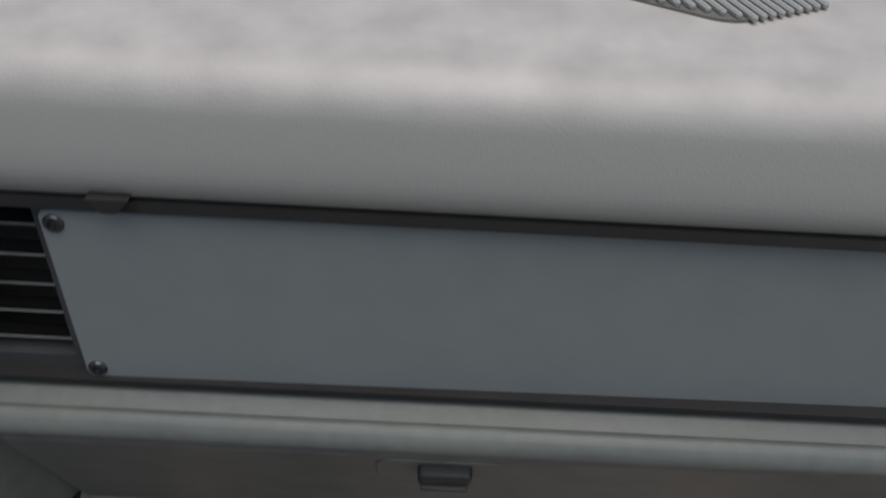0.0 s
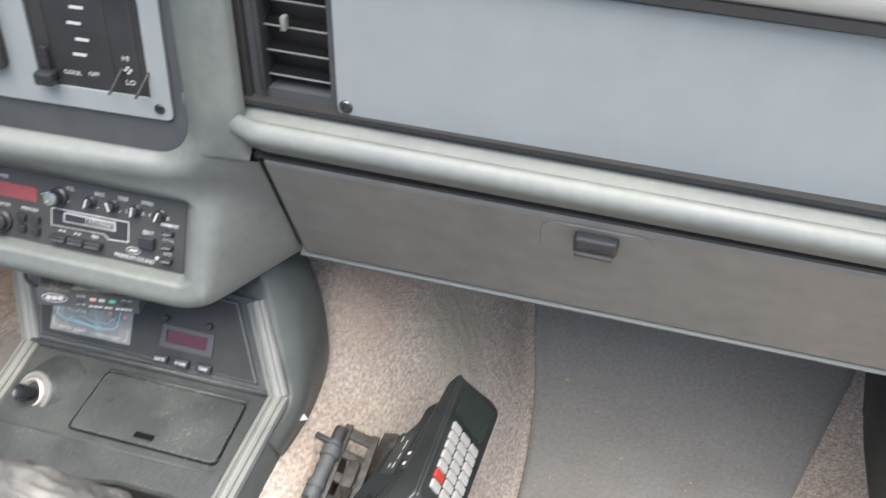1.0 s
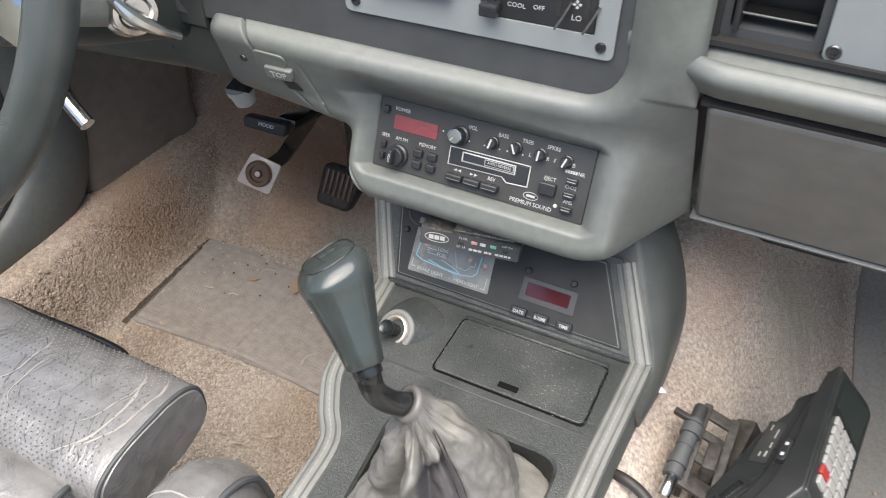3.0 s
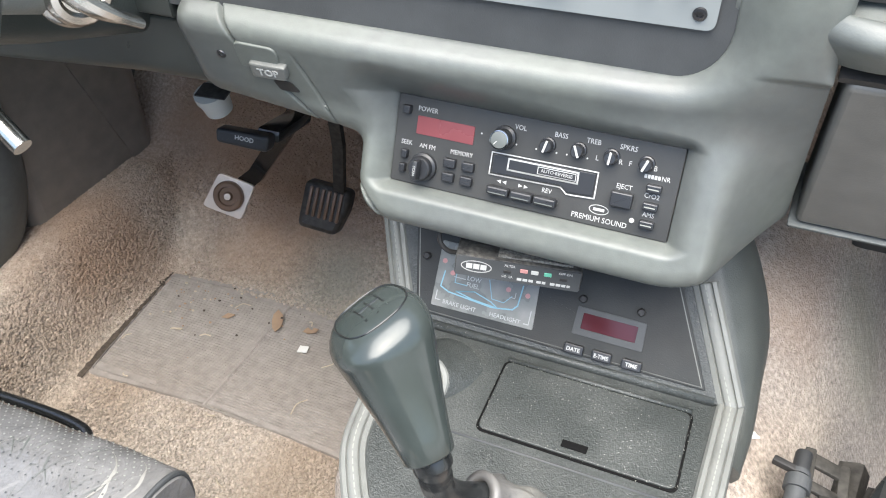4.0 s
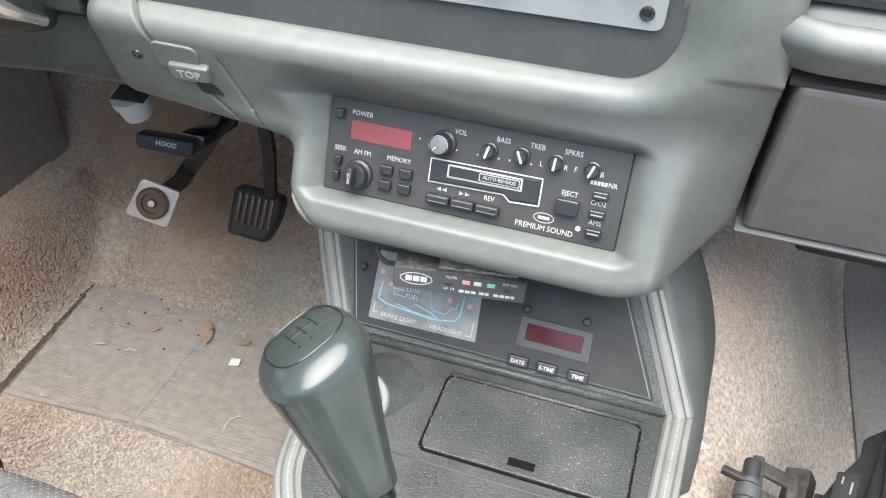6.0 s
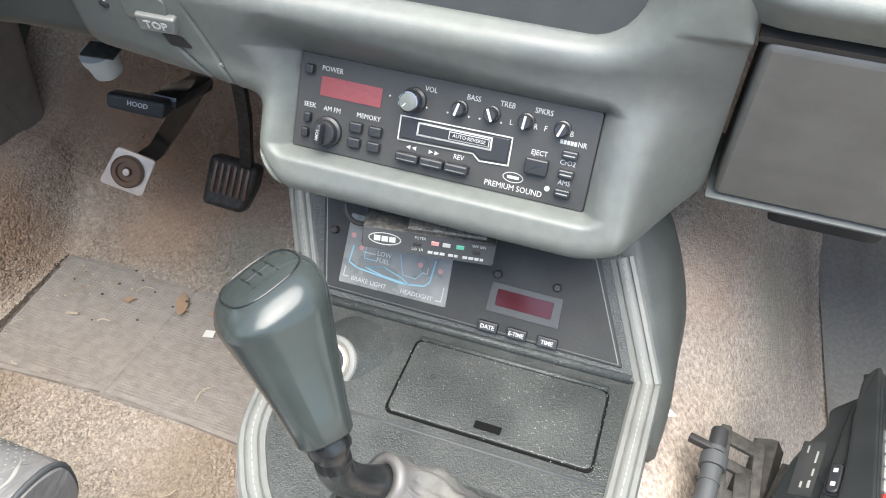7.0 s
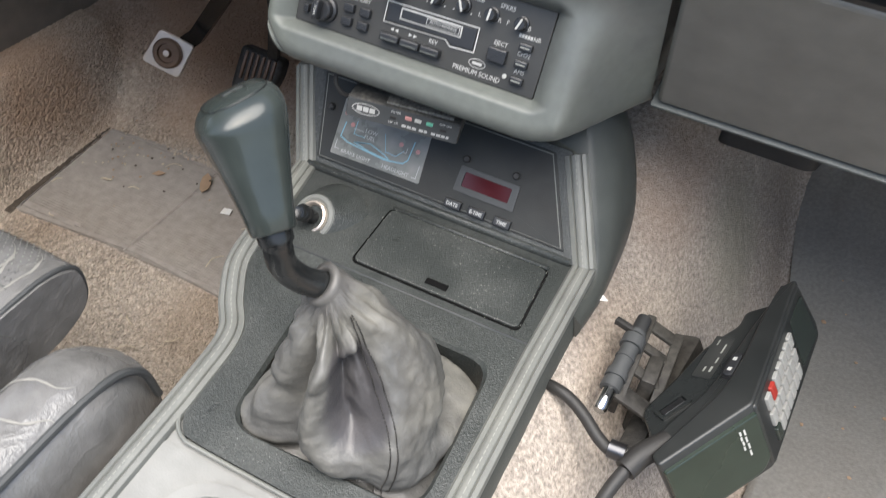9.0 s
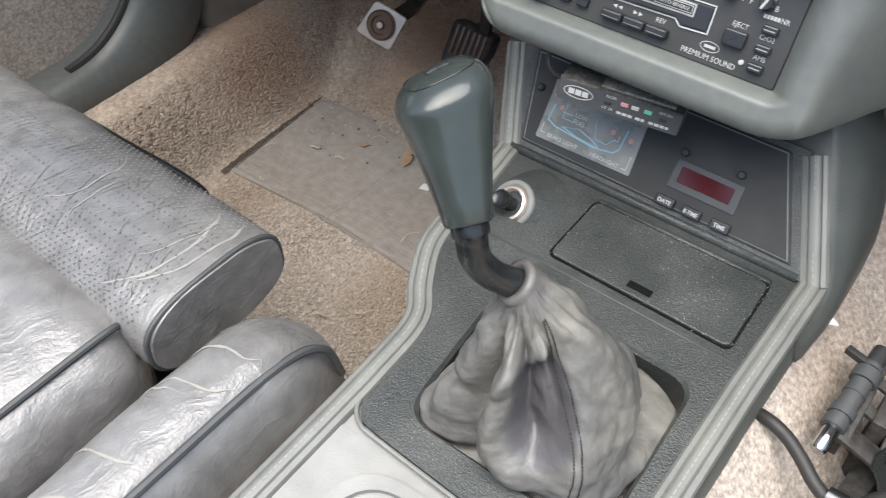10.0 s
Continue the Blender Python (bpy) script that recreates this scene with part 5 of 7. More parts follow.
# clock
bm = bmesh.new()
frame_ring(bm, rounded([(0.0370, 0.0150), (0.0910, 0.0150), (0.0900, 0.0365), (0.0375, 0.0365)], 0.001, 3), rounded([(0.0425, 0.0200), (0.0845, 0.0200), (0.0845, 0.0325), (0.0425, 0.0325)], 0.001, 3), 0.0026, 0.0042)
ck = part("clock_frame", bm, PANEL, wp, "dark grey bevelled clock frame")
bm = bmesh.new()
prism(bm, rect(0.043, 0.0130, 0.0008, 0.0635, 0.0262, 2), 0.0020, 0.0030)
part("clock_window", bm, REDDARK, ck, "dark red clock window")
for w, x in (("DATE", 0.0416), ("E-TIME", 0.0632), ("TIME", 0.0861)):
    bm = bmesh.new()
    prism(bm, rect(0.0150, 0.0078, 0.0013, x, 0.0036, 3), 0.0020, 0.0072, 0.0011)
    b = part("clock_button", bm, KEY, wp, "black clock button")
    lettering(w, 0.0042, b, (x, 0.0034, 0.0073), wide=0.9 if len(w) > 4 else 1.0, bold=0.0001)

# radar detector wedged under the radio
DM = face_frame((0.0005, -0.0345, 0.4285), (0.968, 0.23, -0.085), (0.05, 0.22, 0.97))
det = thing("radar_detector", "small black radar detector wedged beneath the radio", "radar detector", DM)
bm = bmesh.new()
box(bm, 0.0880, 0.0165, 0.075, (0.0018, 0, -0.0375), 0.0015)
part("case", bm, SCUFF, det, "dusty black metal case")
bm = bmesh.new()
prism(bm, rect(0.0864, 0.0150, 0.001, 0.0018, 0, 2), 0.0, 0.0008)
part("front", bm, PANEL, det, "dark grey front plate")
outline_line([(-0.0270 + 0.0105 * math.cos(a), 0.0008 + 0.0043 * math.sin(a)) for a in [2 * math.pi * i / 26 for i in range(26)]], 0.0007, 0.0010, det, name="badge")
bm = bmesh.new()
for k in (-1, 0, 1):
    box(bm, 0.0042, 0.0040, 0.0002, (-0.0270 + k * 0.0050, 0.0008, 0.0010))
part("badge_bar", bm, WHITE, det, "white maker's mark shown as bars")
for x, m_ in ((0.0060, LED_R), (0.0135, TYPE_GREY), (0.0225, LED_G)):
    bm = bmesh.new()
    box(bm, 0.0052, 0.0028, 0.0012, (x, 0.0028, 0.0010), 0.0003, 1)
    part("indicator", bm, m_, det, "coloured indicator lens")
for x in (-0.0055, 0.0335):
    bm = bmesh.new()
    box(bm, 0.0050, 0.0022, 0.0012, (x, 0.0005, 0.0010), 0.0003, 1)
    part("slide_switch", bm, RUBBER, det, "black slide switch")
lettering("FILTER", 0.0026, det, (-0.0040, 0.0050, 0.0009))
lettering("LO  LR", 0.0026, det, (-0.0050, -0.0036, 0.0009))
lettering("OFF ON", 0.0026, det, (0.0345, 0.0050, 0.0009))
bm = bmesh.new()
for x, w in ((0.0035, 0.0032), (0.0075, 0.0032), (0.0115, 0.0032), (0.0170, 0.0032), (0.0205, 0.0024), (0.0265, 0.0032), (0.0305, 0.0032), (0.0342, 0.0028), (0.0375, 0.0022)):
    box(bm, w, 0.0019, 0.0002, (x, -0.0043, 0.0009))
part("print_mark", bm, WHITE, det, "white model name shown as bars")
for k in range(7):
    bm = bmesh.new()
    box(bm, 0.0008, 0.0006, 0.008, (-0.0310 + k * 0.0022, 0.0076, -0.010))
    part("cooling_slot", bm, RUBBER, det)
bm = bmesh.new()
loft(bm, [[(-0.013 + 0.052 * i / 22, 0.0074 + dy * 0.75 + (0.0012 * noise.noise(Vector((i * 2.1, dy * 900, 3)))), dz) for dy, dz in ((0, -0.004), (0.0035, -0.004), (0.0050, -0.012), (0.0045, -0.030), (0, -0.030))] for i in range(23)])
part("hook_tape", bm, FOAM, det, "frayed grey hook tape")
bm = bmesh.new()
tube(bm, [(-0.043, 0.0, -0.015), (-0.050, 0.003, -0.012), (-0.056, 0.012, -0.012), (-0.056, 0.030, -0.020)], 0.0018, 8)
part("cable", bm, RUBBER, det, "black cable")

# ---- gear lever and gaiter ----
gl = thing("gear_lever", "black gear lever with a worn black knob rising from the gaiter", "gear lever")
axis0, axis1 = Vector((0.0275, -0.2345, 0.4950)), Vector((-0.0180, -0.2015, 0.5580))
ax = (axis1 - axis0).normalized()
axis1 = axis0 + ax * 0.0775
side = ax.cross(Vector((0, 0, 1))).normalized()
KM = Matrix((
    (*(ax.cross(side).normalized()), 0), (*side, 0), (*ax, 0), (0, 0, 0, 1))).transposed()
KM = Matrix.Translation(axis0) @ KM
bm = bmesh.new()
L = (axis1 - axis0).length
secs = []
for t, w, d, p in ((0.0, 0.0112, 0.0112, 2.2), (0.02, 0.0124, 0.0124, 2.2), (0.15, 0.0138, 0.0136, 2.4), (0.35, 0.0166, 0.0162, 2.7), (0.55, 0.0202, 0.0196, 2.65), (0.70, 0.0232, 0.0222, 2.75), (0.79, 0.0245, 0.0234, 2.7), (0.85, 0.0243, 0.0232, 2.65), (0.90, 0.0230, 0.0220, 2.6), (0.94, 0.0208, 0.0199, 2.6), (0.968, 0.0178, 0.0170, 2.7), (0.986, 0.0138, 0.0131, 2.6), (0.997, 0.0080, 0.0075, 2.4), (1.0, 0.0045, 0.0042, 2.2), (1.002, 0.002, 0.002, 2.0)):
    secs.append([(x, y, t * L) for x, y in superloop(w * 1.03, d * 1.03, p, 48)])
loft(bm, secs)
for v_ in bm.verts:
    if v_.co.z > 0.62 * L:
        v_.co.z += (0.26 * v_.co.x + 0.26 * v_.co.y) * ramp01((v_.co.z / L - 0.62) / 0.32)
kn = part("shift_knob", bm, KNOB, gl, "worn black moulded knob with a shift pattern", KM, smooth=70)
def on_cap(x, y, r):
    """Height of the knob's domed top over its axis point."""
    return L * (1.0005 - 0.032 * (r / 0.0176) ** 2) + 0.26 * x + 0.26 * y


bm = bmesh.new()
ring_ = [Vector((x, y, L * 0.9690 + 0.26 * x + 0.26 * y)) for x, y in superloop(0.0184, 0.0176, 2.7, 48)]
sweep(bm, ring_ + [ring_[0]], circle(0.00045, 6), (0, 0, 1), caps=False)
part("cap_edge", bm, LEVER, kn, "dark joint round the cap")
bm = bmesh.new()
for (a, b) in (((-0.0060, -0.0062), (-0.0060, 0.0062)), ((0.0, -0.0062), (0.0, 0.0062)), ((0.0060, -0.0062), (0.0060, 0.0062)), ((-0.0060, 0.0), (0.0060, 0.0))):
    A, B = Vector((a[1], -a[0], 0)), Vector((b[1], -b[0], 0))
    pts_ = [A.lerp(B, k / 4) for k in range(5)]
    sweep(bm, [Vector((q.x, q.y, on_cap(q.x, q.y, math.hypot(q.x, q.y)) + 0.0003)) for q in pts_], [(-0.0004, -0.0003), (0.0004, -0.0003), (0.0004, 0.0002), (-0.0004, 0.0002)])
part("shift_pattern", bm, LEVER, kn, "worn dark shift pattern")
for w_, x_, y_ in (("1", -0.0060, 0.0092), ("3", 0.0, 0.0096), ("5", 0.0060, 0.0092), ("2", -0.0060, -0.0092), ("4", 0.0, -0.0096), ("R", 0.0060, -0.0092)):
    lettering(w_, 0.0042, kn, (0, 0, 0), LEVER, Matrix.Translation((-y_, -x_, on_cap(-y_, -x_, 0.011) + 0.0003)) @ Matrix.Rotation(-math.atan(0.26), 4, "Y") @ Matrix.Rotation(math.atan(0.26), 4, "X") @ Matrix.Rotation(math.pi / 2, 4, "Z"))
bm = bmesh.new()
tube(bm, [axis0 + ax * 0.006, axis0 - ax * 0.004, (0.0315, -0.2345, 0.4720), (0.0385, -0.2270, 0.4560), (0.0490, -0.2150, 0.4440), (0.0570, -0.2060, 0.4330)], 0.0085, 16, 6)
part("lever_rod", bm, LEVER, gl, "glossy black bent rod")
bm = bmesh.new()
lathe(bm, [(0.0095, -0.006), (0.0100, -0.004), (0.0100, 0.004), (0.0092, 0.005)], 20, KM)
part("collar", bm, LEVER, gl, "black collar")

gaiter = thing("gear_gaiter", "worn creased grey leather gear lever gaiter with stitched seams", "gaiter")
bm = bmesh.new()
N, S = 192, 96
neck_c, neck_ax = Vector((0.0475, -0.2165, 0.4455)), Vector((-0.62, -0.50, 0.75)).normalized()
nu = Vector((0, 0, 1)).cross(neck_ax).normalized()
nv = neck_ax.cross(nu)
base_r = radial(hole, N)


def turn_to(a, deg):
    """The angle from deg to a, between -pi and pi."""
    return (a - math.radians(deg) + math.pi) % (2 * math.pi) - math.pi


def bell(t, w):
    return math.exp(-(t / w) ** 2)


def panel_dist(a, s):
    """Distance to the sunken panel's border round the gaiter, below zero inside."""
    da = turn_to(a, 279 + 46 * s)
    return abs(da) - 0.46 if s > 0.64 else math.hypot(da, (s - 0.64) * 1.75) - 0.46


def leather_folds(a, s):
    """How far the leather stands out of its plain cone."""
    mid = 279 + 46 * s
    da = turn_to(a, mid)
    gate = ramp01((0.93 - s) / 0.25)
    # loop: a thick rolled fold down one side and round under the sunken panel, up to the seam
    du = panel_dist(a, s)
    left = ramp01((0.30 - da) / 0.5)
    f = (0.0165 * bell(du - 0.15, 0.20) * (0.22 + 0.78 * left) - 0.0140 * ramp01(-du / 0.18) - 0.0095 * bell(du - 0.56, 0.13) * left) * gate
    # broad full panel beyond the seam
    f += 0.0130 * bell(da - 1.02, 0.52) * math.sin(math.pi * min(1, s * 1.05)) ** 0.8
    # tuck under the loop, roll along the opening
    low = ramp01((1.5 - abs(da)) / 0.5)
    f += low * (-0.0100 * bell(s - 0.150 - 0.03 * math.cos(2.2 * da), 0.040) + 0.0070 * bell(s - 0.05, 0.05))
    # slack wrinkles on the driver's side
    dl = turn_to(a, 212)
    f += bell(dl, 0.60) * (0.0060 * bell(s - 0.22, 0.16) + 0.0026 * math.sin(34 * s + 3.0 * dl + 1.2 * math.sin(5 * dl)) * bell(s - 0.25, 0.20) - 0.0060 * bell(s - 0.47 - 0.12 * dl, 0.05))
    # lobe at the far corner of the opening
    db = turn_to(a, 25)
    f += 0.0120 * bell(db, 0.50) * bell(s - 0.13, 0.08) - 0.0180 * bell(db, 0.55) * bell(s - 0.30, 0.045) - 0.010 * bell(db, 0.6) * ramp01((0.07 - s) / 0.07)
    # gathers below the neck
    f += (0.0024 * math.sin(8 * a + 16 * s) + 0.0012 * math.sin(17 * a - 9 * s)) * bell(s - 0.84, 0.09)
    f += 0.0034 * bell(turn_to(a, 350) - 1.6 * (0.9 - s), 0.20) * bell(s - 0.82, 0.11)
    f += 0.0012 * bell(turn_to(a, mid + 21), 0.05)
    # lip drooping over the top of the sunken panel
    f += bell(da + 0.1, 0.45) * (0.0060 * bell(s - 0.81 - 0.10 * da, 0.035) - 0.0060 * bell(s - 0.73 - 0.10 * da, 0.035))
    q = Vector((math.cos(a), math.sin(a), 0))
    f += 0.0048 * noise.noise(Vector((q.x * 1.9, q.y * 1.9, s * 3.4))) * math.sin(math.pi * s) ** 0.6 * (1 - 0.5 * s)
    f += 0.0016 * noise.noise(Vector((q.x * 6, q.y * 6, s * 15))) + 0.0008 * noise.noise(Vector((q.x * 14, q.y * 14, s * 38)))
    return f


rings = []
for j in range(S + 1):
    s = j / S
    ring = []
    for i in range(N):
        a = 2 * math.pi * i / N
        bx, by = base_r[i]
        q = Vector((math.cos(a), math.sin(a), 0))
        rb = math.hypot(bx - cx, by - cy)
        far = bell(turn_to(a, 35), 0.7)
        rb = rb * 0.965 - 0.004 * bell(turn_to(a, 150), 0.8) - far * max(0, rb - 0.076)
        b = Vector((cx + q.x * rb, cy + q.y * rb, 0.297))
        loc_u, loc_v = q.dot(nu), q.dot(nv)
        ln = math.hypot(loc_u, loc_v)
        nk = neck_c + (nu * loc_u + nv * loc_v) / ln * 0.0128
        p = b.lerp(nk, s ** 1.45)
        p.z = b.z + (nk.z - b.z) * s ** 1.05
        ring.append(p + Vector((q.x, q.y, 0.25)) * leather_folds(a, s) * ramp01((1.0 - s) / 0.04))
    rings.append(ring)
top = rings[-1]
rings.append([p + neck_ax * 0.004 + (p - neck_c).normalized() * 0.0008 for p in top])
rings.append([p + neck_ax * 0.005 - (p - neck_c).normalized() * 0.004 for p in top])
rings.append([p - (p - neck_c).normalized() * 0.005 - neck_ax * 0.006 for p in top])
loft(bm, rings, caps=False)
skin = part("leather", bm, BOOT, gaiter, "creased grey leather, darker tone painted into its hollow panel", smooth=180)
# darker leather panel; its tone also paints shade into the hollow and neck
hollow_tone = [ramp01((0.03 - panel_dist(2 * math.pi * i / N, j / S)) / 0.10) * ramp01((0.88 - j / S) / 0.1) + 0.5 * ramp01((j / S - 0.90) / 0.08) for j in range(S + 1) for i in range(N)] + [0.5] * (3 * N)
skin.data.attributes.new("hollow_tone", "FLOAT", "POINT").data.foreach_set("value", hollow_tone)
for off in (-0.035, 0.035):
    bm = bmesh.new()
    line = []
    for j in range(3, S - 6):
        i0 = ((math.radians(301 + 46 * j / S) + off) / (2 * math.pi) * N) % N
        a_, f_ = 2 * math.pi * i0 / N, i0 % 1
        line.append(rings[j][int(i0)].lerp(rings[j][(int(i0) + 1) % N], f_) + Vector((math.cos(a_), math.sin(a_), 0.2)) * 0.0006)
    for k in range(0, len(line) - 1):
        a_, b_ = line[k], line[k + 1]
        sweep(bm, [a_.lerp(b_, 0.1), a_.lerp(b_, 0.75)], circle(0.0005, 5))
    part("seam_stitch", bm, BRACKET, gaiter, "dark seam stitching")

# ---- pedals and levers in the driver's footwell ----
clutch = thing("clutch_pedal", "clutch pedal with a bright metal plate and rubber disc", "pedal", face_frame((-0.460, 0.215, 0.184), (0.95, 0.16, -0.24), (0.28, 0.50, 0.80)))
bm = bmesh.new()
prism(bm, rounded([(-0.031, -0.023), (0.022, -0.026), (0.029, 0.022), (-0.019, 0.025)], 0.006, 4), -0.004, 0.0, 0.001)
part("pad_plate", bm, ALLOY, clutch, "bright worn metal plate")
bm = bmesh.new()
lathe(bm, [(0.0195, 0.0), (0.0195, 0.004), (0.017, 0.006), (0.0125, 0.006), (0.0115, 0.003), (0.006, 0.003), (0.0045, 0.006), (0, 0.006)], 28)
part("pad_disc", bm, COPPER, clutch, "brown-black rubber disc")
bm = bmesh.new()
lathe(bm, [(0.0042, 0.0055), (0.004, 0.0075), (0, 0.008)], 14)
part("rivet", bm, ALLOY, clutch, "metal rivet")
bm = bmesh.new()
inv = clutch.matrix_basis.inverted()
sweep(bm, [inv @ Vector(p) for p in ((-0.462, 0.246, 0.178), (-0.441, 0.252, 0.196), (-0.406, 0.246, 0.243), (-0.374, 0.239, 0.286), (-0.325, 0.215, 0.352), (-0.285, 0.19, 0.42), (-0.262, 0.17, 0.52))], [(-0.010, -0.004), (0.010, -0.004), (0.010, 0.004), (-0.010, 0.004)])
part("arm", bm, LEVER, clutch, "flat black arm")
brake = thing("brake_pedal", "brake pedal with a ribbed worn rubber pad", "pedal", face_frame((-0.324, 0.216, 0.202), (0.97, 0.10, -0.14), (0.14, 0.50, 0.86)))
bm = bmesh.new()
prism(bm, rounded([(-0.027, -0.029), (0.022, -0.029), (0.031, 0.004), (0.031, 0.029), (-0.027, 0.029)], 0.008, 5), -0.016, 0.004, 0.006, 3)
part("pad", bm, BRACKET, brake, "worn brown-black rubber pad")
# copper tone on the ribs paints in the warm light they catch
for k in range(6):
    bm = bmesh.new()
    box(bm, 0.0040, 0.036, 0.005, (-0.0165 + k * 0.0075, 0.006, 0.0045), 0.0014, 2)
    part("rib", bm, COPPER, brake)
bm = bmesh.new()
inv = brake.matrix_basis.inverted()
sweep(bm, [inv @ Vector(p) for p in ((-0.308, 0.232, 0.214), (-0.290, 0.217, 0.300), (-0.275, 0.192, 0.40), (-0.270, 0.18, 0.52))], [(-0.0065, -0.004), (0.0065, -0.004), (0.0065, 0.004), (-0.0065, 0.004)])
part("arm", bm, BRACKET, brake, "dark metal arm")
hoodr = thing("hood_release", "black bonnet release handle lettered HOOD under the dashboard", "release handle", face_frame((-0.286, 0.060, 0.411), (0.985, 0.14, -0.10), (0.04, 0.34, 0.94)))
bm = bmesh.new()
prism(bm, rounded([(-0.025, -0.0070), (0.024, -0.0075), (0.025, 0.0080), (-0.026, 0.0060)], 0.004, 4), -0.010, 0.004, 0.003, 3)
hh = part("handle", bm, KEY, hoodr, "black plastic handle")
lettering("HOOD", 0.0058, hh, (0.002, 0.0012, 0.0043), bold=0.0001)
bm = bmesh.new()
box(bm, 0.022, 0.012, 0.08, (0.018, 0.004, -0.050), 0.003)
part("bracket", bm, LEVER, hoodr, "black bracket")
buzz = thing("chime_unit", "small grey-white round chime hanging under the dashboard", "chime", pose(-0.287, 0.036, 0.466, 12, -4, 0))
bm = bmesh.new()
lathe(bm, [(0.0, -0.014), (0.009, -0.014), (0.0115, -0.012), (0.0128, -0.002), (0.0145, 0.002), (0.0145, 0.008), (0, 0.008)], 28)
part("can", bm, TYPE_GREY, buzz, "grey-white plastic can")
bm = bmesh.new()
box(bm, 0.030, 0.016, 0.0015, (0.004, 0.0, 0.009), 0.0006)
part("bracket", bm, BRACKET, buzz, "dull metal bracket")

# ---- steering wheel and column ----
wheel = thing("steering_wheel", "dark grey leather-rimmed steering wheel with bright spokes", "steering wheel", face_frame((-0.352, -0.222, 0.712), (1, 0, 0), (0, 0.423, 0.906)))
bm = bmesh.new()
RAD = 0.188
sweep(bm, [Vector((-RAD * math.cos(2 * math.pi * i / 72), RAD * math.sin(2 * math.pi * i / 72), 0)) for i in range(73)], circle(0.0155, 14), (0, 0, 1), caps=False)
part("rim", bm, DARKVINYL, wheel, "dark grey rim", smooth=180)
for a in (-10, 190, 270):
    bm = bmesh.new()
    d = Vector((math.cos(radians(a)), math.sin(radians(a)), 0))
    sweep(bm, [d * 0.05 + Vector((0, 0, -0.03)), d * 0.12 + Vector((0, 0, -0.012)), d * 0.182], [(-0.014, -0.002), (0.014, -0.002), (0.012, 0.003), (-0.012, 0.003)], (0, 0, 1))
    part("spoke", bm, CHROME, wheel, "satin metal spoke")
bm = bmesh.new()
prism(bm, rect(0.13, 0.10, 0.03, 0, 0, 6), -0.05, 0.0, 0.01, 3)
part("hub", bm, DARKVINYL, wheel, "dark grey hub pad")
col = thing("steering_column", "dark grey steering column shroud with a chrome ignition key switch", "steering column", face_frame((-0.330, -0.222, 0.712), (1, 0, 0), (0, 0.423, 0.906)))
bm = bmesh.new()
loft(bm, [[(x, y, z) for x, y in rect(w, h, 0.022, 0, -0.004, 6)] for w, h, z in ((0.10, 0.10, -0.052), (0.115, 0.115, -0.060), (0.118, 0.118, -0.15), (0.112, 0.110, -0.25), (0.09, 0.09, -0.32))])
part("shroud", bm, DARKVINYL, col, "dark grey shroud")
bm = bmesh.new()
box(bm, 0.070, 0.045, 0.075, (0.070, -0.015, -0.105), 0.012, 3)
part("lock_housing", bm, TRIM, col, "light grey lock housing")
lock = face_frame((-0.221, -0.124, 0.641), (0.45, 0.88, 0.1), (-0.1, 0.0, 1.0))
linv = col.matrix_basis.inverted() @ lock
bm = bmesh.new()
lathe(bm, [(r_ * 0.82, z_) for r_, z_ in ((0.0250, -0.020), (0.0262, -0.006), (0.0250, -0.002), (0.0225, 0.000), (0.0225, 0.004), (0.0195, 0.008), (0.0150, 0.0085), (0.0125, 0.006), (0.0060, 0.006), (0, 0.0075))], 36, linv)
ig = part("ignition", bm, CHROME, col, "worn chrome ignition barrel")
bm = bmesh.new()
secs = []
for k in range(15):
    t = k / 14
    c_ = Vector((-0.012 + 0.034 * t - 0.005 * math.sin(math.pi * t), 0.017 - 0.043 * t, 0.0))
    hw, hh_ = 0.0030 + 0.0030 * math.sin(math.pi * min(1, t * 1.15)) , 0.010 + 0.006 * math.sin(math.pi * t)
    n_ = Vector((0.052, 0.042, 0)).normalized()
    secs.append([tuple(c_ + n_ * x + Vector((0, 0, 0.008 + y))) for x, y in superloop(hw, hh_, 2.6, 14)])
loft(bm, secs)
bmesh.ops.transform(bm, matrix=linv, verts=bm.verts)
part("lock_lever", bm, CHROME, ig, "chrome turning lever")
bm = bmesh.new()
cinv = col.matrix_basis.inverted()
tube(bm, [cinv @ Vector(p) for p in ((-0.320, -0.150, 0.610), (-0.290, -0.160, 0.585), (-0.255, -0.168, 0.560))], 0.0062, 14, 4)
part("tilt_lever", bm, CHROME, col, "short chrome lever")

# ---- driver's seat ----
seat = thing("car_seat", "dark grey cracked leather driver's seat with separate thigh roll", "car seat")


def cushion(name, axis, a0, a1, c, w, h, p, label, round_=0.03, crown=0.0, n=40, material=None, shrink=0.42):
    """A stuffed block along X or Y with rounded ends and a soft skin."""
    bm = bmesh.new()
    secs = []
    for i in range(n + 1):
        t = i / n
        s = a0 + (a1 - a0) * t
        d = min(abs(s - a0), abs(s - a1))
        k = 1.0 if d > round_ else 1 - shrink * (1 - d / round_) ** 2.2
        pts = []
        for u, v in superloop(w * k, h * k, p, 44):
            z = c[1] + v + crown * math.sin(math.pi * t)
            q = Vector((s * 30, u * 30, v * 30))
            g = 0.0022 * noise.noise(q * 0.7) + 0.0008 * noise.noise(q * 2.5)
            pts.append((s, c[0] + u * (1 + g * 10), z + g) if axis == "x" else (c[0] + u * (1 + g * 10), s, z + g))
        secs.append(pts)
    loft(bm, secs)
    return part(name, bm, material or LEATHER, seat, label, smooth=60)


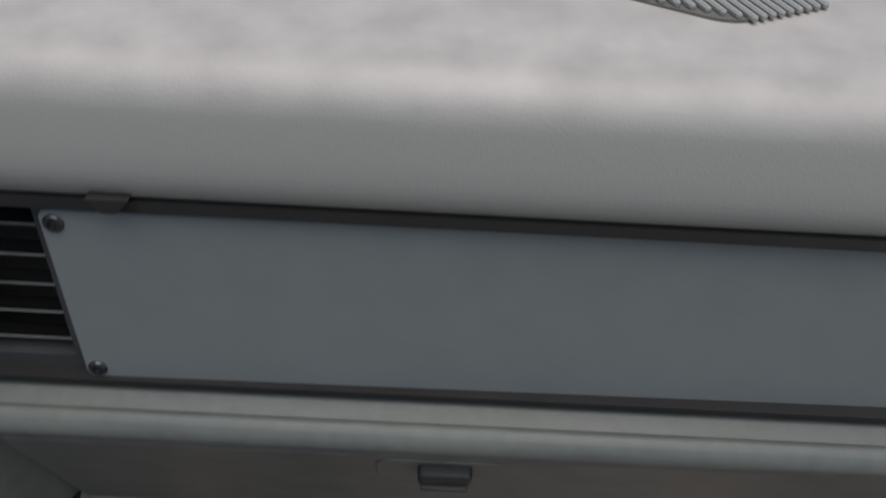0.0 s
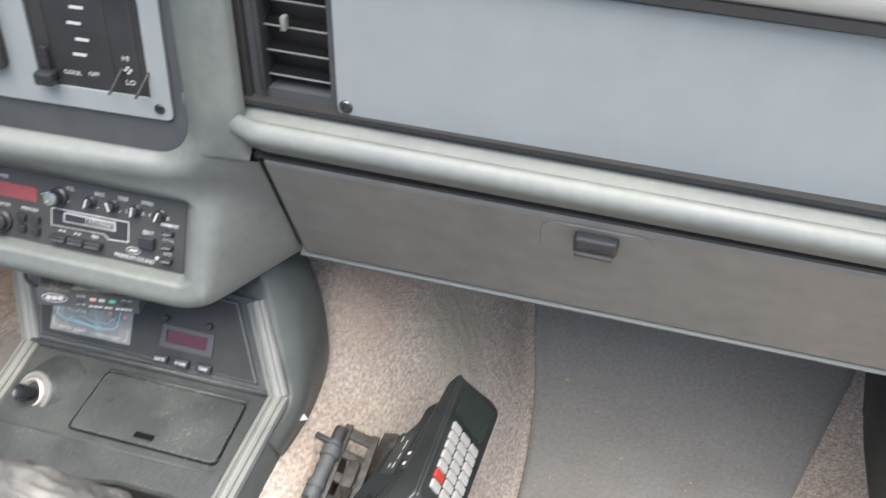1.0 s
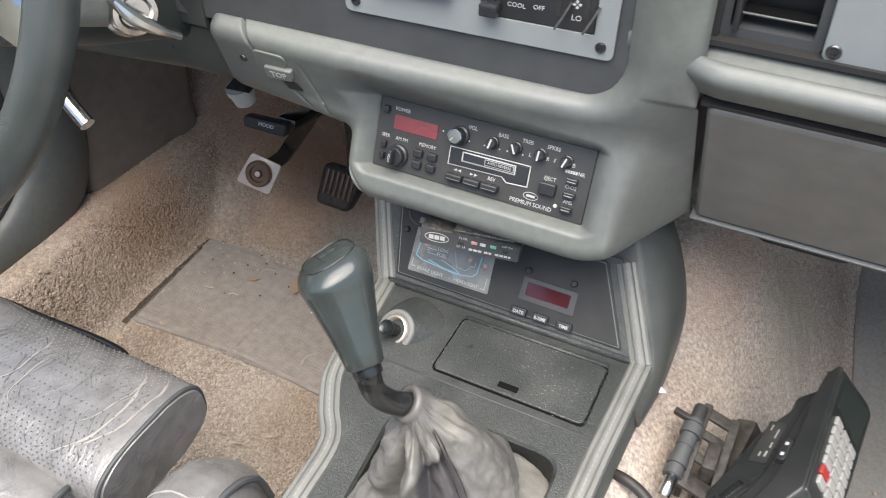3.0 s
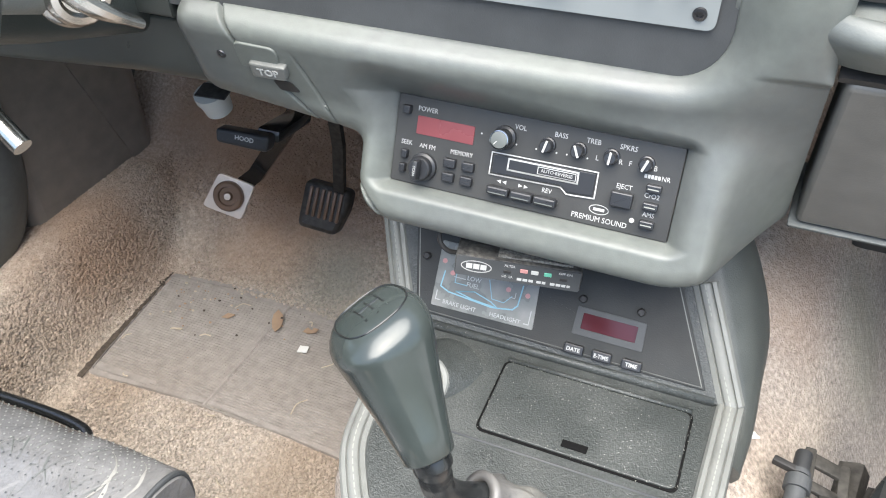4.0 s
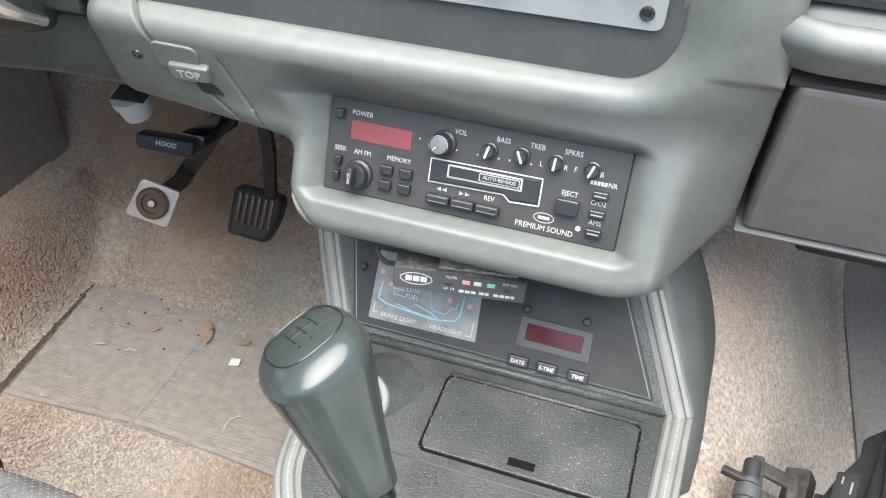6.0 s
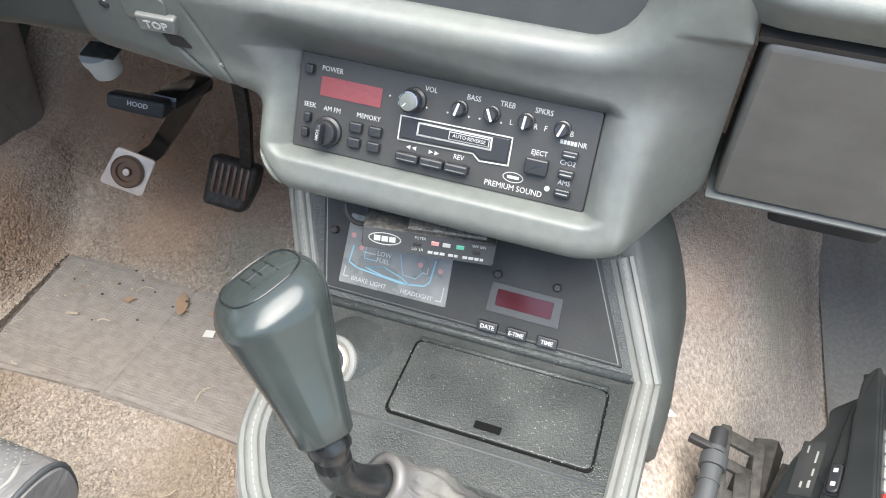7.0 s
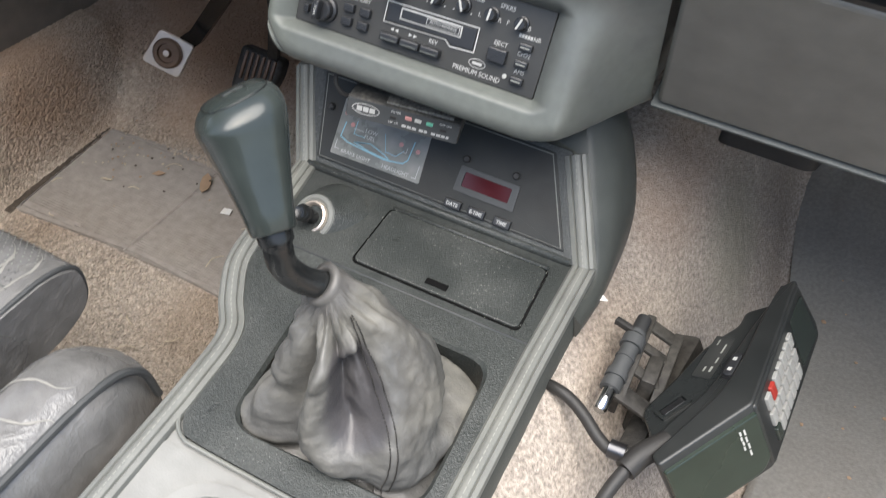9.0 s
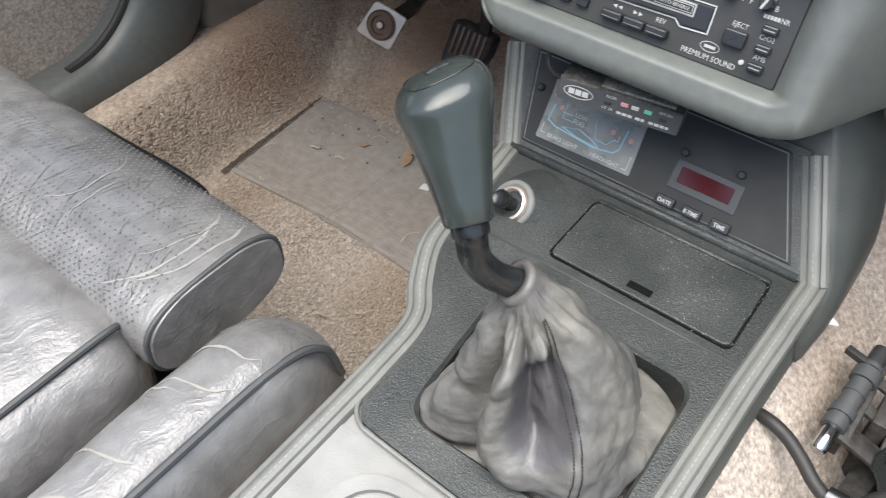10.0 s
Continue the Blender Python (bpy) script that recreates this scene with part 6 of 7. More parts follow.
ROLL_Y, ROLL_Z, ROLL_W, ROLL_H, ROLL_P = -0.2680, 0.3080, 0.0660, 0.0350, 2.9
roll = cushion("thigh_roll", "x", -0.181, -0.570, (ROLL_Y, ROLL_Z), ROLL_W, ROLL_H, ROLL_P, "cracked grey leather thigh roll", 0.012, shrink=0.06)
centre = cushion("seat_cushion", "y", -0.324, -0.85, (-0.367, 0.268), 0.183, 0.070, 4.0, "cracked grey leather centre cushion", 0.035, shrink=0.16)
bm = bmesh.new()
tube(bm, [(-0.217, -0.3270, 0.305), (-0.214, -0.3310, 0.320), (-0.2105, -0.345, 0.3275), (-0.2105, -0.40, 0.3285), (-0.2105, -0.60, 0.3285), (-0.2105, -0.84, 0.3285)], 0.0028, 8, 6, (1, 0, 0))
part("piping", bm, PANEL, centre, "dark grey leather piping")
bol = cushion("side_bolster", "y", -0.245, -0.88, (-0.109, 0.254), 0.045, 0.098, 2.8, "cracked grey leather side bolster", 0.06)
cushion("side_bolster", "y", -0.225, -0.88, (-0.600, 0.262), 0.047, 0.098, 2.8, "cracked grey leather side bolster", 0.06)
bm = bmesh.new()
tube(bm, [(-0.076, -0.252, 0.292), (-0.080, -0.260, 0.326), (-0.084, -0.295, 0.342), (-0.084, -0.40, 0.346), (-0.084, -0.60, 0.346), (-0.084, -0.85, 0.344)], 0.0032, 8, 6, (1, 0, 0))
part("piping", bm, PANEL, bol, "dark grey leather piping")
bm = bmesh.new()
sweep(bm, [Vector((-0.1845, ROLL_Y + u, ROLL_Z + v)) for u, v in superloop(ROLL_W - 0.0022, ROLL_H - 0.0014, ROLL_P, 44)] + [Vector((-0.1845, ROLL_Y + ROLL_W - 0.0022, ROLL_Z))], circle(0.0022, 8), (1, 0, 0), caps=False)
part("piping", bm, PANEL, roll, "dark grey leather piping")
# pricked leather near the end of the thigh roll
def pricked(rows, columns, material, label):
    """Rows of small dots pressed into the roll."""
    bm = bmesh.new()
    for i in columns:
        for j in rows:
            a_ = radians(25 + j * 5.5)
            c, s_ = math.cos(a_), math.sin(a_)
            y_, z_ = math.copysign(ROLL_W * abs(c) ** (2 / ROLL_P), c), ROLL_H * abs(s_) ** (2 / ROLL_P)
            q = Vector(((-0.201 - i * 0.0062) * 30, y_ * 30, z_ * 30))
            g = 0.0022 * noise.noise(q * 0.7) + 0.0008 * noise.noise(q * 2.5)
            n_ = Vector((0, y_ * 0.9 / ROLL_W ** 2, z_ / ROLL_H ** 2)).normalized()
            p_ = Vector((-0.201 - i * 0.0062 - 0.003 * (j % 2), ROLL_Y + y_ * (1 + g * 10), ROLL_Z + z_ + g)) + n_ * 0.0005
            u_ = Vector((1, 0, 0))
            v2 = n_.cross(u_)
            bm.faces.new([bm.verts.new(p_ + u_ * 0.0008 * math.cos(q_) + v2 * 0.0008 * math.sin(q_)) for q_ in (0, 1.05, 2.09, 3.14, 4.19, 5.24)])
    part("pricking", bm, material, roll, label)


pricked(range(0, 9), range(30), STITCH, "pale pricked dots in the leather")
pricked(range(9, 24), range(46), PANEL, "dark pricked dots in the leather")
# pale crease lines where the leather has cracked
crease = random.Random(21)


def crease_line(bm, pts, w):
    n = len(pts)
    prev = None
    for k, (p_, nrm_) in enumerate(pts):
        t_ = (pts[min(k + 1, n - 1)][0] - pts[max(k - 1, 0)][0]).normalized()
        sd = t_.cross(nrm_).normalized() * w * math.sin(math.pi * (k + 0.3) / (n - 0.4)) * crease.uniform(0.5, 1.2)
        cur = (bm.verts.new(p_ - sd + nrm_ * 0.0004), bm.verts.new(p_ + sd + nrm_ * 0.0004))
        if prev:
            bm.faces.new((prev[0], prev[1], cur[1], cur[0]))
        prev = cur


def roll_point(x, deg):
    a_ = radians(deg)
    c, s_ = math.cos(a_), math.sin(a_)
    y_ = ROLL_W * math.copysign(abs(c) ** (2 / ROLL_P), c)
    z_ = ROLL_H * abs(s_) ** (2 / ROLL_P)
    q = Vector((x * 30, y_ * 30, z_ * 30))
    g = 0.0022 * noise.noise(q * 0.7) + 0.0008 * noise.noise(q * 2.5)
    return Vector((x, ROLL_Y + y_ * (1 + g * 10), ROLL_Z + z_ + g)), Vector((0, y_, z_)).normalized()


bm = bmesh.new()
for x0, d0, d1, bow, w in ((-0.212, 38, 118, 0.022, 0.0014), (-0.226, 52, 100, 0.015, 0.0011), (-0.238, 40, 140, 0.030, 0.0013), (-0.290, 60, 120, -0.02, 0.0008), (-0.345, 50, 110, 0.026, 0.0010)):
    pts = []
    for k in range(22):
        t = k / 21
        pts.append(roll_point(x0 - bow * (1 - (2 * t - 1) ** 2) * -1 - 0.012 * t + 0.0035 * noise.noise(Vector((t * 5, x0 * 90, 0))), d0 + (d1 - d0) * t))
    crease_line(bm, pts, w)
part("crease", bm, CREASE, roll, "pale cracks in the leather")
bm = bmesh.new()
for k in range(90):
    x0, d0 = crease.uniform(-0.40, -0.20), crease.uniform(55, 150)
    ln, sl = crease.uniform(0.004, 0.014), crease.uniform(-2600, 2600)
    crease_line(bm, [roll_point(x0 + ln * t / 5, d0 + sl * ln * t / 5) for t in range(6)], crease.uniform(0.0003, 0.0006))
part("fine_crease", bm, VINYL, roll, "fine grey creases")
bm = bmesh.new()
for y0, d0, d1, w in ((-0.300, 75, 150, 0.0012), (-0.325, 60, 120, 0.0010), (-0.345, 90, 155, 0.0013), (-0.395, 65, 150, 0.0011), (-0.43, 80, 140, 0.0012), (-0.48, 60, 150, 0.0012)):
    pts = []
    for k in range(16):
        t = k / 15
        a_ = radians(d0 + (d1 - d0) * t)
        c, s_ = math.cos(a_), math.sin(a_)
        u_, v_ = 0.045 * math.copysign(abs(c) ** (2 / 2.8), c), 0.098 * abs(s_) ** (2 / 2.8)
        y_ = y0 - 0.03 * t + 0.010 * noise.noise(Vector((t * 4, y0 * 50, 2)))
        q = Vector((y_ * 30, u_ * 30, v_ * 30))
        g = 0.0022 * noise.noise(q * 0.7) + 0.0008 * noise.noise(q * 2.5)
        pts.append((Vector((-0.109 + u_ * (1 + g * 10), y_, 0.254 + v_ + g)), Vector((u_, 0, v_ * 0.5)).normalized()))
    crease_line(bm, pts, w)
part("crease", bm, CREASE, bol, "pale cracks in the leather")
bm = bmesh.new()
box(bm, 0.50, 0.62, 0.14, (-0.35, -0.58, 0.135), 0.015)
part("seat_base", bm, RUBBER, seat, "black seat frame")
bm = bmesh.new()
tube(bm, [(-0.58, -0.30, 0.262), (-0.575, -0.205, 0.262), (-0.545, -0.180, 0.264), (-0.43, -0.176, 0.268), (-0.335, -0.176, 0.272), (-0.308, -0.186, 0.270), (-0.300, -0.22, 0.262), (-0.300, -0.30, 0.25)], 0.0048, 12, 8)
part("adjust_bar", bm, LEVER, seat, "glossy black adjusting bar")

# ---- car phone on its bracket ----
PHM = face_frame((0.3485, 0.0087, 0.2787), (0.05, 0.998, 0.03), (-0.53, 0.0, 0.85))
FLAT = Matrix(((1, 0, 0, 0), (0, 0, 1, 0), (0, 1, 0, 0), (0, 0, 0, 1)))
phone = thing("car_phone", "black car phone with pale keypad on a bracket by the console", "car phone", PHM)


def phone_layer(name, pts, r, y0, y1, bevel, material, parent, label):
    """A block of the phone: an outline in its (x, z) plane, pulled along y."""
    bm = bmesh.new()
    prism(bm, rounded(pts, r, 6), y0, y1, bevel, 4)
    bmesh.ops.transform(bm, matrix=FLAT, verts=bm.verts)
    return part(name, bm, material, parent, label)


cr = phone_layer("cradle", [(-0.0835, -0.004), (-0.145, -0.050), (-0.129, -0.066), (-0.112, -0.074), (-0.096, -0.086), (-0.060, -0.070), (-0.022, -0.058), (0.004, -0.037), (0.020, -0.036), (0.034, -0.010), (0.034, -0.004)], [0.004, 0.006, 0.006, 0.006, 0.010, 0.02, 0.02, 0.005, 0.005, 0.004, 0.003], 0.002, 0.0545, 0.003, PHONE, phone, "scuffed black cradle")
phone_layer("rim", [(-0.078, -0.002), (-0.144, -0.050), (-0.130, -0.067), (-0.102, -0.056), (-0.070, -0.038), (-0.030, -0.030), (0.001, -0.024), (0.028, -0.017), (0.030, -0.002)], [0.004, 0.006, 0.010, 0.02, 0.03, 0.02, 0.01, 0.006, 0.004], 0.040, 0.0585, 0.0030, PHONE, cr, "rounded glossy black rim")
hs = phone_layer("handset", [(-0.0850, 0.0), (-0.1510, -0.049), (-0.142, -0.058), (-0.105, -0.040), (-0.074, -0.0250), (-0.040, -0.0195), (0.010, -0.0165), (0.040, -0.0125), (0.050, -0.004), (0.050, 0.0)], [0.004, 0.004, 0.005, 0.02, 0.02, 0.02, 0.01, 0.006, 0.003, 0.003], -0.004, 0.0630, 0.0022, PHONE, phone, "glossy black handset")
bm = bmesh.new()
prism(bm, rounded([(-0.086, -0.004), (0.062, -0.010), (0.064, 0.004), (0.048, 0.0610), (-0.086, 0.0605)], [0.005, 0.010, 0.006, 0.006, 0.004], 5), -0.012, 0.0015, 0.003, 3)
part("keypad_face", bm, PHONE, hs, "black keypad face")
bm = bmesh.new()
prism(bm, rounded([(0.011, 0.004), (0.056, -0.002), (0.044, 0.052), (0.011, 0.053)], 0.003, 3), 0.001, 0.0022)
part("display", bm, LCD, hs, "dark display window")
for i in range(7):
    for j in range(3):
        if (i, j) == (1, 2):
            mm, lab = REDKEY, "red key"
        elif (i, j) == (0, 0):
            mm, lab = LCD, "dark key"
        else:
            mm, lab = KEYCAP, "pale grey key"
        bm = bmesh.new()
        prism(bm, rect(0.0086, 0.0130, 0.0014, -0.0651 + i * 0.0105, 0.0120 + j * 0.0162, 3), 0.001, 0.0042, 0.0009)
        part("phone_key", bm, mm, hs, lab)
# end face with its bevel and print
e0, e1 = Vector((-0.1515, 0.0, -0.0485)), Vector((-0.0850, 0.0, 0.0008))
ed = (e1 - e0).normalized()
EM = Matrix.Translation(e0) @ Matrix(((ed.x, 0, -ed.z, 0), (0, 1, 0, 0), (ed.z, 0, ed.x, 0), (0, 0, 0, 1)))
EW = (e1 - e0).length
bm = bmesh.new()
prism(bm, rounded([(0.002, 0.000), (EW - 0.010, 0.000), (EW - 0.001, 0.010), (EW - 0.001, 0.0555), (0.002, 0.0555)], [0.002, 0.010, 0.004, 0.002, 0.002], 4), -0.004, 0.0025, 0.0012)
cap = part("end_cap", bm, PHONE_SIDE, phone, "dark green-black end face", EM)
for k, (x, y0, y1) in enumerate(((EW - 0.0190, 0.030, 0.050), (EW - 0.0155, 0.022, 0.050))):
    bm = bmesh.new()
    for q in range(4):
        a0 = y0 + (y1 - y0) * q / 4
        box(bm, 0.0016, (y1 - y0) / 4 * 0.75, 0.0003, (x + 0.0004 * (q % 2), a0 + (y1 - y0) / 8, 0.0027))
    part("print_mark", bm, WHITE, cap, "illegible white print")
# label, rocker and latch on the cradle
TOPM = Matrix(((1, 0, 0, 0), (0, 0, 1, 0), (0, 1, 0, 0), (0, 0, 0, 1)))


def on_top(x, z, y, turn):
    return Matrix.Translation((x, y, z)) @ Matrix.Rotation(turn, 4, "Y") @ TOPM


lm = on_top(-0.034, -0.046, 0.0545, -0.16)
bm = bmesh.new()
prism(bm, rect(0.046, 0.016, 0.0015, 0, 0, 3), -0.001, 0.0006)
lb = part("side_label", bm, FACIA, cr, "worn dark label", lm)
for x, z, w, h in ((0.010, 0.004, 0.010, 0.0013), (-0.003, 0.0045, 0.006, 0.0013), (-0.013, 0.004, 0.006, 0.0018), (-0.014, -0.001, 0.005, 0.0015), (0.016, -0.003, 0.006, 0.0011)):
    bm = bmesh.new()
    box(bm, w, h, 0.0003, (x, z, 0.0008))
    part("print_mark", bm, STITCH, lb, "illegible pale print")
rm_ = on_top(-0.046, -0.0260, 0.0584, -0.12)
bm = bmesh.new()
prism(bm, rect(0.024, 0.0085, 0.0042, 0, 0, 6), -0.002, 0.0030, 0.0012)
rk = part("rocker", bm, KEY, cr, "black volume rocker", rm_)
bm = bmesh.new()
frame_ring(bm, rect(0.0275, 0.0115, 0.0055, 0, 0, 6), rect(0.0255, 0.0098, 0.0048, 0, 0, 6), 0.0, 0.0012)
part("rocker_outline", bm, SCREW, rk, "grey outline")
for x in (-0.0055, 0.0055):
    bm = bmesh.new()
    box(bm, 0.0032, 0.0030, 0.0003, (x, 0, 0.0031))
    part("print_mark", bm, WHITE, rk, "white arrow mark")
tm_ = on_top(-0.089, -0.0610, 0.0545, -0.62)
bm = bmesh.new()
frame_ring(bm, rect(0.028, 0.0125, 0.002, 0, 0, 3), rect(0.022, 0.0075, 0.0012, 0, 0, 3), -0.001, 0.0022)
lt = part("latch_frame", bm, PHONE, cr, "black latch recess", tm_)
bm = bmesh.new()
prism(bm, rect(0.020, 0.0062, 0.001, 0, 0, 3), -0.001, 0.0014, 0.0006)
part("latch_button", bm, SCREW, lt, "grey release button")

# clamp bracket between phone and tunnel
br = thing("phone_bracket", "dusty dark metal clamp bracket holding the car phone", "bracket")
p0, p1 = Vector((0.2148, -0.082, 0.2855)), Vector((0.2190, -0.010, 0.2960))
d = (p1 - p0).normalized()
bm = bmesh.new()
sweep(bm, [p0, p0.lerp(p1, 0.62)], circle(0.0072, 18))
bar = part("clamp_bar", bm, PANEL, br, "dark grey round clamp bar")
bm = bmesh.new()
sweep(bm, [p0.lerp(p1, 0.60), p1, p1 + d * 0.002], circle(0.0062, 18), scale=lambda t: 1 - 0.08 * max(0, t - 0.9) * 10)
part("clamp_end", bm, BLACK, bar, "black threaded end")
for t, r_, w_ in ((0.06, 0.0083, 0.004), (0.20, 0.0087, 0.0035), (0.44, 0.0080, 0.0012), (0.66, 0.0094, 0.0050), (0.78, 0.0076, 0.0018)):
    bm = bmesh.new()
    c0 = p0.lerp(p1, t)
    sweep(bm, [c0 - d * w_, c0 - d * (w_ * 0.7), c0 + d * (w_ * 0.7), c0 + d * w_], circle(r_, 18))
    part("clamp_ring", bm, PANEL, bar, "dark grey clamp ring")
bm = bmesh.new()
box(bm, 0.020, 0.0055, 0.006, p0.lerp(p1, 0.80) + Vector((-0.010, 0.0, 0.003)), 0.001, rot=Matrix.Rotation(-0.25, 4, "Z"))
part("clamp_lug", bm, RUBBER, bar, "black lug")
bm = bmesh.new()
sweep(bm, [p0 - d * 0.020, p0 - d * 0.018, p0 - d * 0.004, p0], circle(0.0056, 12), scale=lambda t: 0.8 + 0.2 * min(1, t * 6))
part("clamp_bolt", bm, CHROME, bar, "bright bolt end")
# perforated plate: a web with three openings
bm = bmesh.new()
for y, w_ in ((-0.078, 0.016), (-0.052, 0.010), (-0.028, 0.009), (-0.006, 0.012)):
    box(bm, 0.034, w_, 0.004, (0.236, y, 0.282 + 0.10 * (y + 0.04)), 0.0012, rot=Matrix.Rotation(0.35, 4, "Y"))
for x, z in ((0.224, 0.286), (0.250, 0.277)):
    box(bm, 0.008, 0.088, 0.005, (x, -0.042, z), 0.0015, rot=Matrix.Rotation(0.12, 4, "X"))
box(bm, 0.006, 0.060, 0.034, (0.222, -0.046, 0.268), 0.001)
part("web", bm, BRACKET, br, "dusty perforated web")
bm = bmesh.new()
sweep(bm, [PHM @ Vector(q) for q in ((-0.118, 0.026, -0.096), (-0.060, 0.026, -0.093), (0.010, 0.026, -0.086))], [(-0.009, -0.008), (0.009, -0.008), (0.009, 0.006), (0.006, 0.008), (-0.009, 0.008)], (-0.5, 0, 0.86))
part("strip", bm, BRACKET, br, "dusty dark mounting strip")
bm = bmesh.new()
sweep(bm, [PHM @ Vector(q) for q in ((-0.095, 0.018, -0.090), (-0.010, 0.018, -0.068))], [(-0.006, -0.012), (0.018, -0.012), (0.018, 0.010), (-0.006, 0.010)], (-0.5, 0, 0.86))
part("arm", bm, BRACKET, br, "black arm under the cradle")
bm = bmesh.new()
box(bm, 0.012, 0.030, 0.16, (0.240, -0.045, 0.205), 0.002)
part("foot", bm, BRACKET, br, "dark foot on the tunnel")
bm = bmesh.new()
tube(bm, [(0.160, -0.098, 0.282), (0.178, -0.1045, 0.2905), (0.193, -0.109, 0.2905), (0.207, -0.1165, 0.288), (0.222, -0.127, 0.285), (0.236, -0.132, 0.285), (0.254, -0.126, 0.289)], 0.0048, 12, 6)
cb = tagged(part("cable", bm, RUBBER), "thick dusty black phone cable lying on the tunnel carpet", "cable")
bm = bmesh.new()
sweep(bm, [Vector((0.231, -0.1305, 0.285)), Vector((0.243, -0.131, 0.2865))], circle(0.0072, 14))
part("cable_nut", bm, SCREW, cb, "grey nut")
bm = bmesh.new()
tube(bm, [(0.268, -0.108, 0.290), (0.254, -0.127, 0.288), (0.247, -0.142, 0.284)], 0.0088, 12, 3)
tube(bm, [(0.247, -0.142, 0.284), (0.242, -0.158, 0.278), (0.2385, -0.176, 0.266), (0.240, -0.198, 0.248), (0.255, -0.23, 0.205), (0.275, -0.28, 0.165)], 0.0052, 12, 5)
tagged(part("coiled_cord", bm, RUBBER), "black cord running down from the car phone", "cord")

# dark air duct under the glove box
bm = bmesh.new()
prism(bm, rounded([(0.215, 0.13), (0.300, 0.13), (0.325, 0.25), (0.275, 0.25)], 0.012, 4), 0.385, 0.45, 0.01)
tagged(part("air_duct", bm, RUBBER), "black air duct tucked under the glove box", "air duct")

# ---- litter ----
def scrap(name, pts, at, material, label, cat, turn=0.0, tilt=0.0):
    bm = bmesh.new()
    prism(bm, pts, 0.0, 0.0008)
    for v_ in bm.verts:
        v_.co.z += 0.12 * (v_.co.x ** 2 + v_.co.y ** 2) / 0.02
    tagged(part(name, bm, material, None, m=Matrix.Translation(at) @ Matrix.Rotation(turn, 4, "Z") @ Matrix.Rotation(tilt, 4, "X")), label, cat)


scrap("dry_leaf", [(-0.021, 0), (-0.012, -0.006), (0.0, -0.008), (0.012, -0.006), (0.020, 0), (0.012, 0.006), (0.0, 0.007), (-0.012, 0.005)], (-0.402, 0.180, 0.012), LEAF, "curled brown dry leaf on the driver's mat", "leaf", 2.0)
scrap("dry_leaf", [(-0.009, 0), (0.0, -0.004), (0.010, 0), (0.0, 0.006)], (-0.470, 0.165, 0.011), LEAF, "small dry leaf fragment on the driver's mat", "leaf", 0.6)
scrap("dry_leaf", [(-0.010, -0.002), (-0.003, -0.006), (0.008, -0.005), (0.011, 0.001), (0.004, 0.004), (0.002, 0.000), (-0.004, 0.005)], (-0.352, 0.182, 0.012), LEAF, "crumpled brown leaf scrap on the driver's mat", "leaf", 0.4)
scrap("wood_splinter", [(-0.008, -0.0012), (0.007, -0.0018), (0.009, 0.0008), (-0.006, 0.0016)], (-0.522, 0.120, 0.012), STRAW, "pale wood splinter on the driver's mat", "splinter", 0.3)
scrap("paper_scrap", [(-0.006, -0.004), (0.006, -0.005), (0.001, 0.007)], (0.1790, -0.0110, 0.3030), PAPER, "white paper scrap on the carpet beside the console", "paper scrap", 0.5)
scrap("paper_scrap", [(-0.007, -0.005), (0.006, -0.006), (0.007, 0.005), (-0.005, 0.006)], (-0.345, 0.150, 0.011), PAPER, "white paper scrap on the driver's mat", "paper scrap", 0.3)
rnd = random.Random(4)
for k in range(15):
    x, y = rnd.uniform(-0.585, -0.27), rnd.uniform(-0.12, 0.20)
    bm = bmesh.new()
    ln = rnd.uniform(0.008, 0.030)
    b0 = rnd.uniform(-0.006, 0.006)
    tube(bm, [(-ln / 2, 0, 0), (0, b0, 0.002), (ln / 2, 0, 0.0)], rnd.uniform(0.0005, 0.0009), 5, 3)
    tagged(part("straw", bm, STRAW, None, m=Matrix.Translation((x, y, pan_height(x, y) + (0.011 if y > 0.02 else 0.004))) @ Matrix.Rotation(rnd.uniform(0, 3.1), 4, "Z")), "bit of dry straw on the floor", "straw", "litter on the floor")
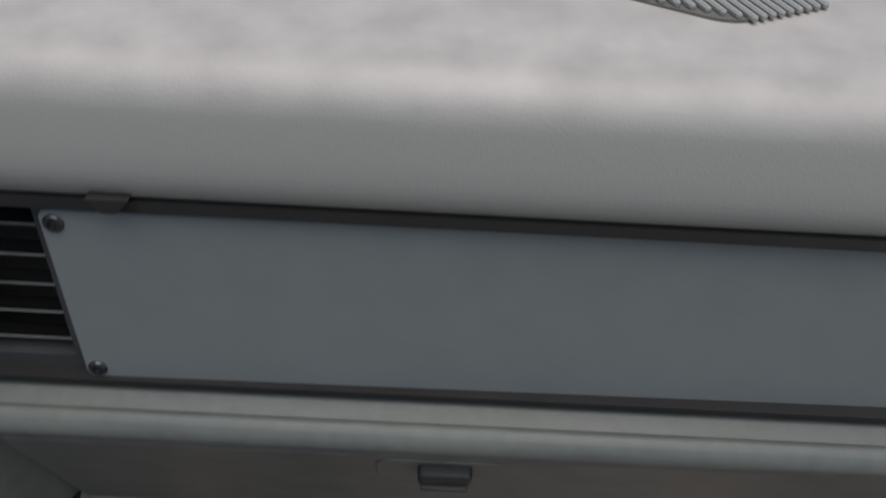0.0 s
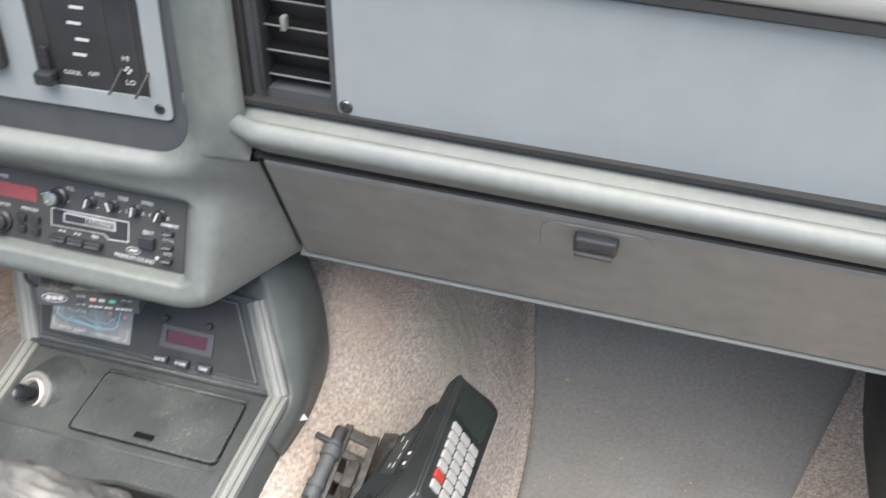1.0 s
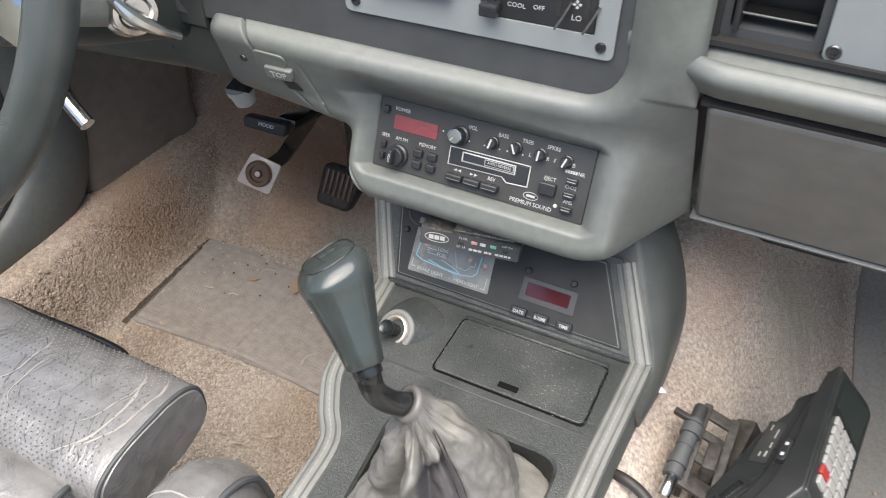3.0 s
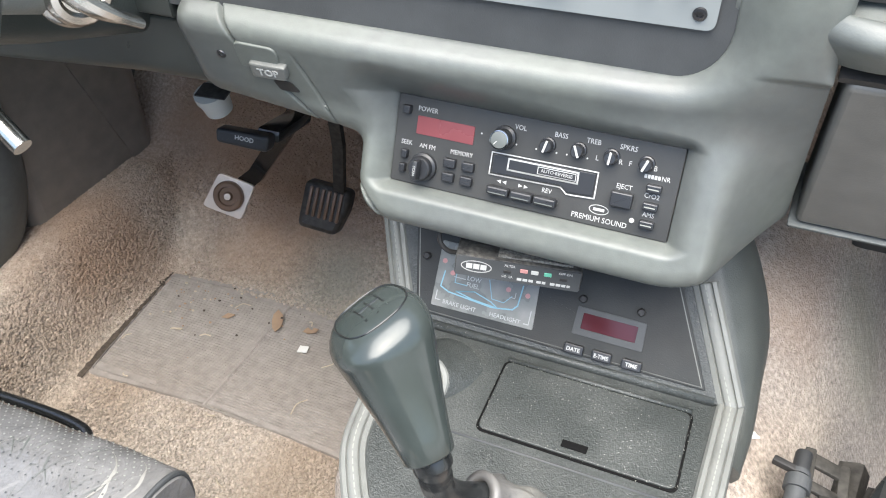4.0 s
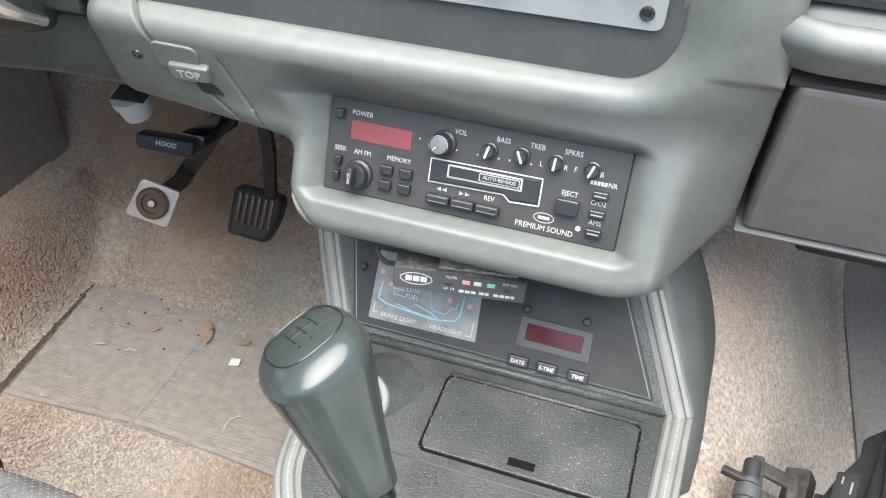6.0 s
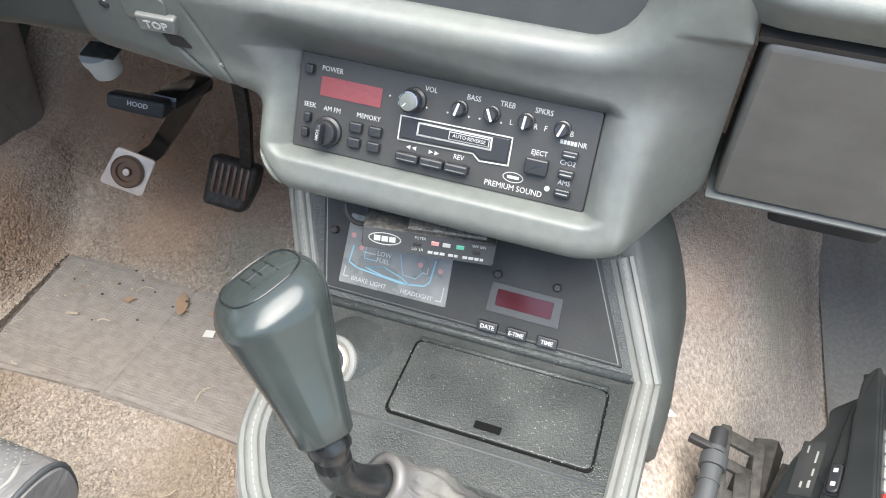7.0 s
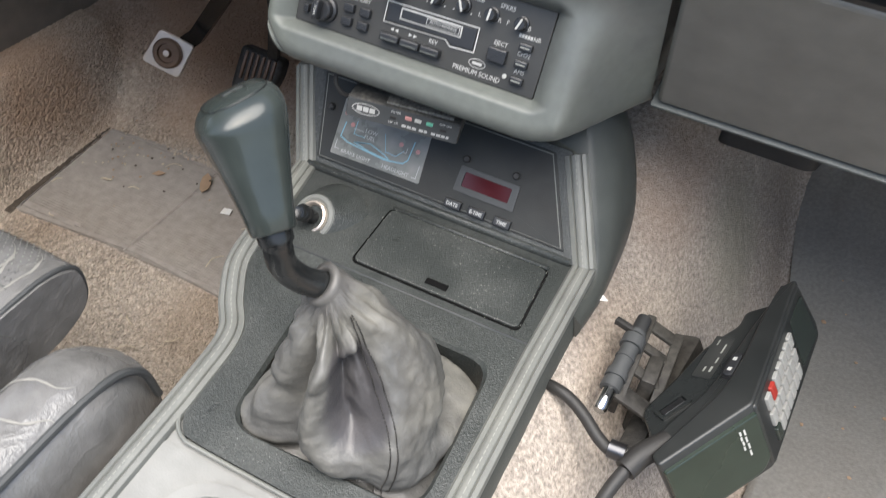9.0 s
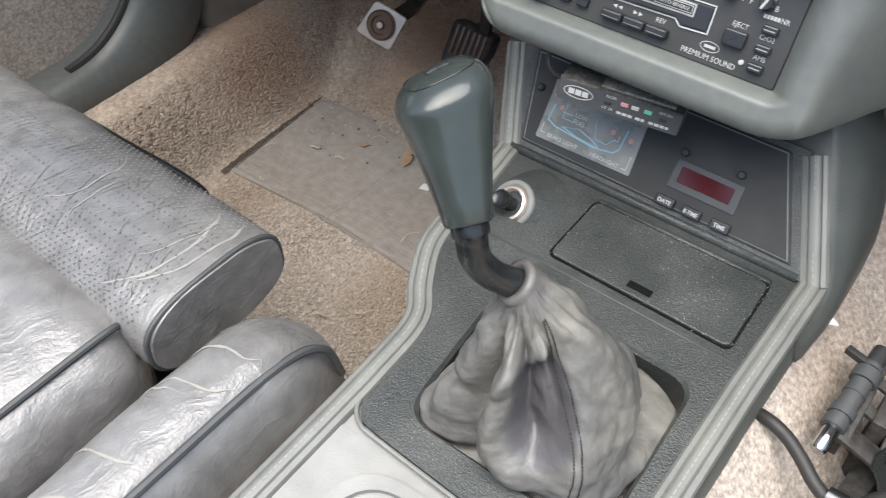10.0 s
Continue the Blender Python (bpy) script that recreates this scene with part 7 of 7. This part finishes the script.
for k in range(90):
    if k < 30:
        x, y, dz = rnd.gauss(-0.545, 0.03), rnd.gauss(0.17, 0.03), 0.010
    elif k >= 60:
        x, y, dz = rnd.uniform(-0.585, -0.36), 0.215 - abs(rnd.gauss(0, 0.06)), 0.010
    else:
        x, y, dz = rnd.uniform(0.40, 0.70), rnd.uniform(0.0, 0.42), 0.012
    if x < -0.59:
        continue
    s = rnd.uniform(0.0012, 0.0032) * (0.62 if k >= 60 else 0.6 if k < 30 else 1)
    bm = bmesh.new()
    bmesh.ops.create_icosphere(bm, subdivisions=1, radius=s)
    for v_ in bm.verts:
        v_.co.z *= 0.6
        v_.co.x *= rnd.uniform(0.7, 1.6)
    tagged(part("crumb", bm, (STRAW if k % 3 and k < 30 else LEAF) if k < 60 else (DIRT if k % 2 else LEAF), None, m=Matrix.Translation((x, y, pan_height(x, y) + dz))), "small crumb of dirt on a mat", "crumb", "litter on the floor")


# ---- loop pile standing on the carpet ----
def pile(regions, material, label, seed=3):
    """Thousands of small bent loops, joined into one."""
    rng = random.Random(seed)
    verts, faces = [], []
    for x0, x1, y0, y1, count, size in regions:
        for _ in range(count):
            x, y = rng.uniform(x0, x1), rng.uniform(y0, y1)
            if in_mat(x, y):
                continue
            p, nrm = pan_point(x, y)
            a = rng.uniform(0, 2 * math.pi)
            t = Vector((math.cos(a), math.sin(a), 0))
            t = (t - nrm * t.dot(nrm)).normalized()
            s = nrm.cross(t)
            ln, w, h = size * rng.uniform(0.7, 1.4), size * rng.uniform(0.22, 0.36), size * rng.uniform(0.30, 0.55)
            p = p - nrm * 0.0025
            k = len(verts)
            lean = s * rng.uniform(-0.4, 0.4) * h
            for u, z in ((-0.5, 0.0), (-0.28, 0.85), (0.1, 1.0), (0.42, 0.55), (0.5, 0.0)):
                c = p + t * ln * u + nrm * h * z + lean * z
                ww = w * (1.0 if z > 0 else 0.7)
                verts += [c - s * ww - nrm * 0.3 * ww, c + nrm * 0.35 * ww, c + s * ww - nrm * 0.3 * ww]
            for q in range(4):
                b = k + q * 3
                faces += [(b, b + 1, b + 4, b + 3), (b + 1, b + 2, b + 5, b + 4)]
    me = bpy.data.meshes.new("carpet_pile")
    me.from_pydata(verts, [], faces)
    me.materials.append(material)
    for f in me.polygons:
        f.use_smooth = True
    tagged(new("carpet_pile", me), label, "carpet pile", kind="stuff")


def in_mat(x, y):
    return (-0.592 < x < -0.198 and 0.022 < y < 0.215) or x > 0.385 and x < 0.66 + 0.4 * y


pile([(-0.72, -0.575, -0.22, 0.30, 30000, 0.0047), (-0.60, -0.15, -0.22, 0.03, 12000, 0.0042), (-0.66, -0.10, 0.20, 0.52, 20000, 0.0046)], PILE, "tan looped carpet pile on the driver's floor and sill")
